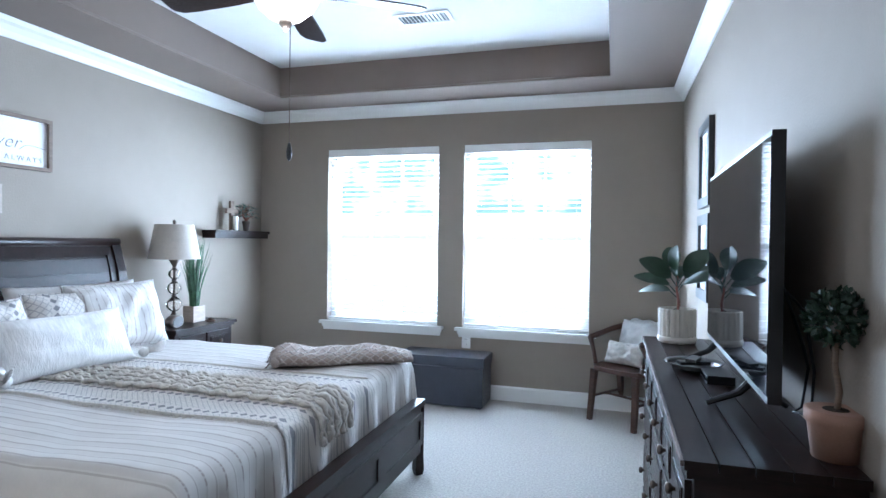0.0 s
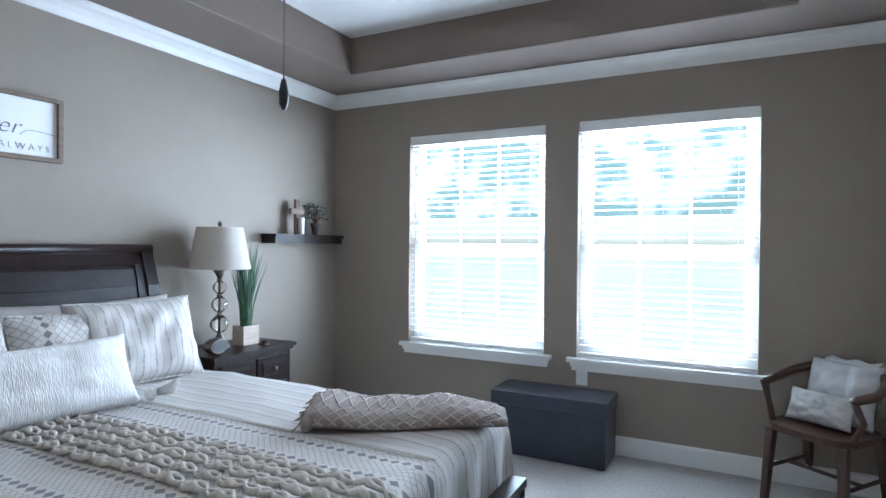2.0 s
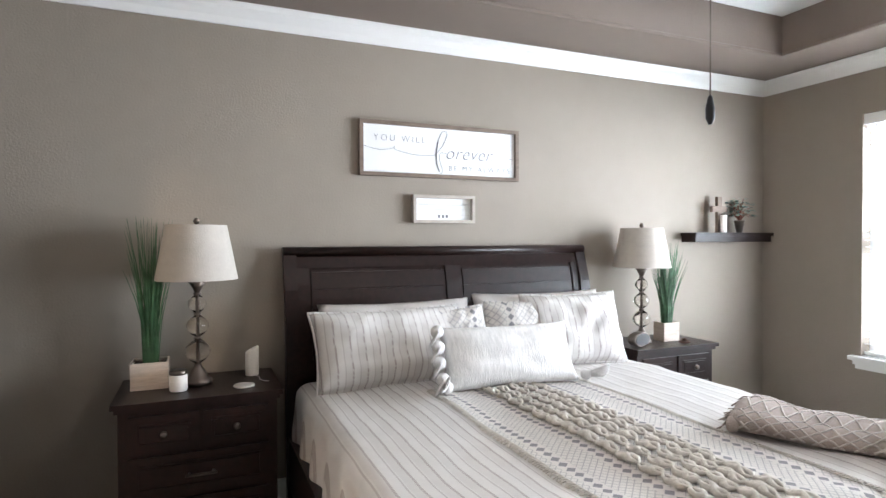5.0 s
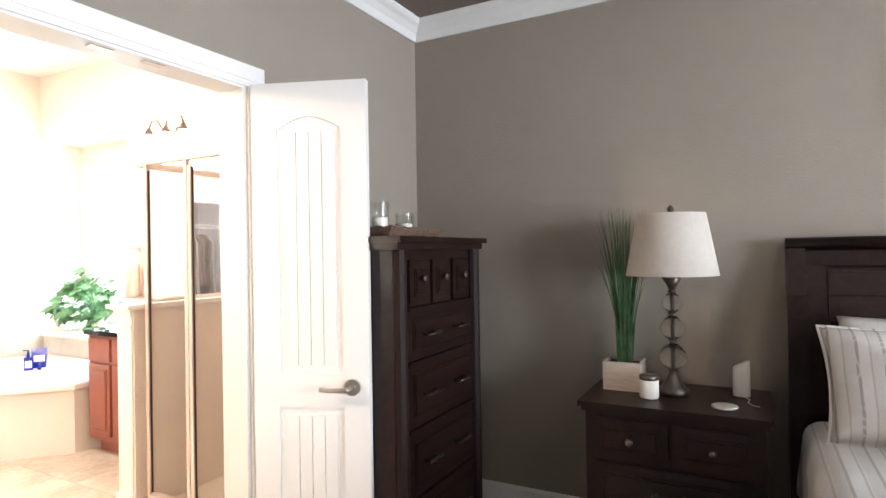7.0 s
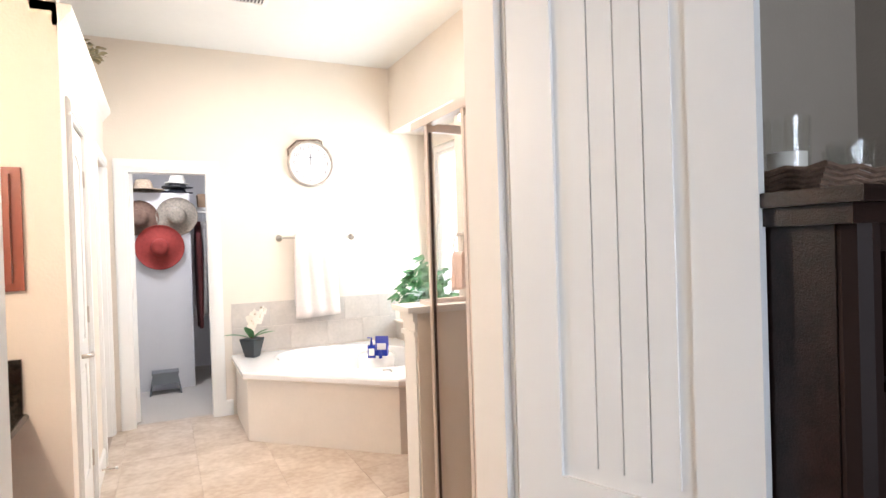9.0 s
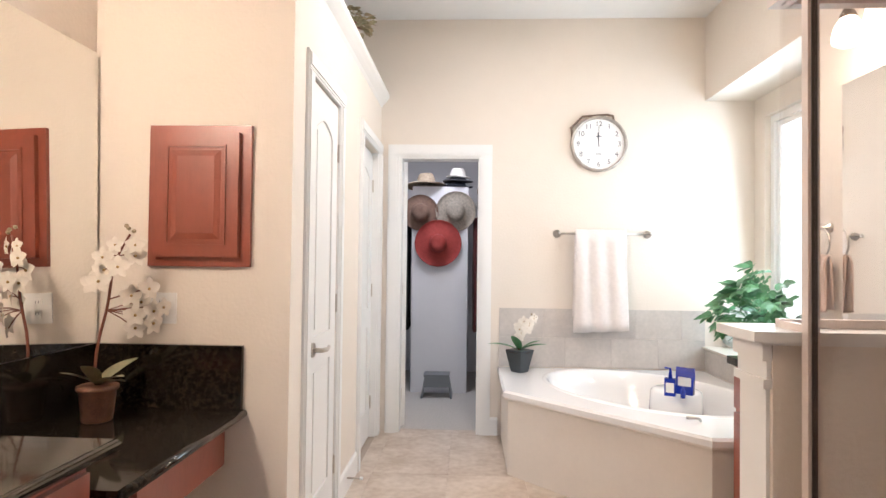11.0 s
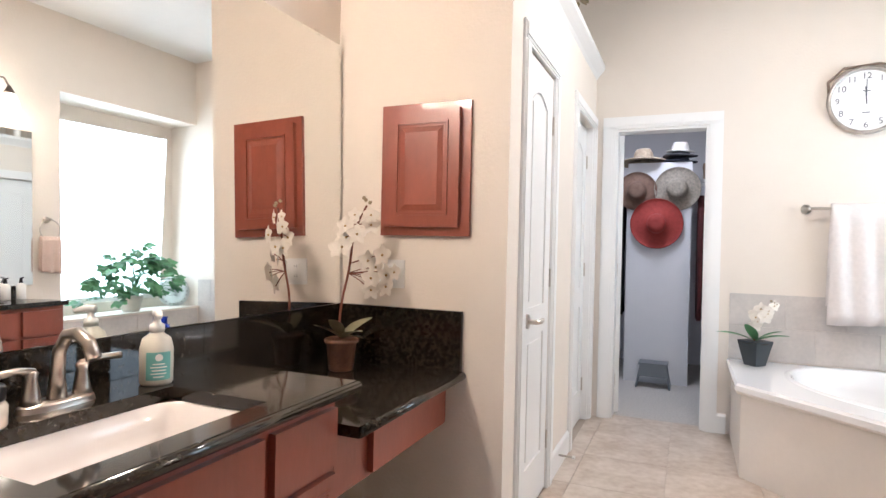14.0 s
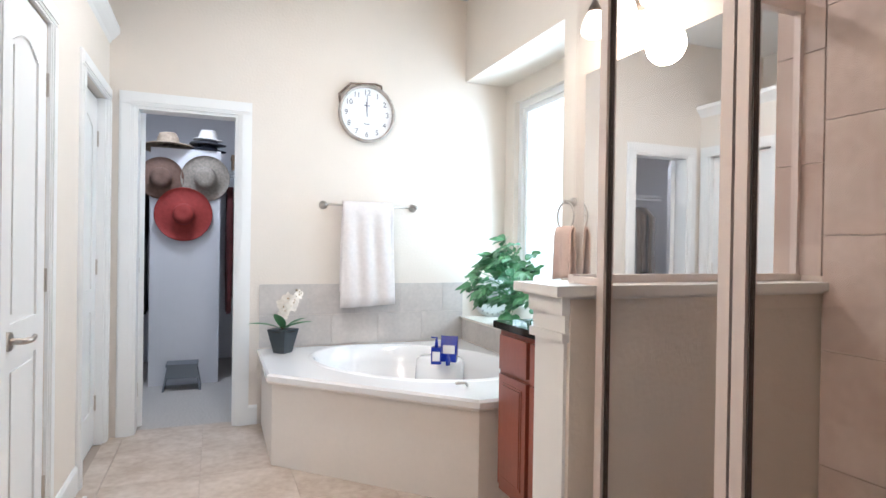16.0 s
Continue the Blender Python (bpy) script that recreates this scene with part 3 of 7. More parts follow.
bw = thing("window_3", "white-framed picture window over the tub", "window")
bw["kind"] = "structure"
bm = nb()
for q in ((-4.76, 0.76, -4.71, 2.30), (-3.69, 0.76, -3.64, 2.30), (-4.71, 0.76, -3.69, 0.81), (-4.71, 2.25, -3.69, 2.30)):
    box(bm, -4.10, q[0], q[1], -4.04, q[2], q[3])
part("window_frame", bm, WHITE, bw, bevel=0.003)
bm = nb()
for q in ((-4.71, 0.81, -4.68, 2.25), (-3.72, 0.81, -3.69, 2.25), (-4.68, 0.81, -3.72, 0.84), (-4.68, 2.22, -3.72, 2.25)):
    box(bm, -4.09, q[0], q[1], -4.06, q[2], q[3])
part("sash", bm, WHITE, bw)
# the pane itself emits, standing for the daylight behind it
OBSC = mat("glowing_obscure_glass", (0.85, 0.9, 0.92), 0.4, emit=(0.93, 0.98, 1.0), strength=1.6)
bx("pane", (-4.082, -4.68, 0.84, -4.076, -3.72, 2.22), OBSC, bw, "obscure glass glowing in place of daylight")
bx("window_sill", (-3.998, BATH_S + 0.002, 0.662, BATH_W + 0.02, -3.572, 0.675), CREAM, bw, bevel=0.003)

# view outside: daylit ground, and a far tree belt glowing with painted-in daylight
bx("ground", (-40, NY + 1.2, -1.4, 40, 60, -1.35), mat("dry_lawn", (0.22, 0.21, 0.15), 0.9, grain=0.4, scale=0.6), None, "sunlit pale lawn outside", kind="structure")
bd = bpy.data.materials.new("tree_belt_glow")
bd.use_nodes = True
nt = bd.node_tree
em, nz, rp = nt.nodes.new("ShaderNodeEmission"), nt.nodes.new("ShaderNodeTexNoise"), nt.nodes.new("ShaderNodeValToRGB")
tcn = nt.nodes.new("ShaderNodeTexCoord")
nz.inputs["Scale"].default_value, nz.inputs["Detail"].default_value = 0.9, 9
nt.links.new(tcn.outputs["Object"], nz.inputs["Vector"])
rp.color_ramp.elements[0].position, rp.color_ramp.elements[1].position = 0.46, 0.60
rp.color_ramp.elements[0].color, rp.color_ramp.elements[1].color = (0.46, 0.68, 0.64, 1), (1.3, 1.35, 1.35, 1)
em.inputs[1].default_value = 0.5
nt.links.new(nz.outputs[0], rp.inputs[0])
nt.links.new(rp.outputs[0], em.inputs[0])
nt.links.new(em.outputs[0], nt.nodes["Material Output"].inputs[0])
bx("backdrop", (-30, 24, 2.6, 30, 24.1, 14), bd, None, "trees beyond the lawn, bright haze painted in as glow", kind="structure")
# emission in the fence stands for daylight glare in the lower panes
bx("backdrop_fence", (-30, 9, -1.4, 30, 9.1, 1.45), mat("glowing_fence", (0.5, 0.5, 0.48), 0.9, emit=(0.95, 0.98, 1.0), strength=0.65), None, "pale fence beyond the lawn, glare put in as glow", kind="structure")
# ---- bedroom things ----
bed = thing("bed", "king sleigh bed in dark wood, made with striped bedding", "bed")
BX0, BX1, BY0, BY1 = -3.42, -1.30, 1.10, 3.08
# curved sleigh headboard: an S profile in x,z
prof = [(-3.44, 0.30), (-3.45, 0.80), (-3.46, 1.0), (-3.475, 1.15), (-3.505, 1.28), (-3.545, 1.37)]


def hb_x(z):
    for (xa, za), (xb, zb) in zip(prof, prof[1:]):
        if z <= zb:
            return xa + (xb - xa) * (z - za) / (zb - za)
    return prof[-1][0]


def curved(y0, y1, z0, z1, thick, name, parent, proud=0.0, label="", n=7):
    bm = nb()
    prev = None
    for i in range(n + 1):
        z = z0 + (z1 - z0) * i / n
        x = hb_x(z) + proud
        ring = [bm.verts.new(c) for c in ((x, y0, z), (x, y1, z), (x - thick, y1, z), (x - thick, y0, z))]
        if prev:
            for k in range(4):
                bm.faces.new((prev[k], prev[(k + 1) % 4], ring[(k + 1) % 4], ring[k]))
        else:
            bm.faces.new(ring[::-1])
        prev = ring
    bm.faces.new(prev)
    return part(name, bm, WOOD, parent, label)


hb = curved(1.10, 2.95, 0.3, 1.37, 0.022, "headboard", bed)
for y in (1.055, 2.955):
    curved(y - 0.02, y + 0.05, 0.0, 1.38, 0.055, "headboard_post", bed, 0.028)
for y0, y1 in ((1.105, 1.17), (1.98, 2.08), (2.885, 2.955)):
    curved(y0, y1, 0.7, 1.30, 0.03, "stile", hb, 0.012)
for y0, y1 in ((1.18, 1.97), (2.09, 2.875)):
    for k in range(5):
        z0 = 0.80 + k * 0.096
        curved(y0, y1, z0, z0 + 0.092, 0.02, "plank", hb, 0.006, n=2)
part("top_roll", tube(nb(), [(-3.535, 1.035, 1.388), (-3.535, 3.005, 1.388)], 0.028, 12), WOOD, hb, smooth=True)
curved(1.105, 2.95, 1.30, 1.37, 0.03, "top_rail", hb, 0.014, n=3)
foot = bx("footboard", (-1.275, 1.07, 0.14, -1.24, 3.05, 0.42), WOOD, bed, bevel=0.004)
bx("cap_rail", (-1.30, 1.05, 0.42, -1.228, 3.075, 0.455), WOOD, foot, bevel=0.008)
for k in range(3):
    y0 = 1.12 + k * 0.64
    bm = nb()
    for q in ((y0, 0.19, y0 + 0.05, 0.385), (y0 + 0.59, 0.19, y0 + 0.64, 0.385), (y0 + 0.05, 0.19, y0 + 0.59, 0.23), (y0 + 0.05, 0.345, y0 + 0.59, 0.385)):
        box(bm, -1.243, q[0], q[1], -1.230, q[2], q[3])
    part("panel_moulding", bm, WOOD, foot, bevel=0.003)
for y in (1.08, 3.04):
    part("foot_post", lathe(nb(), [(0.030, 0), (0.038, 0.03), (0.034, 0.12), (0.036, 0.42)], 4, (-1.26, y, 0)), WOOD, bed, bevel=0.004)
for y in (1.04, 3.04):
    bx("side_rail", (-3.42, y, 0.16, -1.27, y + 0.04, 0.42), WOOD, bed, bevel=0.004)
bx("mattress", (-3.40, 1.10, 0.22, -1.36, 3.10, 0.64), LINEN, bed, "white mattress", bevel=0.05, segs=3)

SPREAD = striped_cloth("striped_coverlet", 1, 0.085)
cov = thing("bedspread", "white coverlet with grey stripes and a textured centre band", "bedspread")


def drape(name, x0, x1, y0, y1, top, skirt, material, parent, nx=120, ny=110, lift=0.0, seed=0.0):
    """Cloth over the mattress: flat with soft wrinkles, rounded over the edges, hanging with folds."""
    bm = nb()
    ex0, ex1, ey0, ey1 = -3.45, -1.33, 1.08, 3.13
    R = 0.07
    grid = []

    def fold(u, lo, hi):
        """Arc length u along one direction to (place, drop)."""
        if u > hi - R:
            s = u - (hi - R)
            a = min(s / R, math.pi / 2)
            return hi - R + R * math.sin(a), R * (1 - math.cos(a)) + max(0, s - R * math.pi / 2)
        if u < lo + R:
            s = (lo + R) - u
            a = min(s / R, math.pi / 2)
            return lo + R - R * math.sin(a), R * (1 - math.cos(a)) + max(0, s - R * math.pi / 2)
        return u, 0.0
    for i in range(nx + 1):
        row = []
        u = x0 + (x1 - x0) * i / nx
        for j in range(ny + 1):
            v = y0 + (y1 - y0) * j / ny
            x, dx = fold(u, ex0 - 1, ex1)
            y, dy = fold(v, ey0, ey1)
            z = top - max(dx, dy) - 0.35 * min(dx, dy)
            hang = min(1, max(dx, dy) / 0.25)
            w = noise.noise((u * 2.2, v * 2.2, seed)) * 0.018 + noise.noise((u * 7, v * 7, seed + 3)) * 0.006
            z += w * (1 - 0.6 * hang) + lift
            push = hang * (0.018 * math.sin((u if dy > dx else v) * 24 + 2 * noise.noise((u, v, 5))) + 0.012)
            if dy > dx:
                y += push * (1 if v > 2 else -1) + (lift if v > 2 else -lift)
            elif dx > 0:
                x += push * 1.0 + lift
            row.append(bm.verts.new((x, y, max(z, skirt))))
        grid.append(row)
    for a, b in zip(grid, grid[1:]):
        for k in range(ny):
            bm.faces.new((a[k], a[k + 1], b[k + 1], b[k]))
    return part(name, bm, material, parent, smooth=True)


drape("coverlet", -3.38, -1.04, 0.66, 3.46, 0.705, 0.30, SPREAD, cov)
DIAMOND = diamond_cloth("diamond_weave", 0, 1, size=0.029, edge=(1.72, 1.87, 2.26, 2.41))
drape("centre_band", -2.95, -1.06, 1.66, 2.47, 0.705, 0.30, DIAMOND, cov, 90, 40, 0.005)
bm = nb()
for k in range(5):
    y = 1.92 + k * 0.066
    for s in (-1, 1):
        pts = []
        for i in range(100):
            x = -2.93 + i * 0.0176
            zz = 0.722 + noise.noise((x * 2.2, y * 2.2, 0.0)) * 0.018
            if x > -1.40:
                a = min((x + 1.40) / 0.07, math.pi / 2)
                zz = zz - 0.07 * (1 - math.cos(a)) - max(0, x + 1.40 - 0.11)
                xx = -1.40 + 0.085 * math.sin(a) + 0.012 * (a > 1.5)
            else:
                xx = x
            pts.append((xx, y + s * 0.016 * math.sin(x * 60 + k * 1.6), zz + 0.005 * math.cos(x * 52 * 1 + k)))
        tube(bm, pts, [0.0055 + 0.0095 * abs(math.sin((-2.93 + i * 0.0176) * 30 + k * 0.8 + noise.noise((i * 0.7, k, s)))) ** 2 for i in range(100)], 6)
part("braid", bm, mat("ivory_yarn", (0.70, 0.65, 0.585), 0.95, grain=0.2, scale=60, bump=1.0, bscale=300, spec=0.1), cov, "ivory knotted yarn in wavy rows", smooth=True, kind="stuff")
for y in (1.665, 2.465):
    bm = nb()
    for i in range(150):
        x = -2.93 + i * 0.0105
        z = 0.712 + noise.noise((x * 2.2, y * 2.2, 0.0)) * 0.018
        d = -1 if y < 2 else 1
        tube(bm, [(x, y, z), (x + random.uniform(-.006, .006), y + d * 0.018, z + 0.002), (x + random.uniform(-.01, .01), y + d * 0.032, z - 0.006)], 0.003, 4)
    part("fringe", bm, MATS["ivory_yarn"], cov, "short ivory fringe", kind="stuff")


def pillow(name, label, m, w, h, t, material, piping=None, seed=0, group="", wrinkle=1.0):
    """A stuffed pillow standing on its long edge: local x its thickness, y its width, z its height."""
    ob = thing(name, label, "pillow", m, group)
    bm = nb()
    n, k = 28, 18
    sides = []
    for s in (1, -1):
        rows = []
        for i in range(n + 1):
            u = -1 + 2 * i / n
            row = []
            for j in range(k + 1):
                v = -1 + 2 * j / k
                puff = max(0, (1 - abs(u) ** 3.2)) ** 0.55 * max(0, (1 - abs(v) ** 3.2)) ** 0.55
                # corners stand out, edges draw in
                yy = u * w / 2 * (1 - 0.055 * (1 - v * v) * abs(u))
                zz = v * h / 2 * (1 - 0.075 * (1 - u * u) * abs(v))
                wr = wrinkle * (noise.noise((u * 2.6, v * 2.6, seed)) * 0.02 + noise.noise((u * 6, v * 3, seed + 9)) * 0.009) * (0.3 + puff)
                row.append((s * (t / 2 * puff + (wr if s > 0 else -wr * 0.4)), yy, zz + h / 2))
            rows.append(row)
        sides.append(rows)
    vt = [[bm.verts.new(c) for c in row] for row in sides[0]]
    vb = [[vt[i][j] if (i in (0, n) or j in (0, k)) else bm.verts.new(sides[1][i][j]) for j in range(k + 1)] for i in range(n + 1)]
    for g, flip in ((vt, False), (vb, True)):
        for i in range(n):
            for j in range(k):
                f = (g[i][j], g[i][j + 1], g[i + 1][j + 1], g[i + 1][j])
                bm.faces.new(f[::-1] if flip else f)
    part("cover", bm, material, ob, smooth=True)
    if piping:
        pts = [(0, sides[0][i][j][1], sides[0][i][j][2]) for i, j in [(i, 0) for i in range(n + 1)] + [(n, j) for j in range(1, k + 1)] + [(i, k) for i in range(n - 1, -1, -1)] + [(0, j) for j in range(k - 1, -1, -1)]]
        part("piping", tube(nb(), pts, 0.006, 6, False), piping, ob, smooth=True)
    return ob


PSTRIPE = striped_cloth("striped_sham", 1, 0.072, offset=0.1)
PDIAM = diamond_cloth("diamond_sham", 2, 1, size=0.04, edge=(-0.10, 0.10))
PLAIN = mat("plain_sham", (0.64, 0.60, 0.57), 0.95, grain=0.08, scale=12, bump=0.5, bscale=200, spec=0.1)
FUZZY = mat("white_boucle", (0.86, 0.84, 0.82), 1.0, grain=0.22, scale=18, bump=1.0, bscale=45, spec=0.05, stretch=(1, 5, 1))
G = "pillows on the bed"
pillow("pillow", "plain off-white pillow leaning on the dark headboard", pose(-3.34, 1.66, 0.70, 0, -14, 3), 0.92, 0.42, 0.20, PLAIN, seed=1, group=G)
pillow("pillow", "plain off-white pillow tucked behind the striped sham", pose(-3.34, 2.58, 0.70, 0, -14, -3), 0.90, 0.44, 0.20, PLAIN, seed=2, group=G)
pillow("pillow", "white sham with grey stripes, ruffled, near the open nightstand side", pose(-3.12, 1.56, 0.70, 0, -24, 4), 0.86, 0.42, 0.22, PSTRIPE, PSTRIPE, seed=3, group=G)
pillow("pillow", "white sham with grey stripes and rumpled edge, window side", pose(-3.14, 2.70, 0.70, 0, -20, -5), 0.66, 0.45, 0.22, PSTRIPE, PSTRIPE, seed=4, group=G)
pillow("pillow", "square pillow with grey woven diamonds leaning among shams", pose(-3.17, 2.36, 0.71, 0, -20, 0), 0.46, 0.41, 0.16, PDIAM, PDIAM, seed=5, group=G)
pillow("pillow", "square pillow with grey diamonds between striped shams", pose(-3.16, 1.93, 0.71, 0, -20, 2), 0.40, 0.39, 0.16, PDIAM, PDIAM, seed=6, group=G)
lum = pillow("pillow", "fuzzy white lumbar pillow with yarn tassels, in front", pose(-2.84, 2.08, 0.71, 0, -26, -4), 0.74, 0.33, 0.17, FUZZY, seed=7, group=G, wrinkle=0.5)


def tassel(parent, at, r=0.032, hang=(0.02, -0.05, -0.02)):
    bm = nb()
    at, hang = Vector(at), Vector(hang)
    bmesh.ops.create_icosphere(bm, subdivisions=2, radius=r, matrix=Matrix.Translation(at))
    for k in range(16):
        a = k * math.pi / 8
        o = Vector((math.cos(a) * r * 0.7, math.sin(a) * r * 0.5, math.sin(a) * r * 0.7))
        tube(bm, [at + hang * 0.2 + o * 0.5, at + hang + o, at + hang * 1.6 + o * 1.4], 0.005, 4)
    return part("tassel", bm, FUZZY, parent, smooth=True)


for k, (y, z) in enumerate(((-0.385, 0.06), (-0.39, 0.14), (-0.385, 0.22), (-0.38, 0.30))):
    tassel(lum, (0.03, y, z), 0.034, (0.02, -0.02, -0.03))
tassel(lum, (0.05, -0.38, 0.015), 0.034, (0.05, -0.02, -0.0))
tassel(lum, (0.05, 0.39, 0.02), 0.030, (0.04, 0.05, 0.0))

# folded throw
th = thing("throw_blanket", "taupe knitted throw with a lattice, folded on the bed corner", "blanket", pose(-1.65, 2.80, 0.703, 0, 0, 27) @ Matrix.Scale(0.92, 4))


def throw_point(u, a, off=0.0):
    """A point on the folded throw: u runs along it, a round its section."""
    taper = min(1.0, (1.02 - u) * 2.6) ** 0.55 * min(1.0, (u + 0.06) * 9) ** 0.4
    h = (0.098 + 0.016 * math.sin(u * 9 + 1) + 0.02 * noise.noise((u * 5, 0.3, a * 0.4))) * (0.45 + 0.55 * taper)
    w = (0.185 + 0.012 * math.sin(u * 7)) * (0.35 + 0.65 * taper)
    c, s_ = math.cos(a), math.sin(a)
    y = math.copysign(abs(c) ** 0.75, c) * (w + off)
    z = math.copysign(abs(s_) ** 0.8, s_) * (h / 2 + off)
    pleat = 0.016 * max(0, 1 - abs(y + 0.09 - 0.05 * u) / 0.035) if s_ > 0 else 0
    return (-0.42 + u * 0.86, y, max(0.001, h / 2 + z - pleat))


bm = nb()
n, k = 34, 28
rows_ = [[bm.verts.new(throw_point(i / n, 2 * math.pi * j / k)) for j in range(k)] for i in range(n + 1)]
for r0, r1 in zip(rows_, rows_[1:]):
    for j in range(k):
        bm.faces.new((r0[j], r0[(j + 1) % k], r1[(j + 1) % k], r1[j]))
bm.faces.new(rows_[0][::-1])
bm.faces.new(rows_[-1])
part("folded_cloth", bm, THROW, th, smooth=True)
part("rolled_end", tube(nb(), [(-0.40, -0.20 + 0.045 * i, 0.036 + 0.008 * math.sin(i * 1.3)) for i in range(9)], [0.022, 0.032, 0.036, 0.033, 0.037, 0.035, 0.033, 0.030, 0.022], 12), THROW, th, smooth=True)
bm = nb()
for s_ in (-1, 1):
    for k in range(-4, 16):
        pts = []
        for i in range(19):
            u = (k * 0.075 + (i * 0.022 if s_ > 0 else (18 - i) * 0.022 - 0.1))
            u += 0.012 * noise.noise((k * 1.7, i * 0.6, s_))
            if 0.03 < u < 0.97:
                pts.append(throw_point(u, -0.25 + i * (math.pi + 0.5) / 18, 0.001))
        if len(pts) > 2:
            tube(bm, pts, 0.0045, 5)
fr = nb()
for k in range(34):
    y = -0.17 + k * 0.0103
    z = 0.03 + 0.06 * random.random()
    tube(fr, [(-0.40, y, z), (-0.435, y + random.uniform(-.01, .01), z - 0.005), (-0.46, y + random.uniform(-.02, .02), max(0.004, z - random.uniform(0.01, 0.05)))], 0.0028, 4)
part("yarn_fringe", fr, THROW, th, "short loose yarn fringe", smooth=True, kind="stuff")
part("lattice_ribs", bm, mat("pale_yarn", (0.60, 0.54, 0.50), 0.95, grain=0.2, scale=60, bump=1, bscale=300, spec=0.1), th, "pale knitted lattice ribs", smooth=True, kind="stuff")


# ---- cabinets ----
def panel_front(name, parent, plane, a0, a1, z0, z1, out, axis, material, raise_=0.016, inset=True, knob=None, km=None):
    """A drawer or door front standing proud of a cabinet face. axis 0: the face looks along x, 1: along y."""
    def b_(bm, p0, p1, a, b, c, d):
        if axis == 0:
            box(bm, p0, a, c, p1, b, d)
        else:
            box(bm, a, p0, c, b, p1, d)
    bm = nb()
    b_(bm, plane, plane + out * raise_, a0, a1, z0, z1)
    f = part(name, bm, material, parent, bevel=0.007 if material is CHERRY else 0.003, segs=3 if material is CHERRY else 1)
    if inset and (a1 - a0) > 0.12 and (z1 - z0) > 0.1:
        e = 0.045
        bm = nb()
        b_(bm, plane + out * raise_, plane + out * (raise_ + 0.006), a0 + e, a1 - e, z0 + e, z1 - e)
        part("raised_panel", bm, material, f, bevel=0.0055)
        bm = nb()
        for q in ((a0 + e - 0.012, a0 + e - 0.003, z0 + e - 0.012, z1 - e + 0.012), (a1 - e + 0.003, a1 - e + 0.012, z0 + e - 0.012, z1 - e + 0.012),
                  (a0 + e - 0.003, a1 - e + 0.003, z0 + e - 0.012, z0 + e - 0.003), (a0 + e - 0.003, a1 - e + 0.003, z1 - e + 0.003, z1 - e + 0.012)):
            b_(bm, plane + out * raise_, plane + out * (raise_ + 0.004), *q)
        part("bead", bm, material, f)
    for kx, kz in knob or ():
        p0 = plane + out * raise_
        P = (lambda d: (p0 + out * d, kx, kz)) if axis == 0 else (lambda d: (kx, p0 + out * d, kz))
        part("knob", tube(nb(), [P(0), P(0.012), P(0.018), P(0.028), P(0.032)], [0.006, 0.006, 0.015, 0.015, 0.008], 12), km or PEWTER, f, smooth=True)
    return f


def bar(parent, plane, a, b, z, out, axis, r=0.006):
    P = (lambda d, q: (plane + out * d, q, z)) if axis == 0 else (lambda d, q: (q, plane + out * d, z))
    return part("bar_pull", tube(nb(), [P(0, a + 0.01), P(0.028, a + 0.01), P(0.032, a - 0.005), P(0.032, b + 0.005), P(0.028, b - 0.01), P(0, b - 0.01)], r, 8), PEWTER, parent, smooth=True)


def nightstand(y0, y1, xf, label):
    ns = thing("nightstand", label, "nightstand", group="nightstands beside the bed")
    xb, top = -3.585, 0.755
    bx("body", (xb, y0 + 0.02, 0.08, xf - 0.025, y1 - 0.02, top - 0.035), WOOD, ns, bevel=0.004)
    bx("top_board", (xb, y0 - 0.005, top - 0.022, xf + 0.01, y1 + 0.005, top), WOOD, ns, bevel=0.006, segs=2)
    bx("cornice", (xb, y0 + 0.008, top - 0.042, xf - 0.005, y1 - 0.008, top - 0.022), WOOD, ns, bevel=0.005)
    bx("base_moulding", (xb, y0 + 0.005, 0.05, xf - 0.01, y1 - 0.005, 0.11), WOOD, ns, bevel=0.006)
    for y in (y0 + 0.03, y1 - 0.03):
        for x in (xb + 0.04, xf - 0.04):
            part("foot", lathe(nb(), [(0.03, 0), (0.034, 0.02), (0.026, 0.05)], 10, (x, y, 0)), WOOD, ns)
    p = xf - 0.025
    ym = (y0 + y1) / 2
    for a, b in ((y0 + 0.06, ym - 0.01), (ym + 0.01, y1 - 0.06)):
        panel_front("drawer", ns, p, a, b, 0.53, 0.69, 1, 0, WOOD, knob=[((a + b) / 2, 0.61)], km=PEWTER)
    for z0, z1 in ((0.33, 0.51), (0.13, 0.31)):
        d = panel_front("drawer", ns, p, y0 + 0.06, y1 - 0.06, z0, z1, 1, 0, WOOD)
        bar(d, p + 0.02, ym - 0.06, ym + 0.06, (z0 + z1) / 2, 1, 0)
    return ns


nightstand(3.14, 3.82, -3.15, "dark wood nightstand with drawers, between bed and window wall")
nightstand(0.27, 0.97, -3.095, "dark wood nightstand with drawers, between bed and chest")


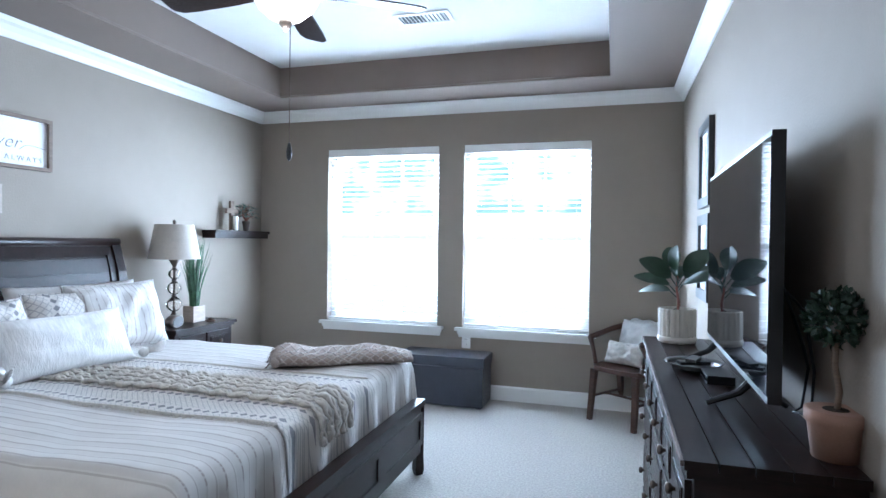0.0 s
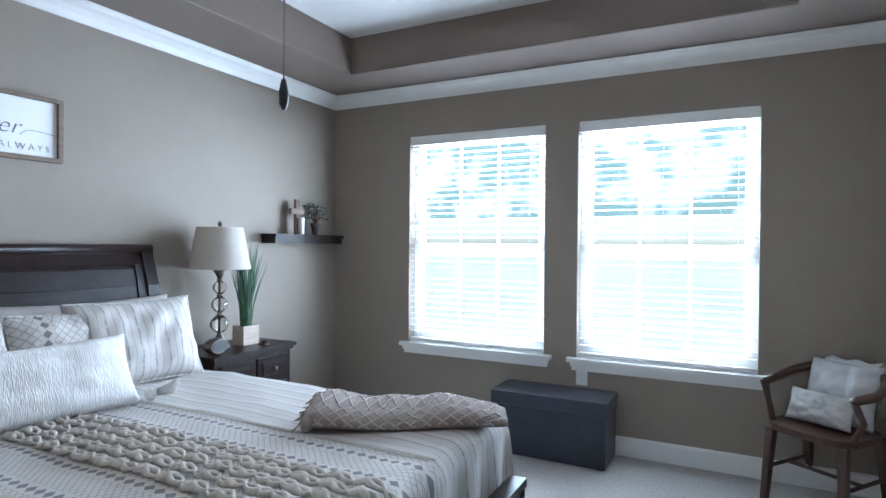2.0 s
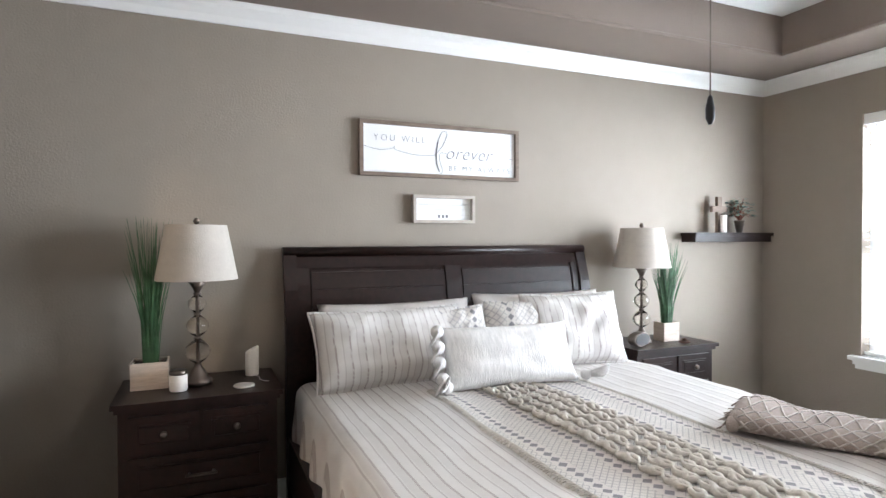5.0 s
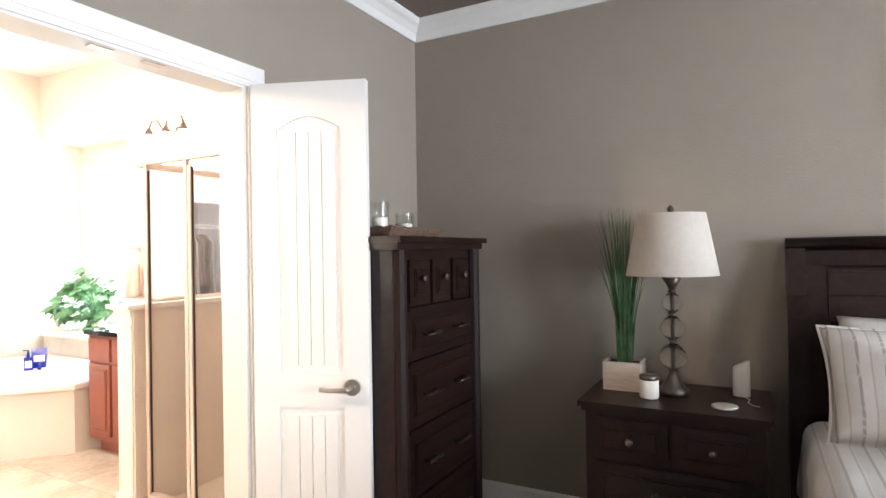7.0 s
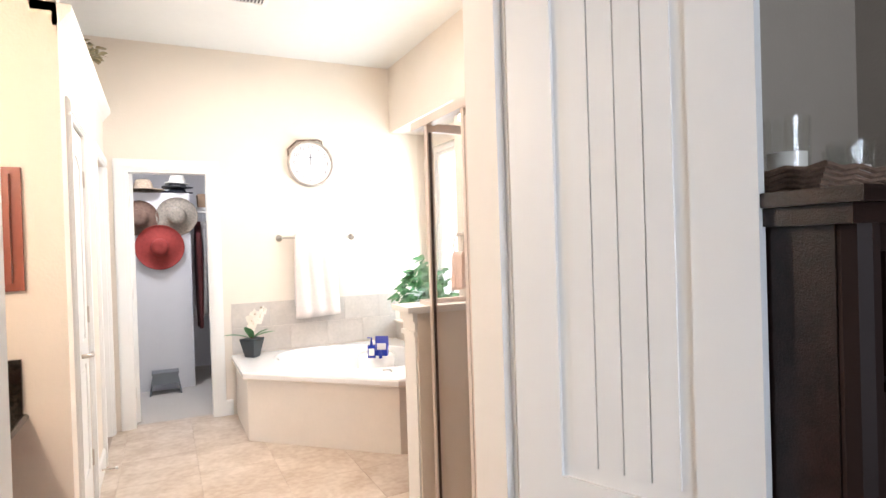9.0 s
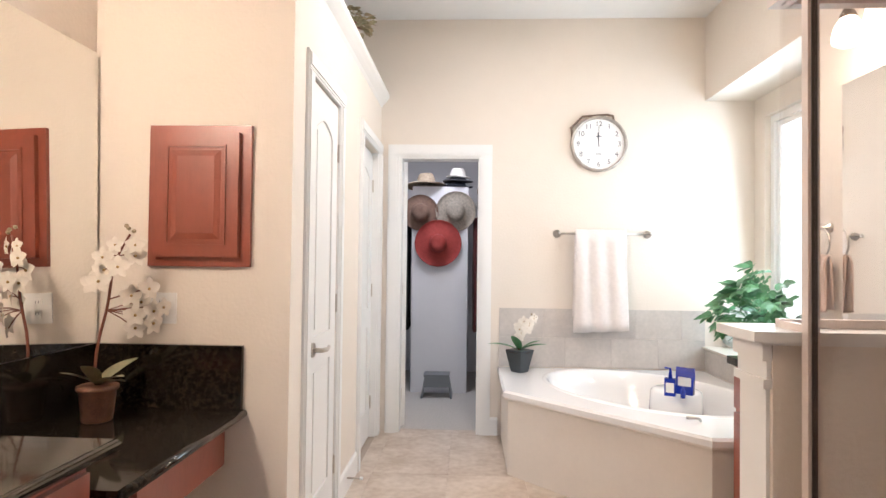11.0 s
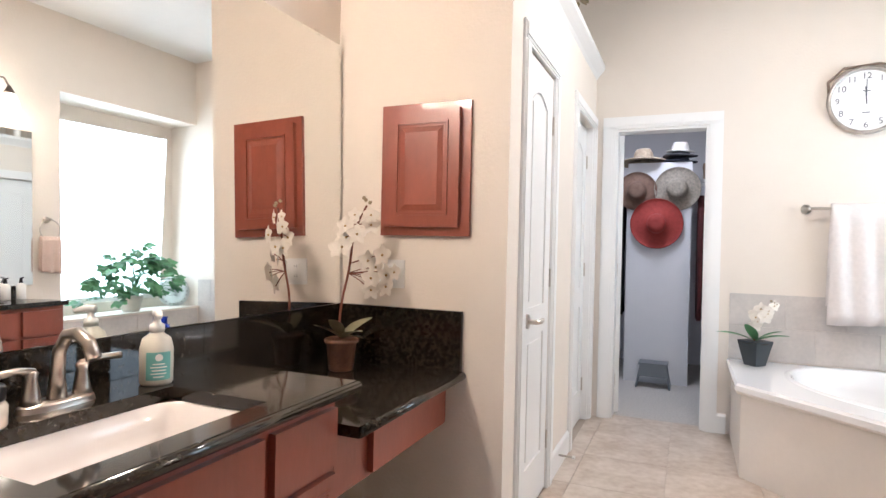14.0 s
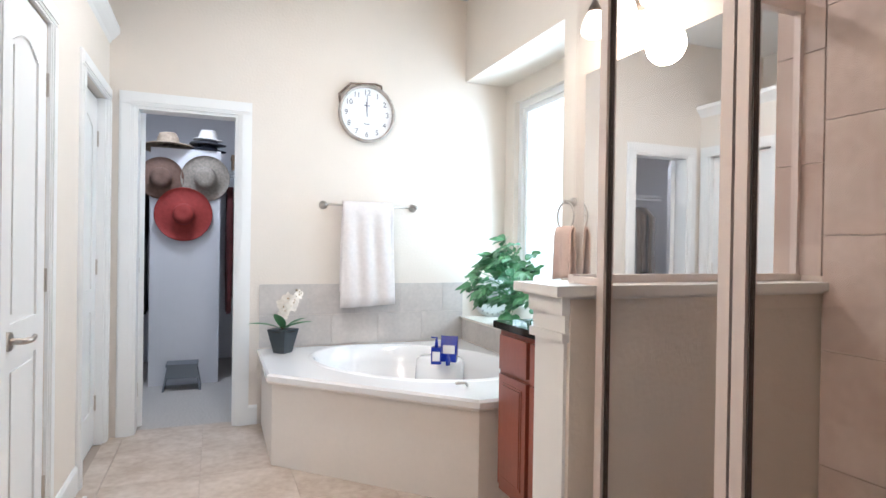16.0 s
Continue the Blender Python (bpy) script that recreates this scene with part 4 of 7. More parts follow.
def lamp_table(x, y, label, zb=0.756, turn=0):
    lp = thing("table_lamp", label, "table lamp", pose(x, y, zb, 0, 0, turn) @ Matrix.Scale(1.12, 4), group="crystal table lamps on the nightstands")
    turned("base", [(0.058, 0), (0.058, 0.02), (0.042, 0.03), (0.03, 0.055), (0.018, 0.075), (0.012, 0.09)], PEWTER, lp, segs=24)
    z = 0.09
    for r in (0.052, 0.046, 0.038):
        turned("crystal_ball", [(0.012, z), (r * 0.6, z + r * 0.25), (r * 0.92, z + r * 0.65), (r, z + r), (r * 0.92, z + r * 1.35), (r * 0.6, z + r * 1.75), (0.012, z + r * 2)], CRYSTAL, lp, segs=20, label="clear glass ball")
        z += 2 * r
        turned("collar", [(0.012, z), (0.018, z + 0.006), (0.012, z + 0.012)], PEWTER, lp, segs=14)
        z += 0.012
    part("rod", cyl(nb(), (0, 0, 0.05), (0, 0, z + 0.24), 0.005, 8), PEWTER, lp)
    turned("crown_cup", [(0.012, z), (0.02, z + 0.02), (0.036, z + 0.045), (0.03, z + 0.05), (0.012, z + 0.04)], PEWTER, lp, segs=12)
    z += 0.055
    bm = nb()
    for a, b in ((0.168, 0.124), (0.165, 0.121)):
        lathe(bm, [(a, z), (b, z + 0.235)], 40, caps=False)
    part("shade", bm, SHADE, lp, "off-white tapered linen shade", smooth=True)
    tp = part("spider", cyl(nb(), (-0.122, 0, z + 0.225), (0.122, 0, z + 0.225), 0.003, 6), PEWTER, lp)
    turned("finial", [(0.005, z + 0.235), (0.013, z + 0.248), (0.013, z + 0.258), (0.004, z + 0.268)], PEWTER, lp, segs=12)
    return lp


lamp_table(-3.37, 3.37, "unlit glass-ball lamp with pale shade on window-side nightstand")
lamp_table(-3.36, 0.608, "unlit glass-ball lamp with pale shade beside the grass planter")


def grass_planter(x, y, w, d, h, tall, label, n=110):
    pl = thing("potted_grass", label, "artificial plant", pose(x, y, 0.757))
    bm = nb()
    for q in ((-w / 2, -d / 2, w / 2, -d / 2 + 0.008), (-w / 2, d / 2 - 0.008, w / 2, d / 2), (-w / 2, -d / 2 + 0.008, -w / 2 + 0.008, d / 2 - 0.008), (w / 2 - 0.008, -d / 2 + 0.008, w / 2, d / 2 - 0.008)):
        box(bm, q[0], q[1], 0, q[2], q[3], h)
    box(bm, -w / 2 + 0.008, -d / 2 + 0.008, 0, w / 2 - 0.008, d / 2 - 0.008, 0.02)
    part("planter_box", bm, PALEWOOD, pl, "whitewashed wooden box")
    bx("moss", (-w / 2 + 0.009, -d / 2 + 0.009, 0.02, w / 2 - 0.009, d / 2 - 0.009, h - 0.015), SOIL, pl)
    bm = nb()
    for i in range(n):
        a, r = random.uniform(0, 6.28), random.uniform(0, 0.035)
        lean, t = random.uniform(0.0, 0.11), tall * random.uniform(0.55, 1.0)
        p0 = Vector((math.cos(a) * r, math.sin(a) * r, h - 0.02))
        pts = [p0 + Vector((math.cos(a) * lean * (u ** 1.8), math.sin(a) * lean * (u ** 1.8), t * u)) for u in (0, 0.35, 0.7, 1)]
        tube(bm, pts, [0.0028, 0.003, 0.0022, 0.0006], 4)
    part("grass_blades", bm, GRASSG, pl, "long green blades", kind="stuff")
    return pl


grass_planter(-3.36, 3.58, 0.10, 0.135, 0.125, 0.58, "tall artificial grass in a pale wooden box beside the lamp")
grass_planter(-3.39, 0.40, 0.15, 0.16, 0.125, 0.72, "tall artificial grass in a pale wooden box on nightstand")

ra = thing("alarm_clock", "oval dark clock radio on the nightstand", "alarm clock", pose(-3.25, 3.24, 0.757, 0, 0, 10))
part("case", lathe(nb(), [(0.075, -0.03), (0.082, -0.02), (0.082, 0.02), (0.075, 0.03)], 30, (0, 0, 0)), PEWTER, ra)
ra.children[0].matrix_basis = pose(0, 0, 0.048, 0, 90, 0) @ Matrix.Diagonal((0.58, 1, 1, 1))
part("dial", lathe(nb(), [(0.066, 0), (0.066, 0.003)], 30), BLACK, ra)
ra.children[1].matrix_basis = pose(0.0305, 0, 0.048, 0, 90, 0) @ Matrix.Diagonal((0.58, 1, 1, 1))

su = thing("succulent", "small pinecone-like succulent ornament on the nightstand", "ornament", pose(-3.22, 3.60, 0.757))
bm = nb()
for k in range(22):
    a = k * 2.4
    r = 0.008 + 0.028 * k / 22
    leaf(bm, (0, 0, 0.012), (math.cos(a) * (r + 0.008), math.sin(a) * (r + 0.008), 0.034 - 0.022 * k / 22), 0.014, -0.1, 3)
part("rosette", bm, mat("brown_cone", (0.12, 0.07, 0.05), 0.8), su)
turned("dish", [(0.02, 0), (0.036, 0.006), (0.04, 0.012)], mat("brown_cone", (0.12, 0.07, 0.05), 0.8), su, segs=16)

jc = thing("jar_candle", "white candle in a glass jar with a dark lid", "candle", pose(-3.25, 0.525, 0.757))
turned("jar", [(0.036, 0), (0.039, 0.006), (0.039, 0.07), (0.036, 0.076)], WAX, jc, label="cream wax in clear glass")
turned("lid", [(0.038, 0.076), (0.040, 0.08), (0.040, 0.092), (0.036, 0.096)], PEWTER, jc)
pc = thing("pillar_candle", "white pillar candle with a slanted top", "candle", pose(-3.44, 0.865, 0.757))
bm = lathe(nb(), [(0.032, 0), (0.033, 0.004), (0.033, 0.13), (0.031, 0.134)], 24)
for v in bm.verts:
    if v.co.z > 0.1:
        v.co.z += v.co.y * 0.5
part("wax", bm, WAX, pc, smooth=True)
part("wick", cyl(nb(), (0, 0, 0.12), (0, 0, 0.142), 0.001, 5), INK, pc)
co = thing("coaster", "round pale stone coaster on the nightstand", "coaster", pose(-3.21, 0.81, 0.757))
turned("disc", [(0.046, 0), (0.048, 0.003), (0.048, 0.007), (0.045, 0.009)], CREAMW, co)
cb = thing("charging_cable", "short white cable lying on the nightstand", "cable")
part("wire", tube(nb(), [(-3.40, 0.88, 0.76), (-3.36, 0.895, 0.762), (-3.31, 0.89, 0.76), (-3.27, 0.91, 0.76), (-3.26, 0.93, 0.76)], 0.0022, 6), WHITE, cb, smooth=True)

# tall chest
ch = thing("chest_of_drawers", "tall dark wood chest with small upper drawers, in the corner", "chest of drawers")
cx0, cx1, cy0, cy1, ct = -3.235, -2.495, -0.775, -0.24, 1.44
bx("body", (cx0 + 0.02, cy0, 0.06, cx1 - 0.02, cy1 - 0.02, ct - 0.04), WOOD, ch, bevel=0.004)
bx("top_board", (cx0 - 0.012, cy0, ct - 0.022, cx1 + 0.012, cy1 + 0.035, ct), WOOD, ch, bevel=0.008, segs=2)
bx("cornice", (cx0 + 0.0, cy0, ct - 0.05, cx1 - 0.0, cy1 + 0.015, ct - 0.022), WOOD, ch, bevel=0.009, segs=2)
bx("base_moulding", (cx0, cy0, 0.04, cx1, cy1, 0.13), WOOD, ch, bevel=0.008)
for x in (cx0 + 0.05, cx1 - 0.05):
    part("corner_post", lathe(nb(), [(0.03, 0.13), (0.03, ct - 0.05)], 10, (x, cy1 - 0.012, 0)), mat("chest_post_wood", (0.017, 0.008, 0.0065), 0.6, spec=0.2), ch)
for x in (cx0 + 0.06, cx1 - 0.06):
    for y in (cy0 + 0.06, cy1 - 0.06):
        part("foot", lathe(nb(), [(0.03, 0), (0.04, 0.02), (0.03, 0.05)], 12, (x, y, 0)), WOOD, ch)
w3 = (cx1 - cx0 - 0.20) / 3
for k in range(3):
    a = cx0 + 0.10 + k * w3
    panel_front("drawer", ch, cy1 - 0.02, a + 0.012, a + w3 - 0.012, 1.17, 1.35, 1, 1, WOOD, knob=[(a + w3 / 2, 1.275)], km=PEWTER)
for z0, z1 in ((0.96, 1.15), (0.70, 0.94), (0.43, 0.68), (0.15, 0.41)):
    d = panel_front("drawer", ch, cy1 - 0.02, cx0 + 0.095, cx1 - 0.095, z0, z1, 1, 1, WOOD)
    for xx in (cx1 - 0.24, cx0 + 0.24):
        bar(d, cy1, xx - 0.05, xx + 0.05, (z0 + z1) / 2, 1, 1)
    bx("rail", (cx0 + 0.09, cy1 - 0.019, z1 + 0.002, cx1 - 0.09, cy1 + 0.006, z1 + 0.016), WOOD, ch)

tr = thing("wicker_tray", "low woven wicker tray on the chest", "tray", pose(-2.80, -0.46, ct + 0.001, 0, 0, 4))
bm = nb()
for k in range(5):
    s = 0.006 * k
    pts = [(-0.22 - s, -0.12 - s, 0.006 + k * 0.008), (0.22 + s, -0.12 - s, 0.006 + k * 0.008), (0.22 + s, 0.12 + s, 0.006 + k * 0.008), (-0.22 - s, 0.12 + s, 0.006 + k * 0.008), (-0.22 - s, -0.12 - s, 0.006 + k * 0.008)]
    tube(bm, [Vector(p) for a, b in zip(pts, pts[1:]) for p in [Vector(a).lerp(Vector(b), u / 10) + Vector((0, 0, 0.003 * (-1) ** u)) for u in range(10)]] + [Vector(pts[0])], 0.005, 6)
part("woven_rim", bm, mat("wicker", (0.20, 0.12, 0.08), 0.8, grain=0.5, scale=60), tr)
bx("tray_base", (-0.22, -0.12, 0.0, 0.22, 0.12, 0.006), MATS["wicker"], tr)
for x, y, h in ((0.014, 0.0, 0.145), (-0.15, 0.02, 0.105), (-0.205, -0.02, 0.10)):
    cu = thing("glass_votive", "clear glass cup with a white candle on the tray", "candle holder", pose(-2.74 + x, -0.46 + y, ct + 0.008), group="glass votives on the tray")
    bm = nb()
    lathe(bm, [(0.036, 0), (0.040, h)], 24, caps=False)
    lathe(bm, [(0.033, 0.004), (0.0375, h)], 24, caps=False)
    part("cup", bm, CLEAR, cu, smooth=True)
    turned("wax", [(0.032, 0.004), (0.033, h * 0.55)], WAX, cu)

# wall pieces
sg = thing("wall_sign", "wide framed white sign with grey lettering above the bed", "wall sign")
y0, y1, z0, z1 = 1.475, 2.53, 1.83, 2.155
bm = nb()
for q in ((y0, z0, y1, z0 + 0.022), (y0, z1 - 0.022, y1, z1), (y0, z0 + 0.022, y0 + 0.022, z1 - 0.022), (y1 - 0.022, z0 + 0.022, y1, z1 - 0.022)):
    box(bm, WX, q[0], q[1], WX + 0.035, q[2], q[3])
part("frame", bm, GREYWOOD, sg, "weathered brown wood frame", bevel=0.002)
bx("board", (WX, y0 + 0.022, z0 + 0.022, WX + 0.014, y1 - 0.022, z1 - 0.022), PAPER, sg)


def words(body, size, m, material, parent, name="lettering", space=1.0, shear=0.0, extrude=0.0006, label="", thin=0.0):
    cu = bpy.data.curves.new(name, "FONT")
    cu.body, cu.size, cu.extrude, cu.space_character, cu.shear = body, size, extrude, space, shear
    cu.offset = -thin
    cu.align_x, cu.align_y = "CENTER", "CENTER"
    tmp = new(name, cu)
    me = bpy.data.meshes.new_from_object(tmp)
    bpy.data.objects.remove(tmp)
    me.materials.append(material)
    ob = new(name, me)
    ob.matrix_basis = m
    ob.parent = parent
    return tagged(ob, label)


def on_west(y, z, x=WX + 0.0155):
    return Matrix.Translation((x, y, z)) @ Matrix(((0, 0, 1, 0), (1, 0, 0, 0), (0, 1, 0, 0), (0, 0, 0, 1)))


words("YOU WILL", 0.052, on_west(1.725, 2.055), INK, sg, space=1.45, thin=0.0012)
words("orever", 0.112, on_west(2.175, 1.985), INK, sg, space=1.05, shear=0.35, thin=0.0022)
words("BE MY ALWAYS", 0.046, on_west(2.257, 1.893), INK, sg, space=1.45, thin=0.0010)


def smooth_line(pts, n=8):
    """A smooth curve through the points."""
    q = [Vector(p) for p in [pts[0]] + list(pts) + [pts[-1]]]
    res = []
    for i in range(1, len(q) - 2):
        for k in range(n):
            t = k / n
            res.append(0.5 * (2 * q[i] + (q[i + 1] - q[i - 1]) * t + (2 * q[i - 1] - 5 * q[i] + 4 * q[i + 1] - q[i + 2]) * t * t + (3 * q[i] - q[i - 1] - 3 * q[i + 1] + q[i + 2]) * t ** 3))
    return res + [q[-1]]


bm = nb()
fx_ = WX + 0.016
tube(bm, smooth_line([(fx_, 1.50, 2.005), (fx_, 1.60, 1.985), (fx_, 1.68, 1.998), (fx_, 1.69, 2.01), (fx_, 1.70, 1.99), (fx_, 1.80, 1.968), (fx_, 1.90, 1.965), (fx_, 1.955, 1.972)]), 0.0012, 4)
tube(bm, smooth_line([(fx_, 1.955, 1.972), (fx_, 2.00, 2.03), (fx_, 2.03, 2.09), (fx_, 2.022, 2.118), (fx_, 1.995, 2.11), (fx_, 1.97, 2.05)]), 0.0014, 5)
tube(bm, smooth_line([(fx_, 1.97, 2.05), (fx_, 1.96, 1.98), (fx_, 1.963, 1.92), (fx_, 1.98, 1.872)]), 0.0036, 5)
tube(bm, smooth_line([(fx_, 1.98, 1.872), (fx_, 1.995, 1.862), (fx_, 1.998, 1.89), (fx_, 1.98, 1.95), (fx_, 1.99, 1.985), (fx_, 2.025, 1.985)]), 0.0014, 5)
tube(bm, smooth_line([(fx_, 2.335, 1.95), (fx_, 2.37, 1.975), (fx_, 2.42, 1.978), (fx_, 2.50, 1.968)]), 0.0012, 4)
part("flourish", bm, INK, sg)
s2 = thing("framed_sign", "small pale framed sign under the wide one", "wall sign")
y0, y1, z0, z1 = 1.80, 2.21, 1.555, 1.725
bm = nb()
for q in ((y0, z0, y1, z0 + 0.018), (y0, z1 - 0.018, y1, z1), (y0, z0 + 0.018, y0 + 0.018, z1 - 0.018), (y1 - 0.018, z0 + 0.018, y1, z1 - 0.018)):
    box(bm, WX, q[0], q[1], WX + 0.045, q[2], q[3])
part("frame", bm, mat("pale_frame", (0.50, 0.44, 0.38), 0.7, grain=0.25, scale=14), s2, bevel=0.002)
for k in range(4):
    bx("plank", (WX, y0 + 0.018, z0 + 0.0185 + k * 0.0335, WX + 0.012, y1 - 0.018, z0 + 0.0185 + k * 0.0335 + 0.032), PAPER, s2)
for k in range(3):
    bx("grey_bar", (WX + 0.0125, 1.972 + k * 0.026, 1.588, WX + 0.015, 1.983 + k * 0.026, 1.606), INK, s2)
bx("script_bar", (WX + 0.0125, 1.84, 1.664, WX + 0.014, 2.15, 1.668), mat("pale_ink", (0.5, 0.5, 0.5), 0.7), s2)

sh = thing("wall_shelf", "dark wood floating shelf near the window corner", "shelf")
bx("shelf_board", (WX + 0.001, 3.95, 1.475, -3.45, 4.76, 1.50), WOOD, sh, bevel=0.003)
bx("front_moulding", (WX + 0.001, 3.96, 1.430, -3.465, 4.75, 1.475), WOOD, sh, bevel=0.006)
cr = thing("wooden_cross", "brown wooden cross standing on the shelf", "cross", pose(-3.52, 4.25, 1.5015))
bx("upright", (-0.012, -0.022, 0, 0.012, 0.022, 0.27), GREYWOOD, cr, bevel=0.002)
bx("crossbar", (-0.0125, -0.075, 0.155, 0.0125, 0.075, 0.20), GREYWOOD, cr, bevel=0.002)
cd = thing("pillar_candle", "white candle on the wall shelf", "candle", pose(-3.475, 4.25, 1.5015))
turned("wax", [(0.024, 0), (0.024, 0.125), (0.022, 0.13)], WAX, cd)


def bushy(name, label, m, pot, leaves, height, spread, lsize, material, stems=True, potm=None):
    pl = thing(name, label, "potted plant", m)
    turned("pot", pot, potm or PEWTER, pl, segs=20)
    top = pot[-1][1]
    bm, st = nb(), nb()
    for i in range(leaves):
        a, u = random.uniform(0, 6.28), random.uniform(0.15, 1)
        e = Vector((math.cos(a) * spread * u, math.sin(a) * spread * u, top + height * random.uniform(0.2, 1) * (1.15 - 0.5 * u)))
        if i % 3 == 0:
            tube(st, [(0, 0, top - 0.01), tuple(e * 0.5 + Vector((0, 0, top * 0.5 + height * 0.2))), tuple(e)], 0.0018, 4)
        d = Vector((math.cos(a), math.sin(a), random.uniform(-0.3, 0.6))).normalized() * lsize
        leaf(bm, e, e + d, lsize * 0.7, 0.2, 3, normal=(random.uniform(-.4, .4), random.uniform(-.4, .4), 1))
    part("stems", st, STEM, pl, kind="stuff")
    part("foliage", bm, material, pl, kind="stuff")
    return pl


bushy("potted_plant", "small silvery plant in a dark cup on the shelf", pose(-3.52, 4.47, 1.5015), [(0.022, 0), (0.038, 0.085), (0.041, 0.095)], 110, 0.17, 0.105, 0.035, mat("sage_leaf", (0.16, 0.24, 0.20), 0.6, grain=0.4, scale=20))

# storage ottoman and outlet
ot = thing("storage_ottoman", "black leather storage bench under the windows", "storage ottoman")
bx("box", (-1.945, 4.46, 0.012, -1.18, 4.80, 0.345), LEATHER, ot, bevel=0.012, segs=2)
bx("lid", (-1.955, 4.45, 0.350, -1.17, 4.808, 0.435), LEATHER, ot, bevel=0.022, segs=3)
for x in (-1.91, -1.22):
    for y in (4.50, 4.77):
        bx("foot", (x - 0.02, y - 0.02, 0, x + 0.02, y + 0.02, 0.012), BLACK, ot)


def outlet(m, label, w=0.115):
    o = thing("outlet_plate", label, "electrical outlet", m)
    bx("plate", (-w / 2, -0.058, 0, w / 2, 0.058, 0.005), WHITE, o, bevel=0.002)
    for dx in ((0,) if w < 0.1 else (0,)):
        for dy in (-0.022, 0.022):
            r = bx("receptacle", (dx - 0.016, dy - 0.014, 0.005, dx + 0.016, dy + 0.014, 0.008), WHITE, o, bevel=0.001)
            for sx in (-0.006, 0.006):
                bx("slot", (dx + sx - 0.001, dy - 0.003, 0.008, dx + sx + 0.001, dy + 0.007, 0.0084), INK, r)


outlet(pose(-1.42, NY, 0.505, 90, 0, 0), "white wall outlet under the windows", 0.08)
outlet(pose(-0.80, CAB_Y, 1.077, 90, 0, 180), "double white wall outlet above the black backsplash")

# armchair
CHAIR = pose(-0.02, 4.545, 0, 0, 0, -36)
ac = thing("armchair", "dark wooden captain's chair in the window corner", "armchair", CHAIR)
seat = nb()
n = 20
ring0, ring1 = [], []
for k in range(n):
    a = 2 * math.pi * k / n
    sx, sy = abs(math.cos(a)) ** 0.6 * math.copysign(1, math.cos(a)) * 0.235, abs(math.sin(a)) ** 0.6 * math.copysign(1, math.sin(a)) * 0.215
    ring0.append(seat.verts.new((sx, sy, 0.445)))
    ring1.append(seat.verts.new((sx, sy, 0.41)))
c0 = seat.verts.new((0, 0, 0.432))
for k in range(n):
    seat.faces.new((ring0[k], ring0[(k + 1) % n], c0))
    seat.faces.new((ring1[k], ring1[(k + 1) % n], ring0[(k + 1) % n], ring0[k]))
seat.faces.new(ring1[::-1])
part("seat", seat, CHAIRW, ac, bevel=0.004)
for sx in (-1, 1):
    for sy, dy in ((-1, -0.02), (1, 0.07)):
        part("leg", tube(nb(), [(sx * 0.19, sy * 0.165, 0.41), (sx * 0.20, sy * 0.17 + dy * 0.5, 0.2), (sx * 0.205, sy * 0.18 + dy, 0.0)], [0.032, 0.028, 0.024], 4), CHAIRW, ac)
    part("stretcher", tube(nb(), [(sx * 0.2, -0.18, 0.19), (sx * 0.2, 0.21, 0.19)], 0.011, 8), CHAIRW, ac)
part("cross_stretcher", tube(nb(), [(-0.2, 0.0, 0.19), (0.2, 0.0, 0.19)], 0.011, 8), CHAIRW, ac)
arms = [(-0.235, -0.17, 0.66), (-0.26, -0.02, 0.67), (-0.25, 0.12, 0.70), (-0.19, 0.21, 0.73), (-0.08, 0.25, 0.75), (0.08, 0.25, 0.75), (0.19, 0.21, 0.73), (0.25, 0.12, 0.70), (0.26, -0.02, 0.67), (0.235, -0.17, 0.66)]
part("arm_bow", tube(nb(), arms, [0.022, 0.026, 0.024, 0.024, 0.03, 0.03, 0.024, 0.024, 0.026, 0.022], 8), CHAIRW, ac, smooth=True)
for s in (-1, 1):
    part("arm_post", tube(nb(), [(s * 0.21, -0.12, 0.44), (s * 0.25, -0.10, 0.54), (s * 0.235, -0.16, 0.65)], [0.018, 0.016, 0.02], 8), CHAIRW, ac, smooth=True)
for k in range(6):
    x = -0.17 + k * 0.068
    part("spindle", tube(nb(), [(x * 0.9, 0.17, 0.44), (x, 0.235 - abs(x) * 0.2, 0.73)], 0.009, 6), CHAIRW, ac)
bl = thing("lap_blanket", "pale lace blanket folded over the chair back", "blanket", CHAIR)
bm = nb()
rows = []
for i in range(12):
    x = -0.12 + i * 0.026
    prof_ = [(0.19, 0.55), (0.205, 0.70), (0.225, 0.785), (0.255, 0.795), (0.285, 0.775), (0.29, 0.6), (0.29, 0.5)]
    rows.append([bm.verts.new((x, y - abs(x) * 0.1, z + 0.008 * math.sin(i * 1.3))) for y, z in prof_])
for a, b in zip(rows, rows[1:]):
    for k in range(6):
        bm.faces.new((a[k], a[k + 1], b[k + 1], b[k]))
bl_o = part("cloth", bm, mat("lace_cloth", (0.66, 0.65, 0.64), 0.95, grain=0.3, scale=60, bump=1.0, bscale=200), bl, smooth=True)
sm = bl_o.modifiers.new("thickness", "SOLIDIFY")
sm.thickness = 0.008
FLORAL = mat("pale_floral", (0.66, 0.64, 0.60), 0.95, color2=(0.45, 0.44, 0.43), scale=26, bump=0.6, bscale=120)
DAMASK = mat("pale_damask", (0.60, 0.59, 0.58), 0.9, color2=(0.50, 0.49, 0.49), scale=16, bump=0.6, bscale=60)
pillow("cushion", "pale damask square cushion on the armchair", CHAIR @ pose(0.0, 0.105, 0.445, 0, -18, -90), 0.38, 0.36, 0.13, DAMASK, seed=11)
pillow("cushion", "small cream cushion with a floral print, in front", CHAIR @ pose(-0.03, -0.02, 0.448, 0, -25, -86), 0.34, 0.19, 0.12, FLORAL, seed=12)

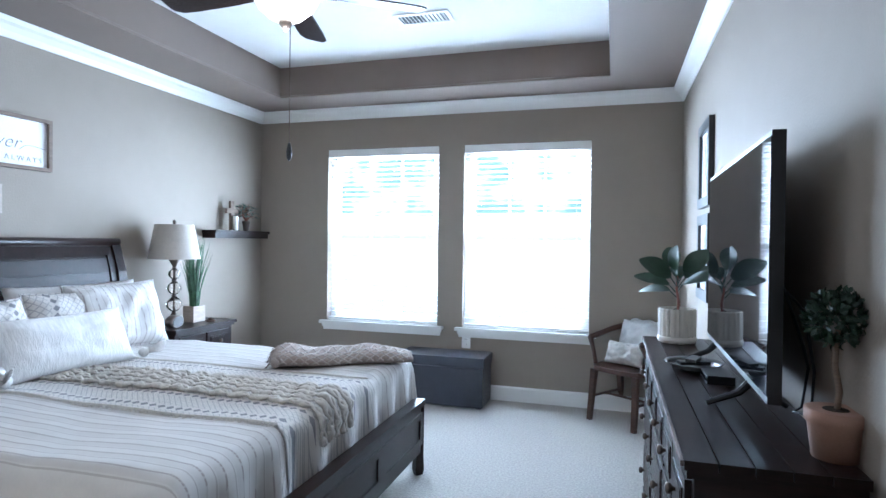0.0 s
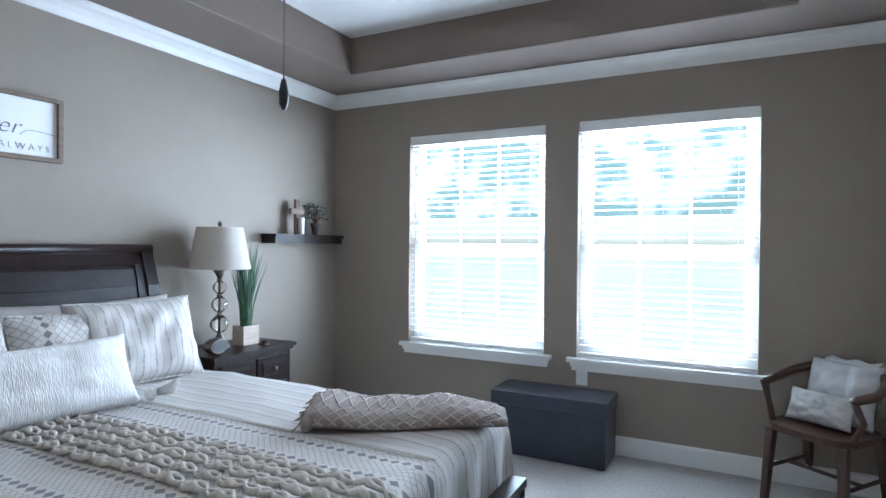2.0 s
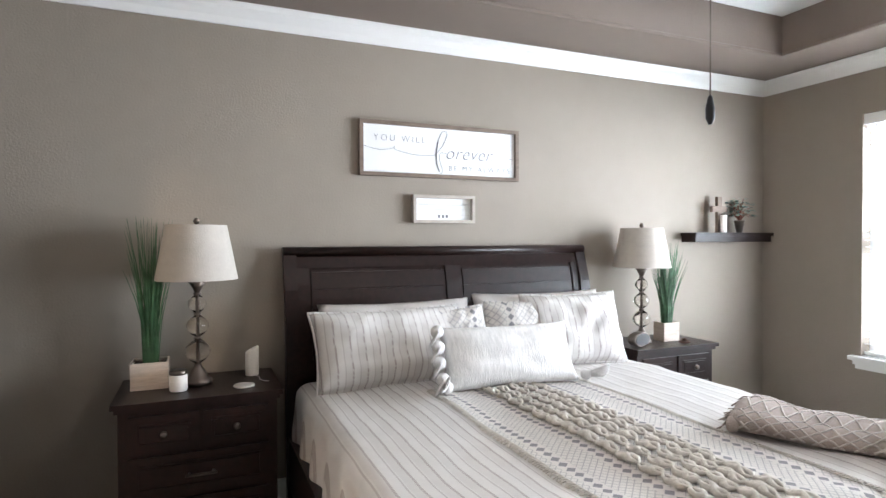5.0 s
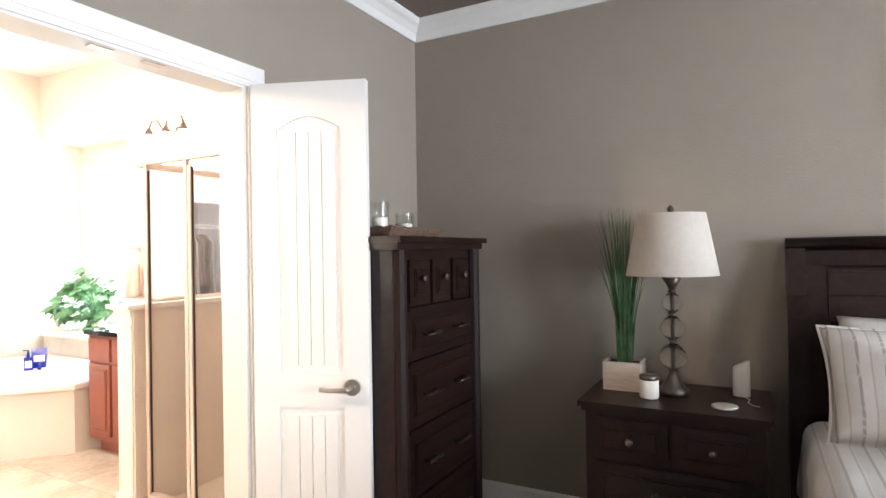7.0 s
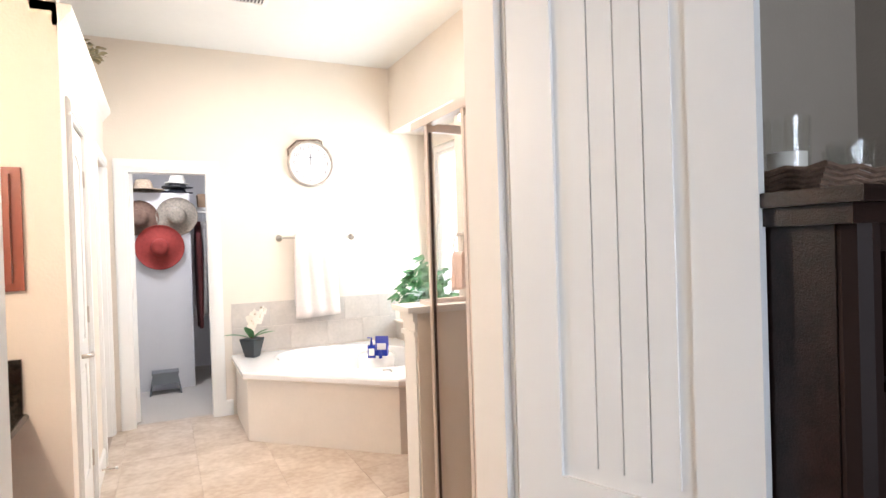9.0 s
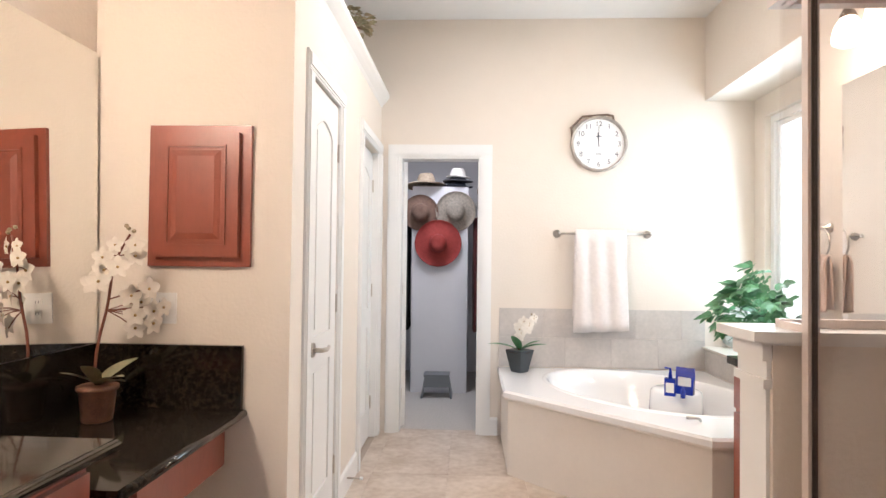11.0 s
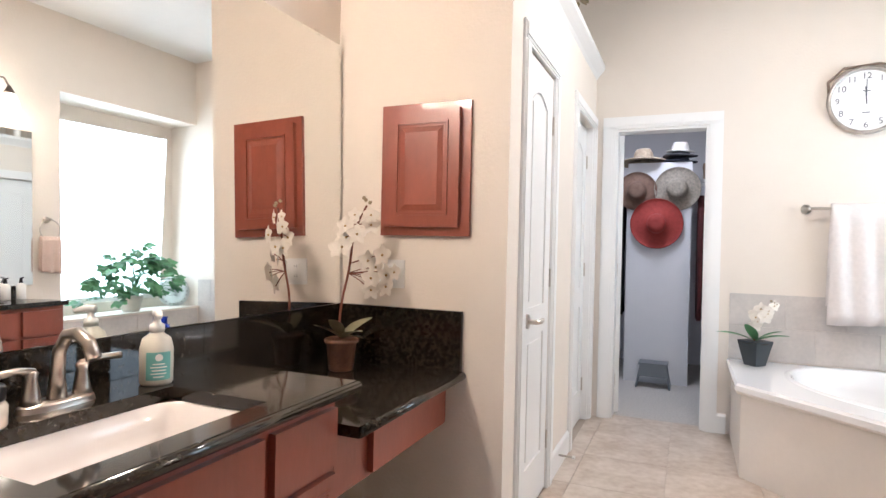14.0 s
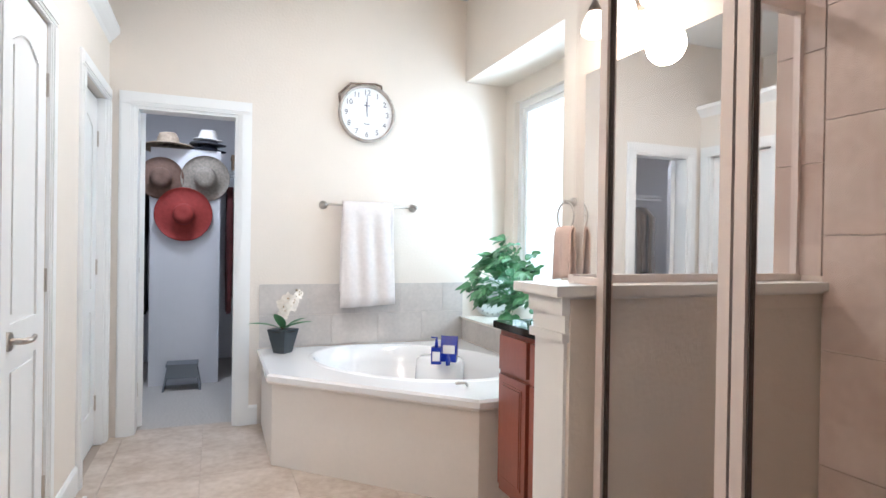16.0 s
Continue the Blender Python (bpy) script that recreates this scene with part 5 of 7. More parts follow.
# framed pictures on the east wall
for z0, z1, s in ((1.645, 2.155, 1), (1.09, 1.60, 2)):
    pf = thing("framed_picture", ("tall black frame with a pale rose drawing, upper of the pair", "tall black frame with a pale rose drawing, lower of the pair")[s - 1], "framed picture", group="rose pictures beside the window corner")
    y0, y1 = 3.28, 3.71
    bm = nb()
    w = 0.06
    for q in ((y0, z0, y1, z0 + w), (y0, z1 - w, y1, z1), (y0, z0 + w, y0 + w, z1 - w), (y1 - w, z0 + w, y1, z1 - w)):
        box(bm, EX - 0.03, q[0], q[1], EX, q[2], q[3])
    part("frame", bm, mat("black_frame", (0.02, 0.02, 0.022), 0.35, coat=0.2), pf, bevel=0.006)
    bx("mat_board", (EX - 0.012, y0 + w, z0 + w, EX, y1 - w, z1 - w), PAPER, pf)
    bx("print", (EX - 0.0135, y0 + w + 0.03, z0 + w + 0.03, EX - 0.012, y1 - w - 0.03, z1 - w - 0.03), mat("grey_print", (0.55, 0.56, 0.58), 0.7, color2=(0.36, 0.37, 0.40), scale=9), pf)
    bm = nb()
    for fy, fz, fr in ((3.52, z1 - 0.17, 0.045), (3.46, z0 + 0.19, 0.05)):
        for k in range(16):
            a, r = k * 2.4, fr * (0.15 + 0.85 * k / 16)
            tube(bm, [(EX - 0.0145, fy + r * math.cos(a + u), fz + r * math.sin(a + u)) for u in (-0.6, -0.2, 0.2, 0.6)], [0.001, 0.006, 0.006, 0.001], 4)
    tube(bm, [(EX - 0.0145, 3.46, z0 + 0.12), (EX - 0.0145, 3.5, z0 + 0.24), (EX - 0.0145, 3.52, z1 - 0.2)], 0.002, 4)
    part("rose_drawing", bm, mat("pale_rose_ink", (0.72, 0.71, 0.70), 0.7), pf)

# dresser
dr = thing("dresser", "long dark wood dresser with worn edges and many drawers", "dresser")
dx0, dy0, dy1, dt = 0.02, 1.14, 2.98, 0.93
bx("body", (dx0 + 0.03, dy0 + 0.03, 0.07, EX - 0.012, dy1 - 0.03, dt - 0.045), WOOD, dr, bevel=0.004)
WORN = mat("worn_edge", (0.26, 0.21, 0.19), 0.5, color2=(0.05, 0.03, 0.025), scale=18)
for k in range(5):
    a = dx0 + 0.005 + k * 0.0735
    bx("top_plank", (a, dy0, dt - 0.022, a + 0.071, dy1, dt), WOOD, dr, bevel=0.0025)
bx("worn_edge", (dx0 - 0.003, dy0 + 0.002, dt - 0.014, dx0 + 0.0045, dy1 - 0.002, dt - 0.001), WORN, dr, "rubbed pale front edge")
bx("cornice", (dx0 + 0.012, dy0 + 0.012, dt - 0.045, EX - 0.012, dy1 - 0.012, dt - 0.022), WOOD, dr, bevel=0.006)
bx("base_moulding", (dx0 + 0.012, dy0 + 0.012, 0.05, EX - 0.012, dy1 - 0.012, 0.13), WOOD, dr, bevel=0.006)
for y in (dy0 + 0.06, (dy0 + dy1) / 2, dy1 - 0.06):
    for x in (dx0 + 0.06, EX - 0.06):
        part("foot", lathe(nb(), [(0.03, 0), (0.036, 0.02), (0.028, 0.05)], 10, (x, y, 0)), WOOD, dr)
cols = [(dy0 + 0.07, dy0 + 0.64), (dy0 + 0.66, dy1 - 0.66), (dy1 - 0.64, dy1 - 0.07)]
for c, (a, b) in enumerate(cols):
    half = (a + b) / 2
    for q0, q1 in ((a, half - 0.008), (half + 0.008, b)):
        panel_front("drawer", dr, dx0 + 0.03, q0, q1, 0.70, 0.86, -1, 0, WOOD, knob=[((q0 + q1) / 2, 0.78)])
    for z0, z1 in ((0.43, 0.68), (0.16, 0.41)):
        panel_front("drawer", dr, dx0 + 0.03, a, b, z0, z1, -1, 0, WOOD, knob=[(a + 0.13, (z0 + z1) / 2), (b - 0.13, (z0 + z1) / 2)])

tv = thing("television", "flat black television on splayed feet, switched off", "television", Matrix.Translation((0.27, 2.0, 0)) @ Matrix.Rotation(radians(-1.3), 4, "Z") @ Matrix.Translation((-0.27, -2.0, 0)))
bx("housing", (0.262, 1.39, 1.01, 0.295, 2.55, 1.715), BLACK, tv, bevel=0.006, segs=2)
bx("screen", (0.2595, 1.39, 1.03, 0.2618, 2.535, 1.70), mat("dark_screen", (0.008, 0.009, 0.011), 0.03, spec=0.22), tv)
bx("back_box", (0.295, 1.67, 1.05, 0.345, 2.34, 1.42), BLACK, tv, bevel=0.01)
for y in (1.66, 2.36):
    for s in (-1, 1):
        part("stand_leg", tube(nb(), [(0.28, y, 1.015), (0.28 + s * 0.04, y + s * 0.01, 0.975), (0.28 + (0.095 if s > 0 else -0.13), y + s * 0.02, 0.938)], [0.014, 0.011, 0.008], 8), BLACK, tv)
for k in range(2):
    cw = thing("tv_cable", "black cable hanging behind the television", "cable")
    part("wire", tube(nb(), [(0.34, 1.66 - k * 0.03, 1.30), (0.375, 1.56, 1.24 - 0.1 * k), (0.385, 1.50 + 0.05 * k, 1.08), (0.385, 1.52 + 0.08 * k, 0.96), (0.37, 1.62, 0.938)], 0.004, 6), BLACK, cw, smooth=True)

fp = thing("fiddle_leaf_plant", "fiddle-leaf plant in a ribbed cream pot on the dresser", "potted plant", pose(0.175, 2.84, dt))
turned("pot", [(0.085, 0), (0.09, 0.004), (0.09, 0.165), (0.083, 0.17), (0.08, 0.15)], CREAMW, fp, segs=80, flute=0.045, flutes=20, smooth=False)
turned("saucer_band", [(0.0915, 0.01), (0.093, 0.014), (0.093, 0.028), (0.0905, 0.032)], CREAMW, fp, segs=40)
turned("soil", [(0.07, 0.13), (0.078, 0.15)], SOIL, fp)
tube_ = tube(nb(), [(0, 0, 0.13), (0.005, -0.005, 0.2), (-0.005, 0, 0.27), (0.0, 0.01, 0.33)], [0.008, 0.007, 0.006, 0.004], 8)
part("stem", tube_, STEM, fp, smooth=True)
for az, el, L, W, z in ((200, 35, 0.20, 0.15, 0.30), (250, 50, 0.19, 0.14, 0.31), (160, 20, 0.22, 0.10, 0.27), (300, 20, 0.23, 0.16, 0.28), (330, 45, 0.19, 0.14, 0.32), (20, 30, 0.18, 0.13, 0.30), (80, 35, 0.18, 0.12, 0.29), (120, 60, 0.16, 0.12, 0.33), (225, -55, 0.14, 0.12, 0.20), (140, 5, 0.24, 0.10, 0.25)):
    a, e = radians(az), radians(el)
    d = Vector((math.cos(a) * math.cos(e), math.sin(a) * math.cos(e), math.sin(e)))
    p = Vector((0, 0, z))
    p2 = p + d * 0.045
    bm = nb()
    tube(bm, [p - Vector((0, 0, 0.03)), p2], 0.003, 5)
    leaf(bm, p2, p2 + d * L * 0.85, W * 0.74, 0.22, 9, normal=(random.uniform(-0.6, 0.3), -0.7, 0.6))
    o = part("leaf", bm, GREEN, fp, smooth=True)
tpn = thing("topiary", "small ball topiary in a clay pot on the dresser", "topiary", pose(0.362, 1.27, dt) @ Matrix.Scale(0.8, 4))
turned("pot", [(0.060, 0), (0.072, 0.10), (0.080, 0.105), (0.080, 0.14), (0.070, 0.14)], mat("peach_clay", (0.42, 0.25, 0.18), 0.7, grain=0.15, scale=20), tpn, segs=24)
part("trunk", tube(nb(), [(0, 0, 0.12), (0.008, 0.0, 0.19), (-0.006, 0, 0.27), (0, 0, 0.37)], 0.009, 8), GREYWOOD, tpn, smooth=True)
turned("moss", [(0.068, 0.125), (0.03, 0.142)], SOIL, tpn)
bm = nb()
for i in range(620):
    a, u = random.uniform(0, 6.283), random.uniform(-1, 1)
    r = random.uniform(0.05, 0.078)
    s = math.sqrt(1 - u * u)
    d = Vector((s * math.cos(a), s * math.sin(a), u))
    c = Vector((0, 0, 0.405)) + d * r
    leaf(bm, c, c + (d + Vector((random.uniform(-.8, .8), random.uniform(-.8, .8), random.uniform(-.5, .8)))).normalized() * 0.024, 0.016, 0.1, 2, normal=d)
part("leaf_ball", bm, GREEN, tpn, "ball of small dark leaves", kind="stuff")

bo = thing("trinket_bowl", "shallow scalloped bowl holding remotes and keys", "bowl", pose(0.17, 2.17, dt))
turned("dish", [(0.05, 0), (0.07, 0.006), (0.105, 0.03), (0.112, 0.032), (0.07, 0.012), (0.02, 0.006)], mat("smoky_glaze", (0.20, 0.20, 0.20), 0.25), bo, segs=36, flute=0.05, flutes=12)
for k, (a, l) in enumerate(((20, 0.12), (70, 0.10))):
    rm = bx("remote_control", (-l / 2, -0.018, 0, l / 2, 0.018, 0.012), BLACK, None, "small dark remote control lying in the bowl", bevel=0.003, category="remote control")
    rm.matrix_basis = pose(0.17, 2.17, dt + 0.022 + 0.014 * k, 4, 0, a)
md = thing("media_box", "flat black media box with cables beside the television", "media player")
bx("case", (0.185, 1.93, dt, 0.275, 2.10, dt + 0.03), BLACK, md, bevel=0.004)
bx("front_strip", (0.1835, 1.94, dt + 0.008, 0.185, 2.09, dt + 0.022), mat("dark_screen", (0.01, 0.01, 0.01)), md)
wt = thing("white_side_table", "curved white table leg edge beyond the dresser", "side table", pose(0.20, 3.22, 0))
part("top", lathe(nb(), [(0.15, 0.66), (0.16, 0.67), (0.16, 0.69), (0.15, 0.70)], 28), WHITE, wt)
for k in range(3):
    a = k * 2.1 + 3.5
    part("leg", tube(nb(), [(math.cos(a) * r, math.sin(a) * r, z) for r, z in ((0.11, 0.66), (0.14, 0.55), (0.09, 0.38), (0.08, 0.25), (0.13, 0.05), (0.15, 0.0))], [0.024, 0.026, 0.018, 0.014, 0.014, 0.018], 8), WHITE, wt, smooth=True)

# ceiling fan
FX, FY = -1.49, 1.90
fan = thing("ceiling_fan", "dark-bladed ceiling fan with a lit bowl lamp", "ceiling fan", pose(FX, FY, 0))
turned("canopy", [(0.03, 2.89), (0.065, 2.93), (0.07, TRAY)], PEWTER, fan)
part("downrod", cyl(nb(), (0, 0, 2.66), (0, 0, 2.90), 0.012, 12), PEWTER, fan)
turned("motor_housing", [(0.05, 2.67), (0.10, 2.64), (0.115, 2.58), (0.115, 2.53), (0.08, 2.49), (0.06, 2.47)], PEWTER, fan, segs=36)
for k in range(5):
    a = radians(180 + 72 * k)
    M = Matrix.Rotation(a, 4, "Z")
    bm = nb()
    box(bm, 0.07, -0.018, 2.475, 0.22, 0.018, 2.481)
    bmesh.ops.transform(bm, matrix=M, verts=bm.verts)
    part("blade_iron", bm, PEWTER, fan)
    bm = nb()
    outl = [(0.19, -0.050), (0.30, -0.062), (0.50, -0.070), (0.58, -0.068), (0.615, -0.045), (0.62, 0), (0.615, 0.045), (0.58, 0.068), (0.50, 0.070), (0.30, 0.062), (0.19, 0.050)]
    tp, bt = [bm.verts.new((x, y, 2.490 + y * 0.2)) for x, y in outl], [bm.verts.new((x, y, 2.483 + y * 0.2)) for x, y in outl]
    bm.faces.new(tp)
    bm.faces.new(bt[::-1])
    for i in range(len(outl)):
        bm.faces.new((tp[i - 1], bt[i - 1], bt[i], tp[i]))
    bmesh.ops.transform(bm, matrix=M, verts=bm.verts)
    part("blade", bm, WOOD, fan, "dark brown rounded blade")
turned("glass_bowl", [(0.02, 2.345), (0.07, 2.365), (0.115, 2.405), (0.14, 2.45), (0.142, 2.468), (0.12, 2.475)], FANGLOBE, fan, segs=40, label="glowing frosted glass bowl")
turned("finial", [(0.005, 2.305), (0.012, 2.315), (0.028, 2.335), (0.03, 2.35)], PEWTER, fan, segs=18)
chn = part("pull_chain", cyl(nb(), (0.065, -0.068, 1.82), (0.065, -0.068, 2.47), 0.0018, 6), PEWTER, fan)
turned("chain_knob", [(0.004, 1.745), (0.011, 1.76), (0.012, 1.785), (0.006, 1.815), (0.003, 1.82)], BLACK, chn, c=(0.065, -0.068, 0), segs=14)


def vent(m, w, d, label, slats=7):
    v = thing("air_vent", label, "air vent", m)
    bm = nb()
    for q in ((-w / 2, -d / 2, w / 2, -d / 2 + 0.03), (-w / 2, d / 2 - 0.03, w / 2, d / 2), (-w / 2, -d / 2 + 0.03, -w / 2 + 0.03, d / 2 - 0.03), (w / 2 - 0.03, -d / 2 + 0.03, w / 2, d / 2 - 0.03)):
        box(bm, q[0], q[1], -0.010, q[2], q[3], 0)
    part("frame", bm, WHITE, v, bevel=0.002)
    bx("backing", (-w / 2 + 0.03, -d / 2 + 0.03, -0.003, w / 2 - 0.03, d / 2 - 0.03, -0.001), BLACK, v)
    n = slats
    for k in range(n):
        x = -w / 2 + 0.035 + (w - 0.07) * (k + 0.5) / n
        s = bx("slat", (-0.007, -d / 2 + 0.03, -0.0012, 0.007, d / 2 - 0.03, 0.0012), WHITE, v)
        s.matrix_basis = pose(x, 0, -0.007, 0, 35 if k < n / 2 else -35, 0)


vent(pose(-1.42, 3.52, TRAY), 0.40, 0.20, "white ceiling air vent in the tray", 12)
vent(pose(-2.22, -3.78, BATH_H), 0.30, 0.16, "white ceiling air vent in the bathroom", 10)
# ---- bathroom things ----
FR = -1.07


def counter(name, label, x0, x1, y0, y1, top, hole=None, thick=0.032, material=None):
    """A worktop with a rounded front and an opening for a sink, with its splash."""
    c = thing(name, label, "countertop")
    bm = nb()
    if hole:
        hx0, hx1, hy0, hy1 = hole
        for q in ((x0, y0, hx0, y1), (hx1, y0, x1, y1), (hx0, y0, hx1, hy0), (hx0, hy1, hx1, y1)):
            box(bm, q[0], q[1], top - thick, q[2], q[3], top)
    else:
        box(bm, x0, y0, top - thick, x1, y1, top)
    part("slab", bm, material or GRANITE, c)
    return c


def sink_bowl(parent, x0, x1, y0, y1, top):
    bm = nb()
    cx, cy, n = (x0 + x1) / 2, (y0 + y1) / 2, 40
    rings = []
    for s, z in ((1.03, top - 0.032), (1.0, top - 0.036), (0.95, top - 0.09), (0.85, top - 0.14), (0.6, top - 0.155), (0.1, top - 0.16)):
        ring = []
        for k in range(n):
            a = 2 * math.pi * k / n
            ux, uy = abs(math.cos(a)) ** 0.35 * math.copysign(1, math.cos(a)), abs(math.sin(a)) ** 0.35 * math.copysign(1, math.sin(a))
            ring.append(bm.verts.new((cx + ux * s * (x1 - x0) / 2, cy + uy * s * (y1 - y0) / 2, z)))
        rings.append(ring)
    for a, b in zip(rings, rings[1:]):
        for k in range(n):
            bm.faces.new((a[k], a[(k + 1) % n], b[(k + 1) % n], b[k]))
    bm.faces.new(rings[-1])
    return part("sink_bowl", bm, mat("sink_porcelain", (0.82, 0.78, 0.76), 0.12, coat=0.5), parent, "white undermount sink", smooth=True)


def faucet(m, label):
    f = thing("faucet", label, "faucet", m)
    bm = nb()
    n = 28
    for z0, z1, s0, s1 in ((0, 0.012, 1.0, 0.96), (0.012, 0.018, 0.96, 0.86)):
        a_ = [bm.verts.new((0.030 * s0 * math.sin(2 * math.pi * k / n), 0.085 * s0 * abs(math.cos(2 * math.pi * k / n)) ** 0.6 * math.copysign(1, math.cos(2 * math.pi * k / n)), z0)) for k in range(n)]
        b_ = [bm.verts.new((0.030 * s1 * math.sin(2 * math.pi * k / n), 0.085 * s1 * abs(math.cos(2 * math.pi * k / n)) ** 0.6 * math.copysign(1, math.cos(2 * math.pi * k / n)), z1)) for k in range(n)]
        for k in range(n):
            bm.faces.new((a_[k], a_[(k + 1) % n], b_[(k + 1) % n], b_[k]))
    bm.faces.new(b_)
    part("deck_plate", bm, NICKEL, f, smooth=True)
    part("spout", tube(nb(), [(0, 0, 0.01), (0, 0, 0.07), (-0.005, 0, 0.12), (-0.03, 0, 0.158), (-0.065, 0, 0.165), (-0.10, 0, 0.145), (-0.118, 0, 0.115)], [0.021, 0.015, 0.0135, 0.0135, 0.0135, 0.0145, 0.0155], 14), NICKEL, f, smooth=True)
    for s in (-1, 1):
        turned("valve", [(0.021, 0.012), (0.018, 0.03), (0.012, 0.07), (0.014, 0.082), (0.008, 0.088)], NICKEL, f, c=(0, s * 0.055, 0), segs=18)
        part("lever", tube(nb(), [(0, s * 0.05, 0.083), (-0.004, s * 0.085, 0.092), (-0.006, s * 0.145, 0.088)], [0.009, 0.007, 0.0085], 10), NICKEL, f, smooth=True)
    return f


# vanity by the doorway
va = thing("vanity_cabinet", "cherry wood vanity cabinet with black granite top beside the doorway", "vanity cabinet")
def carcass(q, top_open, parent):
    """A cabinet body, open above so that a sink can hang in it."""
    x0, y0, z0, x1, y1, z1 = q
    bm = nb()
    box(bm, x0, y0, z0, x1, y1, top_open)
    for w in ((x0, y0, x0 + 0.018, y1), (x1 - 0.018, y0, x1, y1), (x0 + 0.018, y0, x1 - 0.018, y0 + 0.018), (x0 + 0.018, y1 - 0.018, x1 - 0.018, y1)):
        box(bm, w[0], w[1], top_open, w[2], w[3], z1)
    return part("body", bm, CHERRY, parent)


carcass((FR + 0.018, -2.02, 0.10, BATH_E - 0.002, -0.96, 0.797), 0.62, va)
bx("toe_kick", (FR + 0.08, -2.0, 0, BATH_E - 0.002, -0.96, 0.10), CHERRY, va)
p = FR + 0.018
for a, b in ((-2.005, -1.755), (-1.72, -1.33), (-1.295, -0.98)):
    panel_front("drawer_front", va, p, a, b, 0.605, 0.76, -1, 0, CHERRY, inset=False, raise_=0.02)
    panel_front("cabinet_door", va, p, a, b, 0.13, 0.585, -1, 0, CHERRY, raise_=0.02)
mkv = thing("makeup_apron", "cherry wood drawer apron under the makeup counter", "vanity drawer")
bx("body", (FR + 0.018, CAB_Y + 0.002, 0.50, BATH_E - 0.3, -2.022, 0.672), CHERRY, mkv)
panel_front("drawer_front", mkv, p, -2.74, -2.20, 0.515, 0.64, -1, 0, CHERRY, inset=False, raise_=0.02)
ct1 = counter("countertop", "black granite vanity top with an undermount sink", -1.11, BATH_E - 0.001, -2.035, -0.935, 0.83, (-1.04, -0.74, -1.76, -1.25))
part("edge_nosing", tube(nb(), [(-1.11, -0.935, 0.814), (-1.11, -2.035, 0.814), (BATH_E - 0.03, -2.035, 0.814)], 0.0158, 12), GRANITE, ct1, smooth=True)
sink_bowl(ct1, -1.04, -0.74, -1.76, -1.25, 0.83)
ct2 = counter("countertop", "lower black granite makeup counter with tall splash", -1.12, BATH_E - 0.001, CAB_Y + 0.001, -2.036, 0.705)
part("edge_nosing", tube(nb(), [(-1.12, -2.04, 0.689), (-1.12, CAB_Y + 0.001, 0.689)], 0.0158, 12), GRANITE, ct2, smooth=True)
bx("side_splash", (-1.118, CAB_Y + 0.001, 0.706, BATH_E - 0.043, CAB_Y + 0.021, 0.942), GRANITE, ct2, bevel=0.003)
bx("back_splash", (BATH_E - 0.042, CAB_Y + 0.001, 0.706, BATH_E - 0.001, -2.036, 0.942), GRANITE, ct2, bevel=0.002)
bx("back_splash", (BATH_E - 0.042, -2.034, 0.831, BATH_E - 0.001, -0.935, 0.942), GRANITE, ct1, bevel=0.002)
mi = thing("wall_mirror", "large frameless plate mirror above the granite vanity", "mirror")
plate = bx("mirror_plate", (-0.006, 0.004, 0, 0, 1.846, 1.096), MIRROR, mi, bevel=0.0015)
plate.matrix_basis = pose(BATH_E - 0.034, CAB_Y + 0.012, 0.944, 0, 1.15, -0.3)
for y in (-2.62, -1.6):
    bx("clip", (BATH_E - 0.018, y - 0.012, 2.03, BATH_E - 0.001, y + 0.012, 2.055), CLEAR, mi)
faucet(pose(-0.665, -1.525, 0.83), "two-handle brushed nickel faucet behind the sink")
sp = thing("soap_bottle", "foaming soap bottle with a teal label and white pump", "soap dispenser", pose(-0.68, -1.765, 0.8305, 0, 0, -32))
bot = turned("bottle", [(0.036, 0), (0.040, 0.006), (0.040, 0.09), (0.034, 0.115), (0.018, 0.128), (0.016, 0.132)], mat("frosted_soap", (0.62, 0.60, 0.52), 0.3, coat=0.2), sp)
turned("collar", [(0.018, 0.132), (0.018, 0.150), (0.010, 0.154), (0.007, 0.175)], WHITE, sp, segs=18)
part("pump_head", tube(nb(), [(0.012, 0, 0.178), (-0.01, 0, 0.18), (-0.042, 0, 0.174)], [0.011, 0.011, 0.006], 10), WHITE, sp, smooth=True)
bm = nb()
for k in range(12):
    a0, a1 = math.pi - 0.75 + k * 0.125, math.pi - 0.75 + (k + 1) * 0.125
    v = [bm.verts.new((0.0408 * math.cos(a), 0.0408 * math.sin(a), z)) for a, z in ((a0, 0.015), (a1, 0.015), (a1, 0.085), (a0, 0.085))]
    bm.faces.new(v)
lb = part("label", bm, mat("teal_label", (0.16, 0.42, 0.40), 0.5), sp, "teal printed label")
for k in range(5):
    z = 0.022 + k * 0.008
    w = (0.3, 0.45, 0.4, 0.5, 0.35)[k]
    bm = nb()
    for s_ in range(6):
        a0, a1 = math.pi - w + s_ * w / 3, math.pi - w + (s_ + 1) * w / 3
        bm.faces.new([bm.verts.new((0.0412 * math.cos(a), 0.0412 * math.sin(a), zz)) for a, zz in ((a0, z), (a1, z), (a1, z + 0.003), (a0, z + 0.003))])
    part("text_bar", bm, WHITE, lb)
part("emblem", cyl(nb(), (-0.0405, 0, 0.072), (-0.0415, 0, 0.072), 0.009, 16), WHITE, lb)
jr = thing("scrub_jar", "clear jar of cream scrub with a black lid", "jar", pose(-0.70, -1.355, 0.8305) @ Matrix.Scale(0.93, 4))
turned("jar", [(0.045, 0), (0.05, 0.006), (0.05, 0.045), (0.042, 0.058)], mat("cream_scrub", (0.66, 0.60, 0.52), 0.25, coat=0.4), jr)
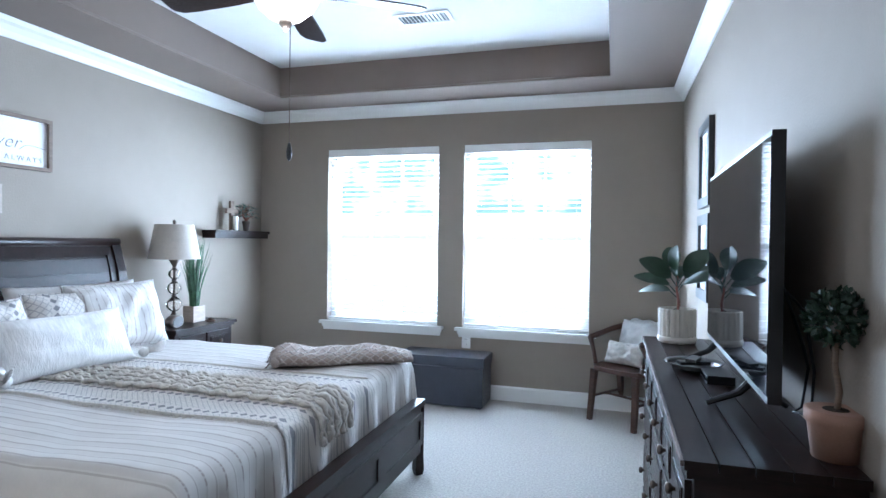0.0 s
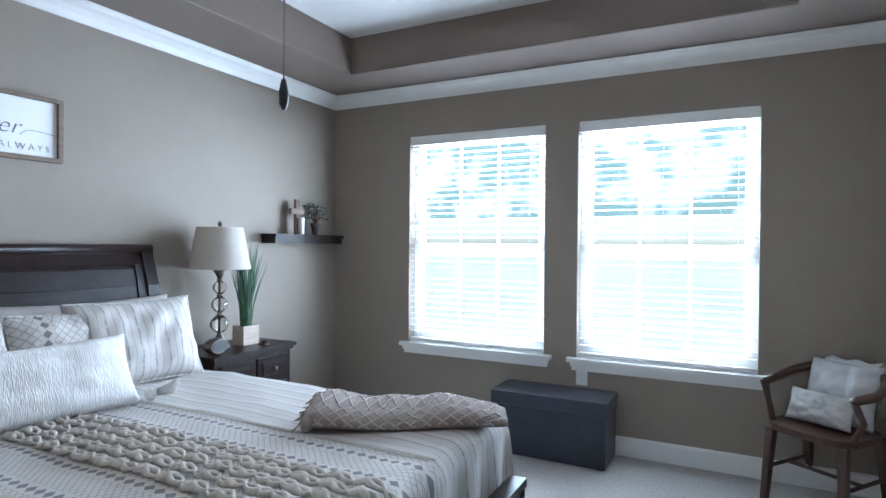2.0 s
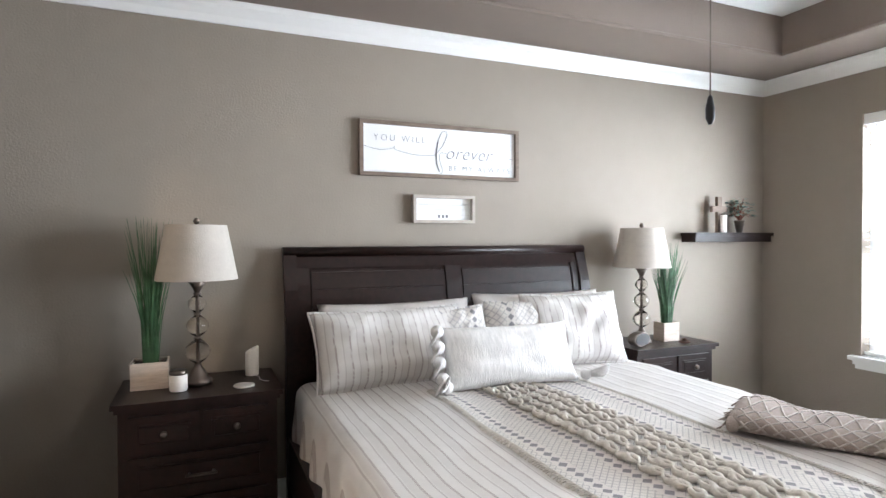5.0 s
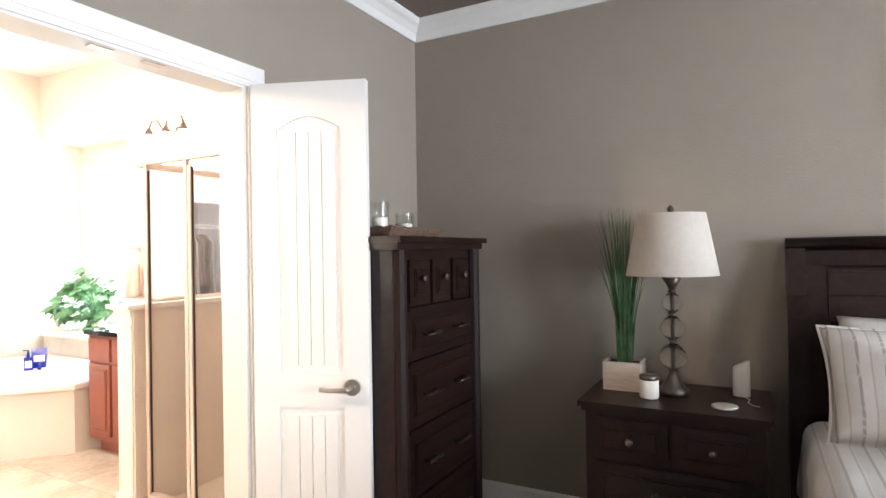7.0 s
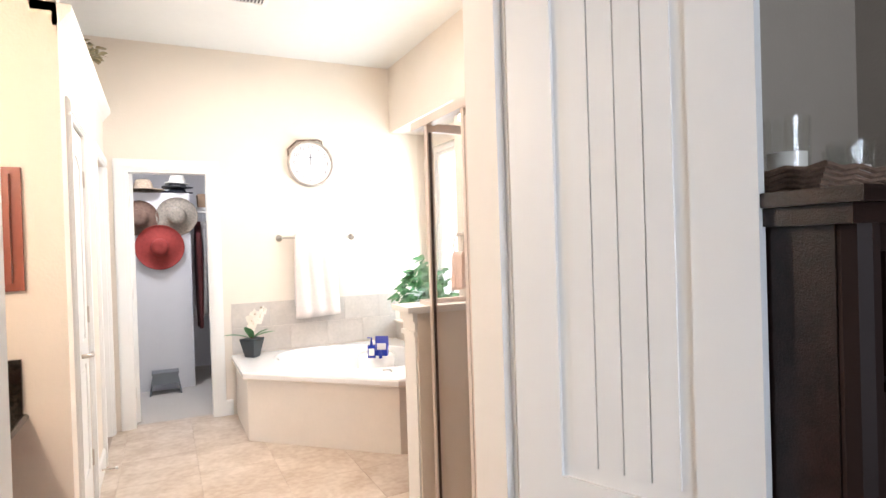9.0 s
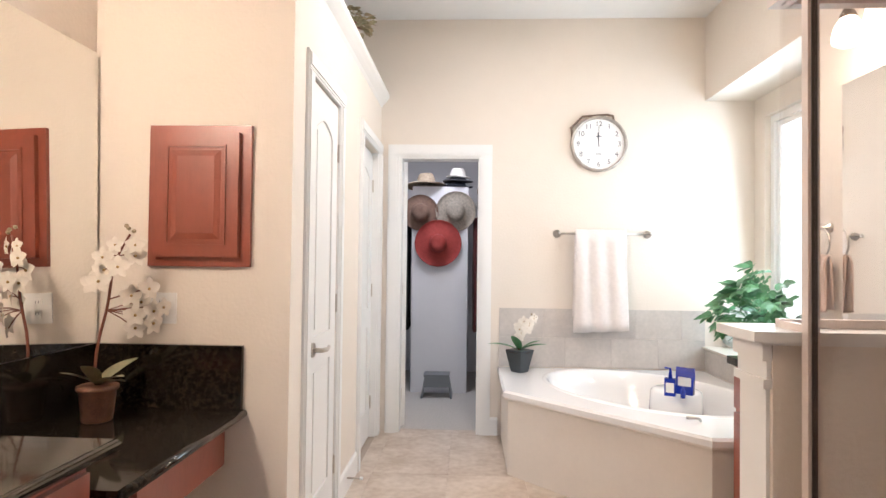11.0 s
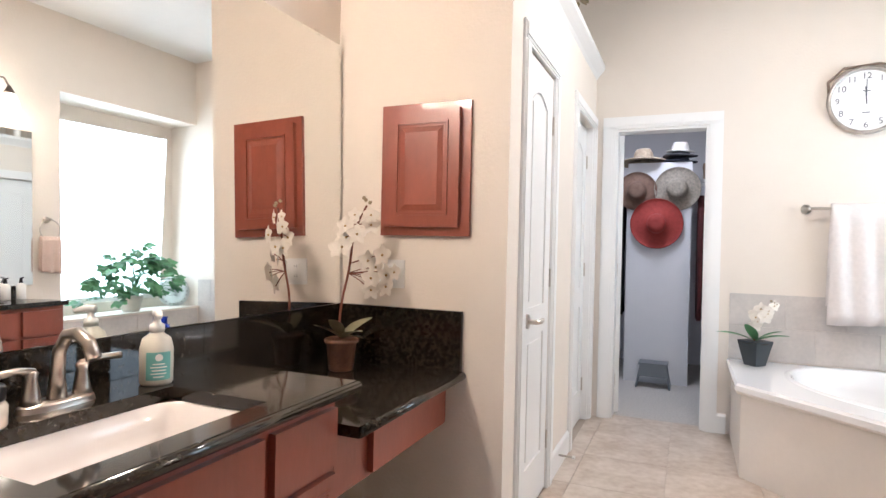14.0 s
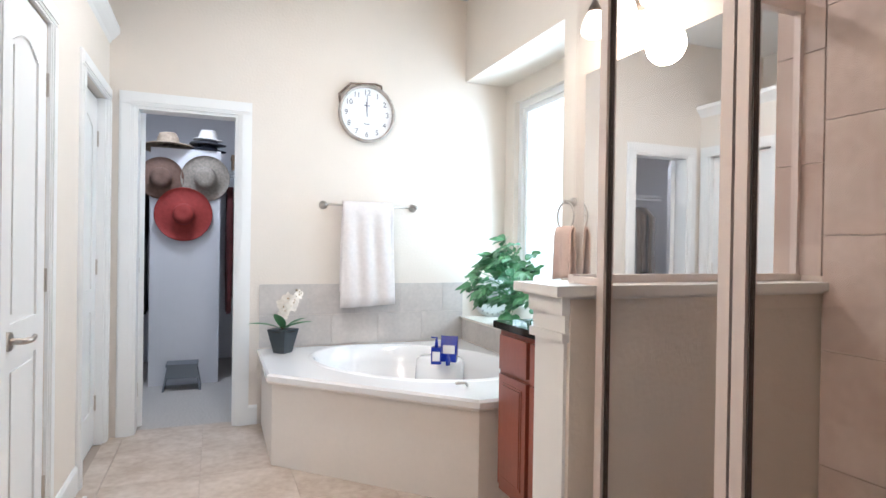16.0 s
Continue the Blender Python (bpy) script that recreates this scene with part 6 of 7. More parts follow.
turned("lid", [(0.045, 0.058), (0.046, 0.062), (0.046, 0.084), (0.043, 0.088)], BLACK, jr, segs=30)
hr = thing("cotton_roll", "white ribbed cotton roll at the counter edge", "cotton roll", pose(-1.0, -1.10, 0.8305))
turned("roll", [(0.03, 0), (0.036, 0.01), (0.032, 0.02), (0.037, 0.035), (0.032, 0.05), (0.036, 0.065), (0.028, 0.075)], TOWEL, hr, segs=20)

mc = thing("medicine_cabinet", "cherry wood medicine cabinet with a raised panel door", "medicine cabinet")
panel_front("case", mc, CAB_Y, -1.14, -0.75, 1.235, 1.765, 1, 1, CHERRY, inset=False, raise_=0.018)
dm = panel_front("cabinet_door", mc, CAB_Y + 0.018, -1.10, -0.78, 1.27, 1.735, 1, 1, CHERRY, inset=False, raise_=0.02)
bm = nb()
a0, a1, z0, z1 = -1.045, -0.835, 1.325, 1.68
ring = [(a0, z0), (a1, z0), (a1, z1), (a0, z1)]
yy = CAB_Y + 0.038
o = [bm.verts.new((x, yy, z)) for x, z in ring]
i1 = [bm.verts.new((x + (0.006 if x == a0 else -0.006), yy + 0.001 - 0.008 + 0.008, z + (0.006 if z == z0 else -0.006))) for x, z in ring]
i2 = [bm.verts.new((x + (0.012 if x == a0 else -0.012), yy + 0.001, z + (0.012 if z == z0 else -0.012))) for x, z in ring]
i3 = [bm.verts.new((x + (0.034 if x == a0 else -0.034), yy + 0.008, z + (0.034 if z == z0 else -0.034))) for x, z in ring]
for A, B in ((o, i1), (i1, i2), (i2, i3)):
    for k in range(4):
        bm.faces.new((A[k], A[(k + 1) % 4], B[(k + 1) % 4], B[k]))
bm.faces.new(i3)
part("raised_panel", bm, CHERRY, dm)
bm = nb()
for q in ((a0 - 0.008, z0 - 0.008, a1 + 0.008, z0), (a0 - 0.008, z1, a1 + 0.008, z1 + 0.008), (a0 - 0.008, z0, a0, z1), (a1, z0, a1 + 0.008, z1)):
    box(bm, q[0], yy, q[1], q[2], yy + 0.005, q[3])
part("bead", bm, CHERRY, dm, bevel=0.0015)


def orchid(m, label, pot, potmat, stemh, blooms, leaves, arch=(-0.12, 0.02), scale=1.0, segs=24, buds=3, stems=1):
    o = thing("orchid", label, "artificial orchid", m)
    turned("pot", pot, potmat, o, segs=segs, smooth=segs > 8)
    top = pot[-1][1]
    turned("soil", [(pot[-1][0] * 0.9, top - 0.012), (0.005, top - 0.004)], SOIL, o, segs=16)
    pts = []
    for i in range(15):
        u = i / 14
        pts.append(Vector((arch[0] * max(0, u - 0.35) ** 1.5 * 1.6 + 0.008 * math.sin(u * 9), arch[1] * max(0, u - 0.3) ** 1.5 * 1.6 + 0.006 * math.cos(u * 8), top - 0.01 + stemh * (u if abs(arch[0]) + abs(arch[1]) < 0.15 else math.sin(u * 1.9)))))
    st = part("stem", tube(nb(), pts, [0.0042] * 10 + [0.0034] * 5, 7), STEM, o, "thin reddish brown stem", smooth=True)
    for a, L, W, el in leaves:
        a, e = radians(a), radians(el)
        bm = nb()
        d = Vector((math.cos(a) * math.cos(e), math.sin(a) * math.cos(e), math.sin(e)))
        leaf(bm, (0, 0, top - 0.005), Vector((0, 0, top)) + d * L, W, 0.25, 8)
        part("leaf", bm, mat("olive_leaf", (0.30, 0.28, 0.17), 0.45, color2=(0.17, 0.18, 0.09), scale=14) if potmat is TERRA else MIDGREEN, o, smooth=True)
    for (u, dx, dy, dz, s) in blooms:
        i = min(13, int(u * 14))
        c = pts[i] + Vector((dx, dy, dz))
        part("bloom_stalk", tube(nb(), [pts[i], (pts[i] + c) / 2 + Vector((0, 0, 0.004)), c], 0.0018, 5), STEM, o)
        out = Vector((dx * 6 - 0.35, dy * 6 + 0.75, dz * 2)).normalized()
        sd = out.cross(Vector((0, 0, 1))).normalized()
        bm = nb()
        for k in range(5):
            an = radians(90 + 72 * k)
            d = sd * math.cos(an) + Vector((0, 0, 1)) * math.sin(an)
            leaf(bm, c, c + d * s * 1.05 + out * s * 0.2, s * 1.0 * (0.95 if k in (1, 4) else 0.7), 0.12, 5, normal=tuple(out))
        bl_ = part("bloom", bm, PETAL, o, "cream white orchid bloom", smooth=True)
        bm = nb()
        bmesh.ops.create_icosphere(bm, subdivisions=1, radius=s * 0.14, matrix=Matrix.Translation(c + out * s * 0.12))
        part("lip", bm, mat("petal_lip", (0.45, 0.30, 0.12), 0.6), bl_, smooth=True)
    for k in range(buds):
        bm = nb()
        c = pts[-1] + Vector((0.012 * (k - 1), 0.008 * (k % 2), 0.01 + 0.008 * k))
        bmesh.ops.create_icosphere(bm, subdivisions=1, radius=0.0075 * scale, matrix=Matrix.Translation(c))
        part("bud", bm, mat("bud", (0.35, 0.28, 0.18), 0.6), o, smooth=True)
    return o


bl1 = [(0.99, 0.02, 0.01, 0.0, 0.024), (0.95, -0.03, -0.01, 0.0, 0.028), (0.91, 0.03, 0.025, -0.005, 0.031), (0.88, -0.035, -0.03, 0.0, 0.032), (0.84, 0.03, 0.0, -0.01, 0.034), (0.82, -0.03, 0.03, 0.0, 0.033),
       (0.78, 0.035, 0.035, -0.015, 0.034), (0.74, 0.01, 0.045, -0.01, 0.034), (0.60, -0.05, -0.03, 0.01, 0.034), (0.58, -0.09, -0.055, 0.03, 0.036), (0.56, -0.115, -0.05, -0.005, 0.036), (0.54, -0.075, -0.02, -0.015, 0.035),
       (0.52, -0.10, -0.075, -0.045, 0.036), (0.52, -0.07, -0.03, -0.055, 0.034), (0.50, -0.135, -0.07, 0.005, 0.030), (0.57, -0.06, -0.075, 0.02, 0.033)]
orchid(pose(-0.69, -2.60, 0.7055, 0, 0, 0) @ Matrix.Scale(1.15, 4), "cream orchid in a textured bronze pot on the makeup counter", [(0.038, 0), (0.042, 0.004), (0.050, 0.09), (0.057, 0.095), (0.057, 0.105), (0.05, 0.108)], TERRA, 0.46, bl1,
       [(110, 0.17, 0.045, 42), (150, 0.14, 0.045, 30), (250, 0.14, 0.055, 38), (275, 0.15, 0.04, 5), (60, 0.11, 0.04, 40)], arch=(-0.085, -0.035))
bl2 = [(0.66, -0.01, 0.03, 0.01, 0.034), (0.72, 0.0, 0.035, 0.0, 0.036), (0.78, -0.01, 0.03, 0.0, 0.034), (0.86, 0.0, 0.03, -0.01, 0.032), (0.94, 0.01, 0.03, -0.01, 0.028), (0.60, 0.02, 0.03, 0.0, 0.032), (0.54, 0.02, 0.03, -0.005, 0.034), (0.90, 0.03, 0.0, 0.01, 0.034), (0.84, 0.045, 0.02, -0.02, 0.034), (0.76, 0.04, -0.01, 0.01, 0.034), (0.92, -0.03, 0.01, 0.03, 0.03), (0.69, -0.02, -0.02, 0.015, 0.033), (0.58, 0.0, -0.015, 0.02, 0.03), (0.82, -0.02, -0.015, 0.02, 0.032)]
orchid(pose(-2.31, -4.70, 0.505, 0, 0, 0) @ Matrix.Scale(1.15, 4), "white orchid in a square dark pot on the tub deck", [(0.05, 0), (0.052, 0.004), (0.085, 0.125), (0.085, 0.132), (0.078, 0.132)], mat("slate_pot", (0.03, 0.038, 0.045), 0.4), 0.20, bl2,
       [(170, 0.13, 0.06, 40), (10, 0.19, 0.055, 25), (60, 0.14, 0.06, 55), (185, 0.16, 0.05, 25)], arch=(-0.10, 0.02), segs=4)

# door stops, catches
dstop = thing("door_stop", "small spring door stop low on the linen wall", "door stop")
part("spring", tube(nb(), [(LINEN_X - 0.014, -3.80, 0.08), (LINEN_X - 0.085, -3.80, 0.08)], 0.006, 8), NICKEL, dstop)
part("tip", tube(nb(), [(LINEN_X - 0.085, -3.80, 0.08), (LINEN_X - 0.1, -3.80, 0.08)], 0.009, 8), WHITE, dstop)

# tub
tub = thing("corner_tub", "white corner bathtub with a cut-off front on a cream apron", "bathtub")
DECK = [(BATH_W, BATH_S + 0.012), (-2.165, BATH_S + 0.012), (-2.165, -4.12), (-3.03, -3.268), (BATH_W, -3.268)]


def inset_poly(pts, d):
    out = []
    n = len(pts)
    for i in range(n):
        p0, p1, p2 = Vector(pts[i - 1]), Vector(pts[i]), Vector(pts[(i + 1) % n])
        a, b = (p1 - p0).normalized(), (p2 - p1).normalized()
        na, nbb = Vector((-a.y, a.x)), Vector((-b.y, b.x))
        mi_ = (na + nbb) / (1 + na.dot(nbb))
        out.append((p1.x + mi_.x * d, p1.y + mi_.y * d))
    return out


bm = nb()
inner = inset_poly(DECK, 0.03)
inner = [(x if x > BATH_W + 0.05 else BATH_W, y if y > BATH_S + 0.06 else BATH_S + 0.012) for x, y in inner]
lo, hi = [bm.verts.new((x, y, 0)) for x, y in inner], [bm.verts.new((x, y, 0.462)) for x, y in inner]
for k in range(5):
    bm.faces.new((lo[k], lo[(k + 1) % 5], hi[(k + 1) % 5], hi[k]))
part("apron", bm, mat("apron_panel", (0.72, 0.66, 0.60), 0.5, grain=0.04, scale=6), tub, "cream panelled apron")
cx, cy, N = -3.02, -4.22, 60


def deck_r(a):
    """Distance from the basin's centre to the deck's edge, one way."""
    best = 9
    d = Vector((math.cos(a), math.sin(a)))
    for i in range(5):
        p, q = Vector(DECK[i]) - Vector((cx, cy)), Vector(DECK[(i + 1) % 5]) - Vector((cx, cy))
        e = q - p
        den = d.x * e.y - d.y * e.x
        if abs(den) > 1e-9:
            t, s = (p.x * e.y - p.y * e.x) / den, (p.x * d.y - p.y * d.x) / den
            if t > 0 and -1e-6 <= s <= 1 + 1e-6:
                best = min(best, t)
    return best


angles = sorted([2 * math.pi * k / N for k in range(N)] + [math.atan2(y - cy, x - cx) % (2 * math.pi) for x, y in DECK])
bm = nb()
rings = []


def basin(a, s):
    ca, sa = math.cos(a + radians(-40)), math.sin(a + radians(-40))
    r = 1 / math.sqrt((ca / 0.46) ** 2 + (sa / 0.66) ** 2)
    return r * s


for z, f in ((0.462, "edge"), (0.49, "edge"), (0.502, "edge2"), (0.502, 1.06), (0.512, 1.03), (0.50, 0.99), (0.40, 0.93), (0.22, 0.84), (0.12, 0.70), (0.10, 0.45), (0.098, 0.05)):
    ring = []
    for a in angles:
        rr = deck_r(a) if f == "edge" else deck_r(a) - 0.012 if f == "edge2" else basin(a, f)
        ring.append(bm.verts.new((cx + math.cos(a) * rr, cy + math.sin(a) * rr, z)))
    rings.append(ring)
for A, B in zip(rings, rings[1:]):
    for k in range(len(angles)):
        bm.faces.new((A[k], A[(k + 1) % len(angles)], B[(k + 1) % len(angles)], B[k]))
bm.faces.new(rings[-1])
shell = part("shell", bm, ACRYLIC, tub, "glossy white acrylic shell", bevel=0)
for f_ in shell.data.polygons:
    f_.use_smooth = f_.index >= 3 * len(angles)
part("armrest", lathe(nb(), [(0.16, 0.30), (0.15, 0.485), (0.13, 0.502), (0.02, 0.504)], 24, (-3.23, -4.28, 0)), ACRYLIC, tub, smooth=True)
part("trim_bead", tube(nb(), [(x, y, 0.455) for x, y in inset_poly(DECK, 0.012)[1:4]] + [(-3.1, -3.280, 0.455)], 0.009, 8), mat("apron_panel", (0.7, 0.6, 0.5)), tub)
part("drain_lever", tube(nb(), [(-3.08, -3.52, 0.51), (-3.06, -3.50, 0.53), (-3.0, -3.48, 0.535)], 0.008, 8), NICKEL, tub, smooth=True)
bt = thing("bath_salts", "cobalt blue pouch with a white label on the tub", "bath product", pose(-3.22, -4.10, 0.508, 0, 0, -35))
bm = nb()
v0 = [bm.verts.new(c) for c in ((-0.045, -0.022, 0), (0.045, -0.022, 0), (0.045, 0.022, 0), (-0.045, 0.022, 0))]
v1 = [bm.verts.new(c) for c in ((-0.05, -0.018, 0.09), (0.05, -0.018, 0.09), (0.05, 0.018, 0.09), (-0.05, 0.018, 0.09))]
v2 = [bm.verts.new(c) for c in ((-0.052, -0.003, 0.155), (0.052, -0.003, 0.155), (0.052, 0.003, 0.155), (-0.052, 0.003, 0.155))]
for A, B in ((v0, v1), (v1, v2)):
    for k in range(4):
        bm.faces.new((A[k], A[(k + 1) % 4], B[(k + 1) % 4], B[k]))
bm.faces.new(v0[::-1])
bm.faces.new(v2)
part("pouch", bm, BLUE, bt, bevel=0.002)
bx("label", (-0.036, 0.0185, 0.05, 0.036, 0.022, 0.10), WHITE, bt)
bp = thing("body_wash", "square cobalt blue pump bottle on the tub", "bath product", pose(-3.12, -4.06, 0.508, 0, 0, -25))
bx("bottle", (-0.03, -0.022, 0, 0.03, 0.022, 0.10), BLUE, bp, bevel=0.008, segs=2)
bx("label", (-0.022, 0.022, 0.02, 0.022, 0.0235, 0.075), WHITE, bp)
part("pump", tube(nb(), [(0, 0, 0.10), (0, 0, 0.155), (0.03, 0.01, 0.158)], [0.012, 0.006, 0.005], 10), BLUE, bp, smooth=True)
bs = thing("bath_oil", "tiny cobalt blue bottle beside the pouch", "bath product", pose(-3.17, -4.00, 0.508))
turned("bottle", [(0.013, 0), (0.014, 0.04), (0.007, 0.05), (0.007, 0.065)], BLUE, bs, segs=14)

# clock, towel bar, towel
ck = thing("wall_clock", "round white wall clock with a weathered metal rim", "clock", pose(-2.885, BATH_S, 2.13, 90, 0, 180))
turned("rim", [(0.20, 0), (0.205, 0.01), (0.205, 0.03), (0.195, 0.042), (0.185, 0.036), (0.183, 0.012)], mat("aged_silver", (0.55, 0.5, 0.45), 0.4, metal=0.7, grain=0.35, scale=20), ck, segs=56)
turned("face", [(0.184, 0.01), (0.184, 0.014)], PAPER, ck, segs=48, smooth=False)
for k in range(12):
    a = radians(90 - 30 * (k + 1))
    words(str(k + 1), 0.052, Matrix.Translation((0.148 * math.cos(a), 0.148 * math.sin(a), 0.0148)), INK, ck, name="numeral", extrude=0.0004)
for L, a, w in ((0.085, 90 + 4, 0.006), (0.13, 90, 0.004)):
    bm = nb()
    box(bm, -0.02, -w / 2, 0.016, L, w / 2, 0.0175, Matrix.Rotation(radians(a), 4, "Z"))
    part("hand_pointer", bm, INK, ck)
for k in range(2):
    bx("text_bar", (-0.02, 0.055 - k * 0.13, 0.0145, 0.02, 0.061 - k * 0.13, 0.015), INK, ck)
part("hanging_rope", tube(nb(), [(-0.19, 0.02, 0.02), (-0.20, 0.12, 0.02), (-0.12, 0.20, 0.02), (0.06, 0.215, 0.02), (0.10, 0.205, 0.02), (0.105, 0.17, 0.02)], 0.008, 8), GREYWOOD, ck, smooth=True)
tb = thing("towel_bar", "brushed nickel towel bar on the back wall", "towel bar")
part("rod", cyl(nb(), (-2.60, -4.835, 1.475), (-3.23, -4.835, 1.475), 0.008, 12), NICKEL, tb, smooth=True)
for x in (-2.59, -3.24):
    part("bracket", tube(nb(), [(x, BATH_S, 1.475), (x, BATH_S + 0.012, 1.475), (x, BATH_S + 0.014, 1.475), (x, -4.84, 1.475), (x, -4.82, 1.475)], [0.030, 0.028, 0.013, 0.011, 0.013], 16), NICKEL, tb, smooth=True)


def hung_towel(label, m, w, front, back, material, folds=5, thick=0.012):
    t = thing("towel", label, "towel", m)
    bm = nb()
    n = 24
    rows = []
    path = [(0.018, -back)] + [(0.017, -back * (1 - i / 6)) for i in range(1, 6)] + [(0.012, 0.008), (0, 0.014), (-0.012, 0.008)] + [(-0.017 - 0.01 * i / 10, -front * i / 10) for i in range(1, 11)]
    for i in range(n + 1):
        u = i / n
        row = []
        for k, (y, z) in enumerate(path):
            amp = 0.012 * min(1, max(0, -z / 0.2))
            flare = 1 + 0.10 * max(0, -z)
            row.append(bm.verts.new(((u - 0.5) * w * flare, y - amp * math.sin(u * folds * 6.28 + z * 3) - (0.006 if k > 8 else 0), z + 0.02 * (u - 0.5) * (k == len(path) - 1))))
        rows.append(row)
    for a, b in zip(rows, rows[1:]):
        for k in range(len(path) - 1):
            bm.faces.new((a[k], a[k + 1], b[k + 1], b[k]))
    o = part("cloth", bm, material, t, smooth=True)
    md_ = o.modifiers.new("thickness", "SOLIDIFY")
    md_.thickness = thick
    return t


hung_towel("white bath towel folded over the towel bar", pose(-2.89, -4.835, 1.478, 0, 0, 180), 0.36, 0.70, 0.60, TOWEL, 3, 0.014)
tg = thing("towel_ring", "brushed nickel towel ring beside the second mirror", "towel ring")
part("ring", tube(nb(), [(BATH_W + 0.05, -3.46 + 0.075 * math.sin(a * math.pi / 12), 1.37 + 0.075 * math.cos(a * math.pi / 12)) for a in range(25)], 0.005, 8, False), NICKEL, tg, smooth=True)
part("post", tube(nb(), [(BATH_W, -3.46, 1.445), (BATH_W + 0.01, -3.46, 1.445), (BATH_W + 0.012, -3.46, 1.445), (BATH_W + 0.06, -3.46, 1.445)], [0.026, 0.025, 0.011, 0.011], 14), NICKEL, tg, smooth=True)
hung_towel("blush hand towel hanging through the towel ring", pose(BATH_W + 0.05, -3.46, 1.305, 0, 0, 90), 0.14, 0.26, 0.24, PINKTOWEL, 2, 0.012)

# second vanity, mirror and sconces
v2 = thing("vanity_cabinet", "cherry wood vanity cabinet behind the low shower wall", "vanity cabinet")
carcass((BATH_W + 0.002, -3.245, 0.10, -3.12, -2.13, 0.835), 0.66, v2)
bx("toe_kick", (BATH_W + 0.002, -3.22, 0.0, -3.18, -2.13, 0.10), CHERRY, v2)
for a, b in ((-3.22, -2.98), (-2.95, -2.57), (-2.54, -2.16)):
    panel_front("drawer_front", v2, -3.12, a, b, 0.655, 0.81, 1, 0, CHERRY, inset=False, raise_=0.02)
    panel_front("cabinet_door", v2, -3.12, a, b, 0.14, 0.635, 1, 0, CHERRY, raise_=0.02)
ct3 = counter("countertop", "black granite top of the second vanity", BATH_W + 0.001, -3.09, -3.265, -2.127, 0.868, (-3.52, -3.22, -2.98, -2.56))
sink_bowl(ct3, -3.52, -3.22, -2.98, -2.56, 0.868)
bx("back_splash", (BATH_W + 0.001, -3.265, 0.869, BATH_W + 0.02, -2.127, 0.96), GRANITE, ct3)
faucet(pose(-3.575, -2.77, 0.868, 0, 0, 180), "two-handle brushed nickel faucet on the second vanity")
m2 = thing("wall_mirror", "plate mirror above the second vanity", "mirror")
bx("mirror_plate", (BATH_W + 0.001, -3.36, 0.962, BATH_W + 0.007, -2.13, 2.09), MIRROR, m2, bevel=0.002)
for k, y in enumerate((-3.12, -3.22)):
    s2_ = thing("lotion_bottle", "small white pump bottle with a dark top", "soap dispenser", pose(-3.54, y, 0.8685), group="pump bottles on the second vanity")
    turned("bottle", [(0.028, 0), (0.03, 0.005), (0.03, 0.10), (0.012, 0.115)], WHITE, s2_, segs=20)
    part("pump", tube(nb(), [(0, 0, 0.115), (0, 0, 0.15), (0.03, 0, 0.152)], [0.014, 0.007, 0.006], 8), BLACK, s2_, smooth=True)


def sconce(m, label):
    """Three frosted globes hung from curved arms; local x runs along the wall, y points into the room."""
    s = thing("vanity_light", label, "wall light", m)
    part("backplate", lathe(nb(), [(0.055, 0), (0.055, 0.012), (0.04, 0.022), (0.012, 0.026)], 28), PEWTER, s, smooth=True)
    s.children[0].matrix_basis = pose(0, 0, 0, -90, 0, 0)
    for x in (-0.20, 0, 0.20):
        pts = [(0, 0.02, -0.01), (x * 0.15, 0.06, -0.055), (x * 0.3, 0.085, 0.0), (x * 0.6, 0.10, 0.095), (x * 0.85, 0.11, 0.095), (x, 0.115, 0.04)] if x else [(0, 0.02, -0.01), (0.02, 0.06, -0.05), (0.01, 0.09, 0.02), (0, 0.11, 0.085), (0, 0.115, 0.04)]
        arm = part("arm", tube(nb(), pts, 0.0065, 8), PEWTER, s, smooth=True)
        turned("shade_cup", [(0.010, 0.045), (0.030, 0.005), (0.034, -0.012)], PEWTER, arm, c=(x, 0.115, 0), segs=20)
        turned("glass_shade", [(0.032, -0.012), (0.052, -0.05), (0.062, -0.095), (0.058, -0.112), (0.035, -0.128)], GLOBE, arm, c=(x, 0.115, 0), segs=24, label="glowing frosted glass shade")
    return s


sconce(pose(BATH_W, -2.95, 2.32, 0, 0, -90), "three-globe vanity light, lit, above the second mirror")
sconce(pose(BATH_E, -1.55, 2.30, 0, 0, 90), "three-globe vanity light, lit, above the large mirror")

# shower
SX, PY, P2Y, SW = -2.67, -1.915, -1.585, -3.41
bx("wall_shower_west", (BATH_W - 0.01, -2.105, 0, SW, BATH_N, BATH_H), CREAM, None, "furred-out wall carrying the shower tile", kind="structure")
knee = bx("wall_knee", (SW, -2.10, 0, SX + 0.055, -1.96, 1.095), CREAM, None, "cream half-height wall beside the shower", kind="structure")
kc = thing("knee_wall_cap", "white moulded cap and pilaster on the half wall", "wall cap")
bx("cap_board", (SW + 0.001, -2.125, 1.103, SX + 0.105, -1.936, 1.125), WHITE, kc, bevel=0.006, segs=2)
bx("cap_moulding", (SW + 0.001, -2.112, 1.0955, SX + 0.085, -1.948, 1.1025), WHITE, kc, bevel=0.006, segs=2)
pil = bx("pilaster", (SX + 0.056, -2.09, 0, SX + 0.064, -1.97, 1.0), WHITE, kc, bevel=0.002)
for z0, z1, e in ((0.0, 0.12, 0.012), (1.0, 1.02, 0.010), (1.02, 1.06, 0.002), (1.06, 1.0945, 0.012)):
    bx("pilaster_moulding", (SX + 0.056, -2.096 - e * 0.5, z0, SX + 0.064 + e, -1.964 + e * 0.3, z1), WHITE, kc, bevel=0.004)
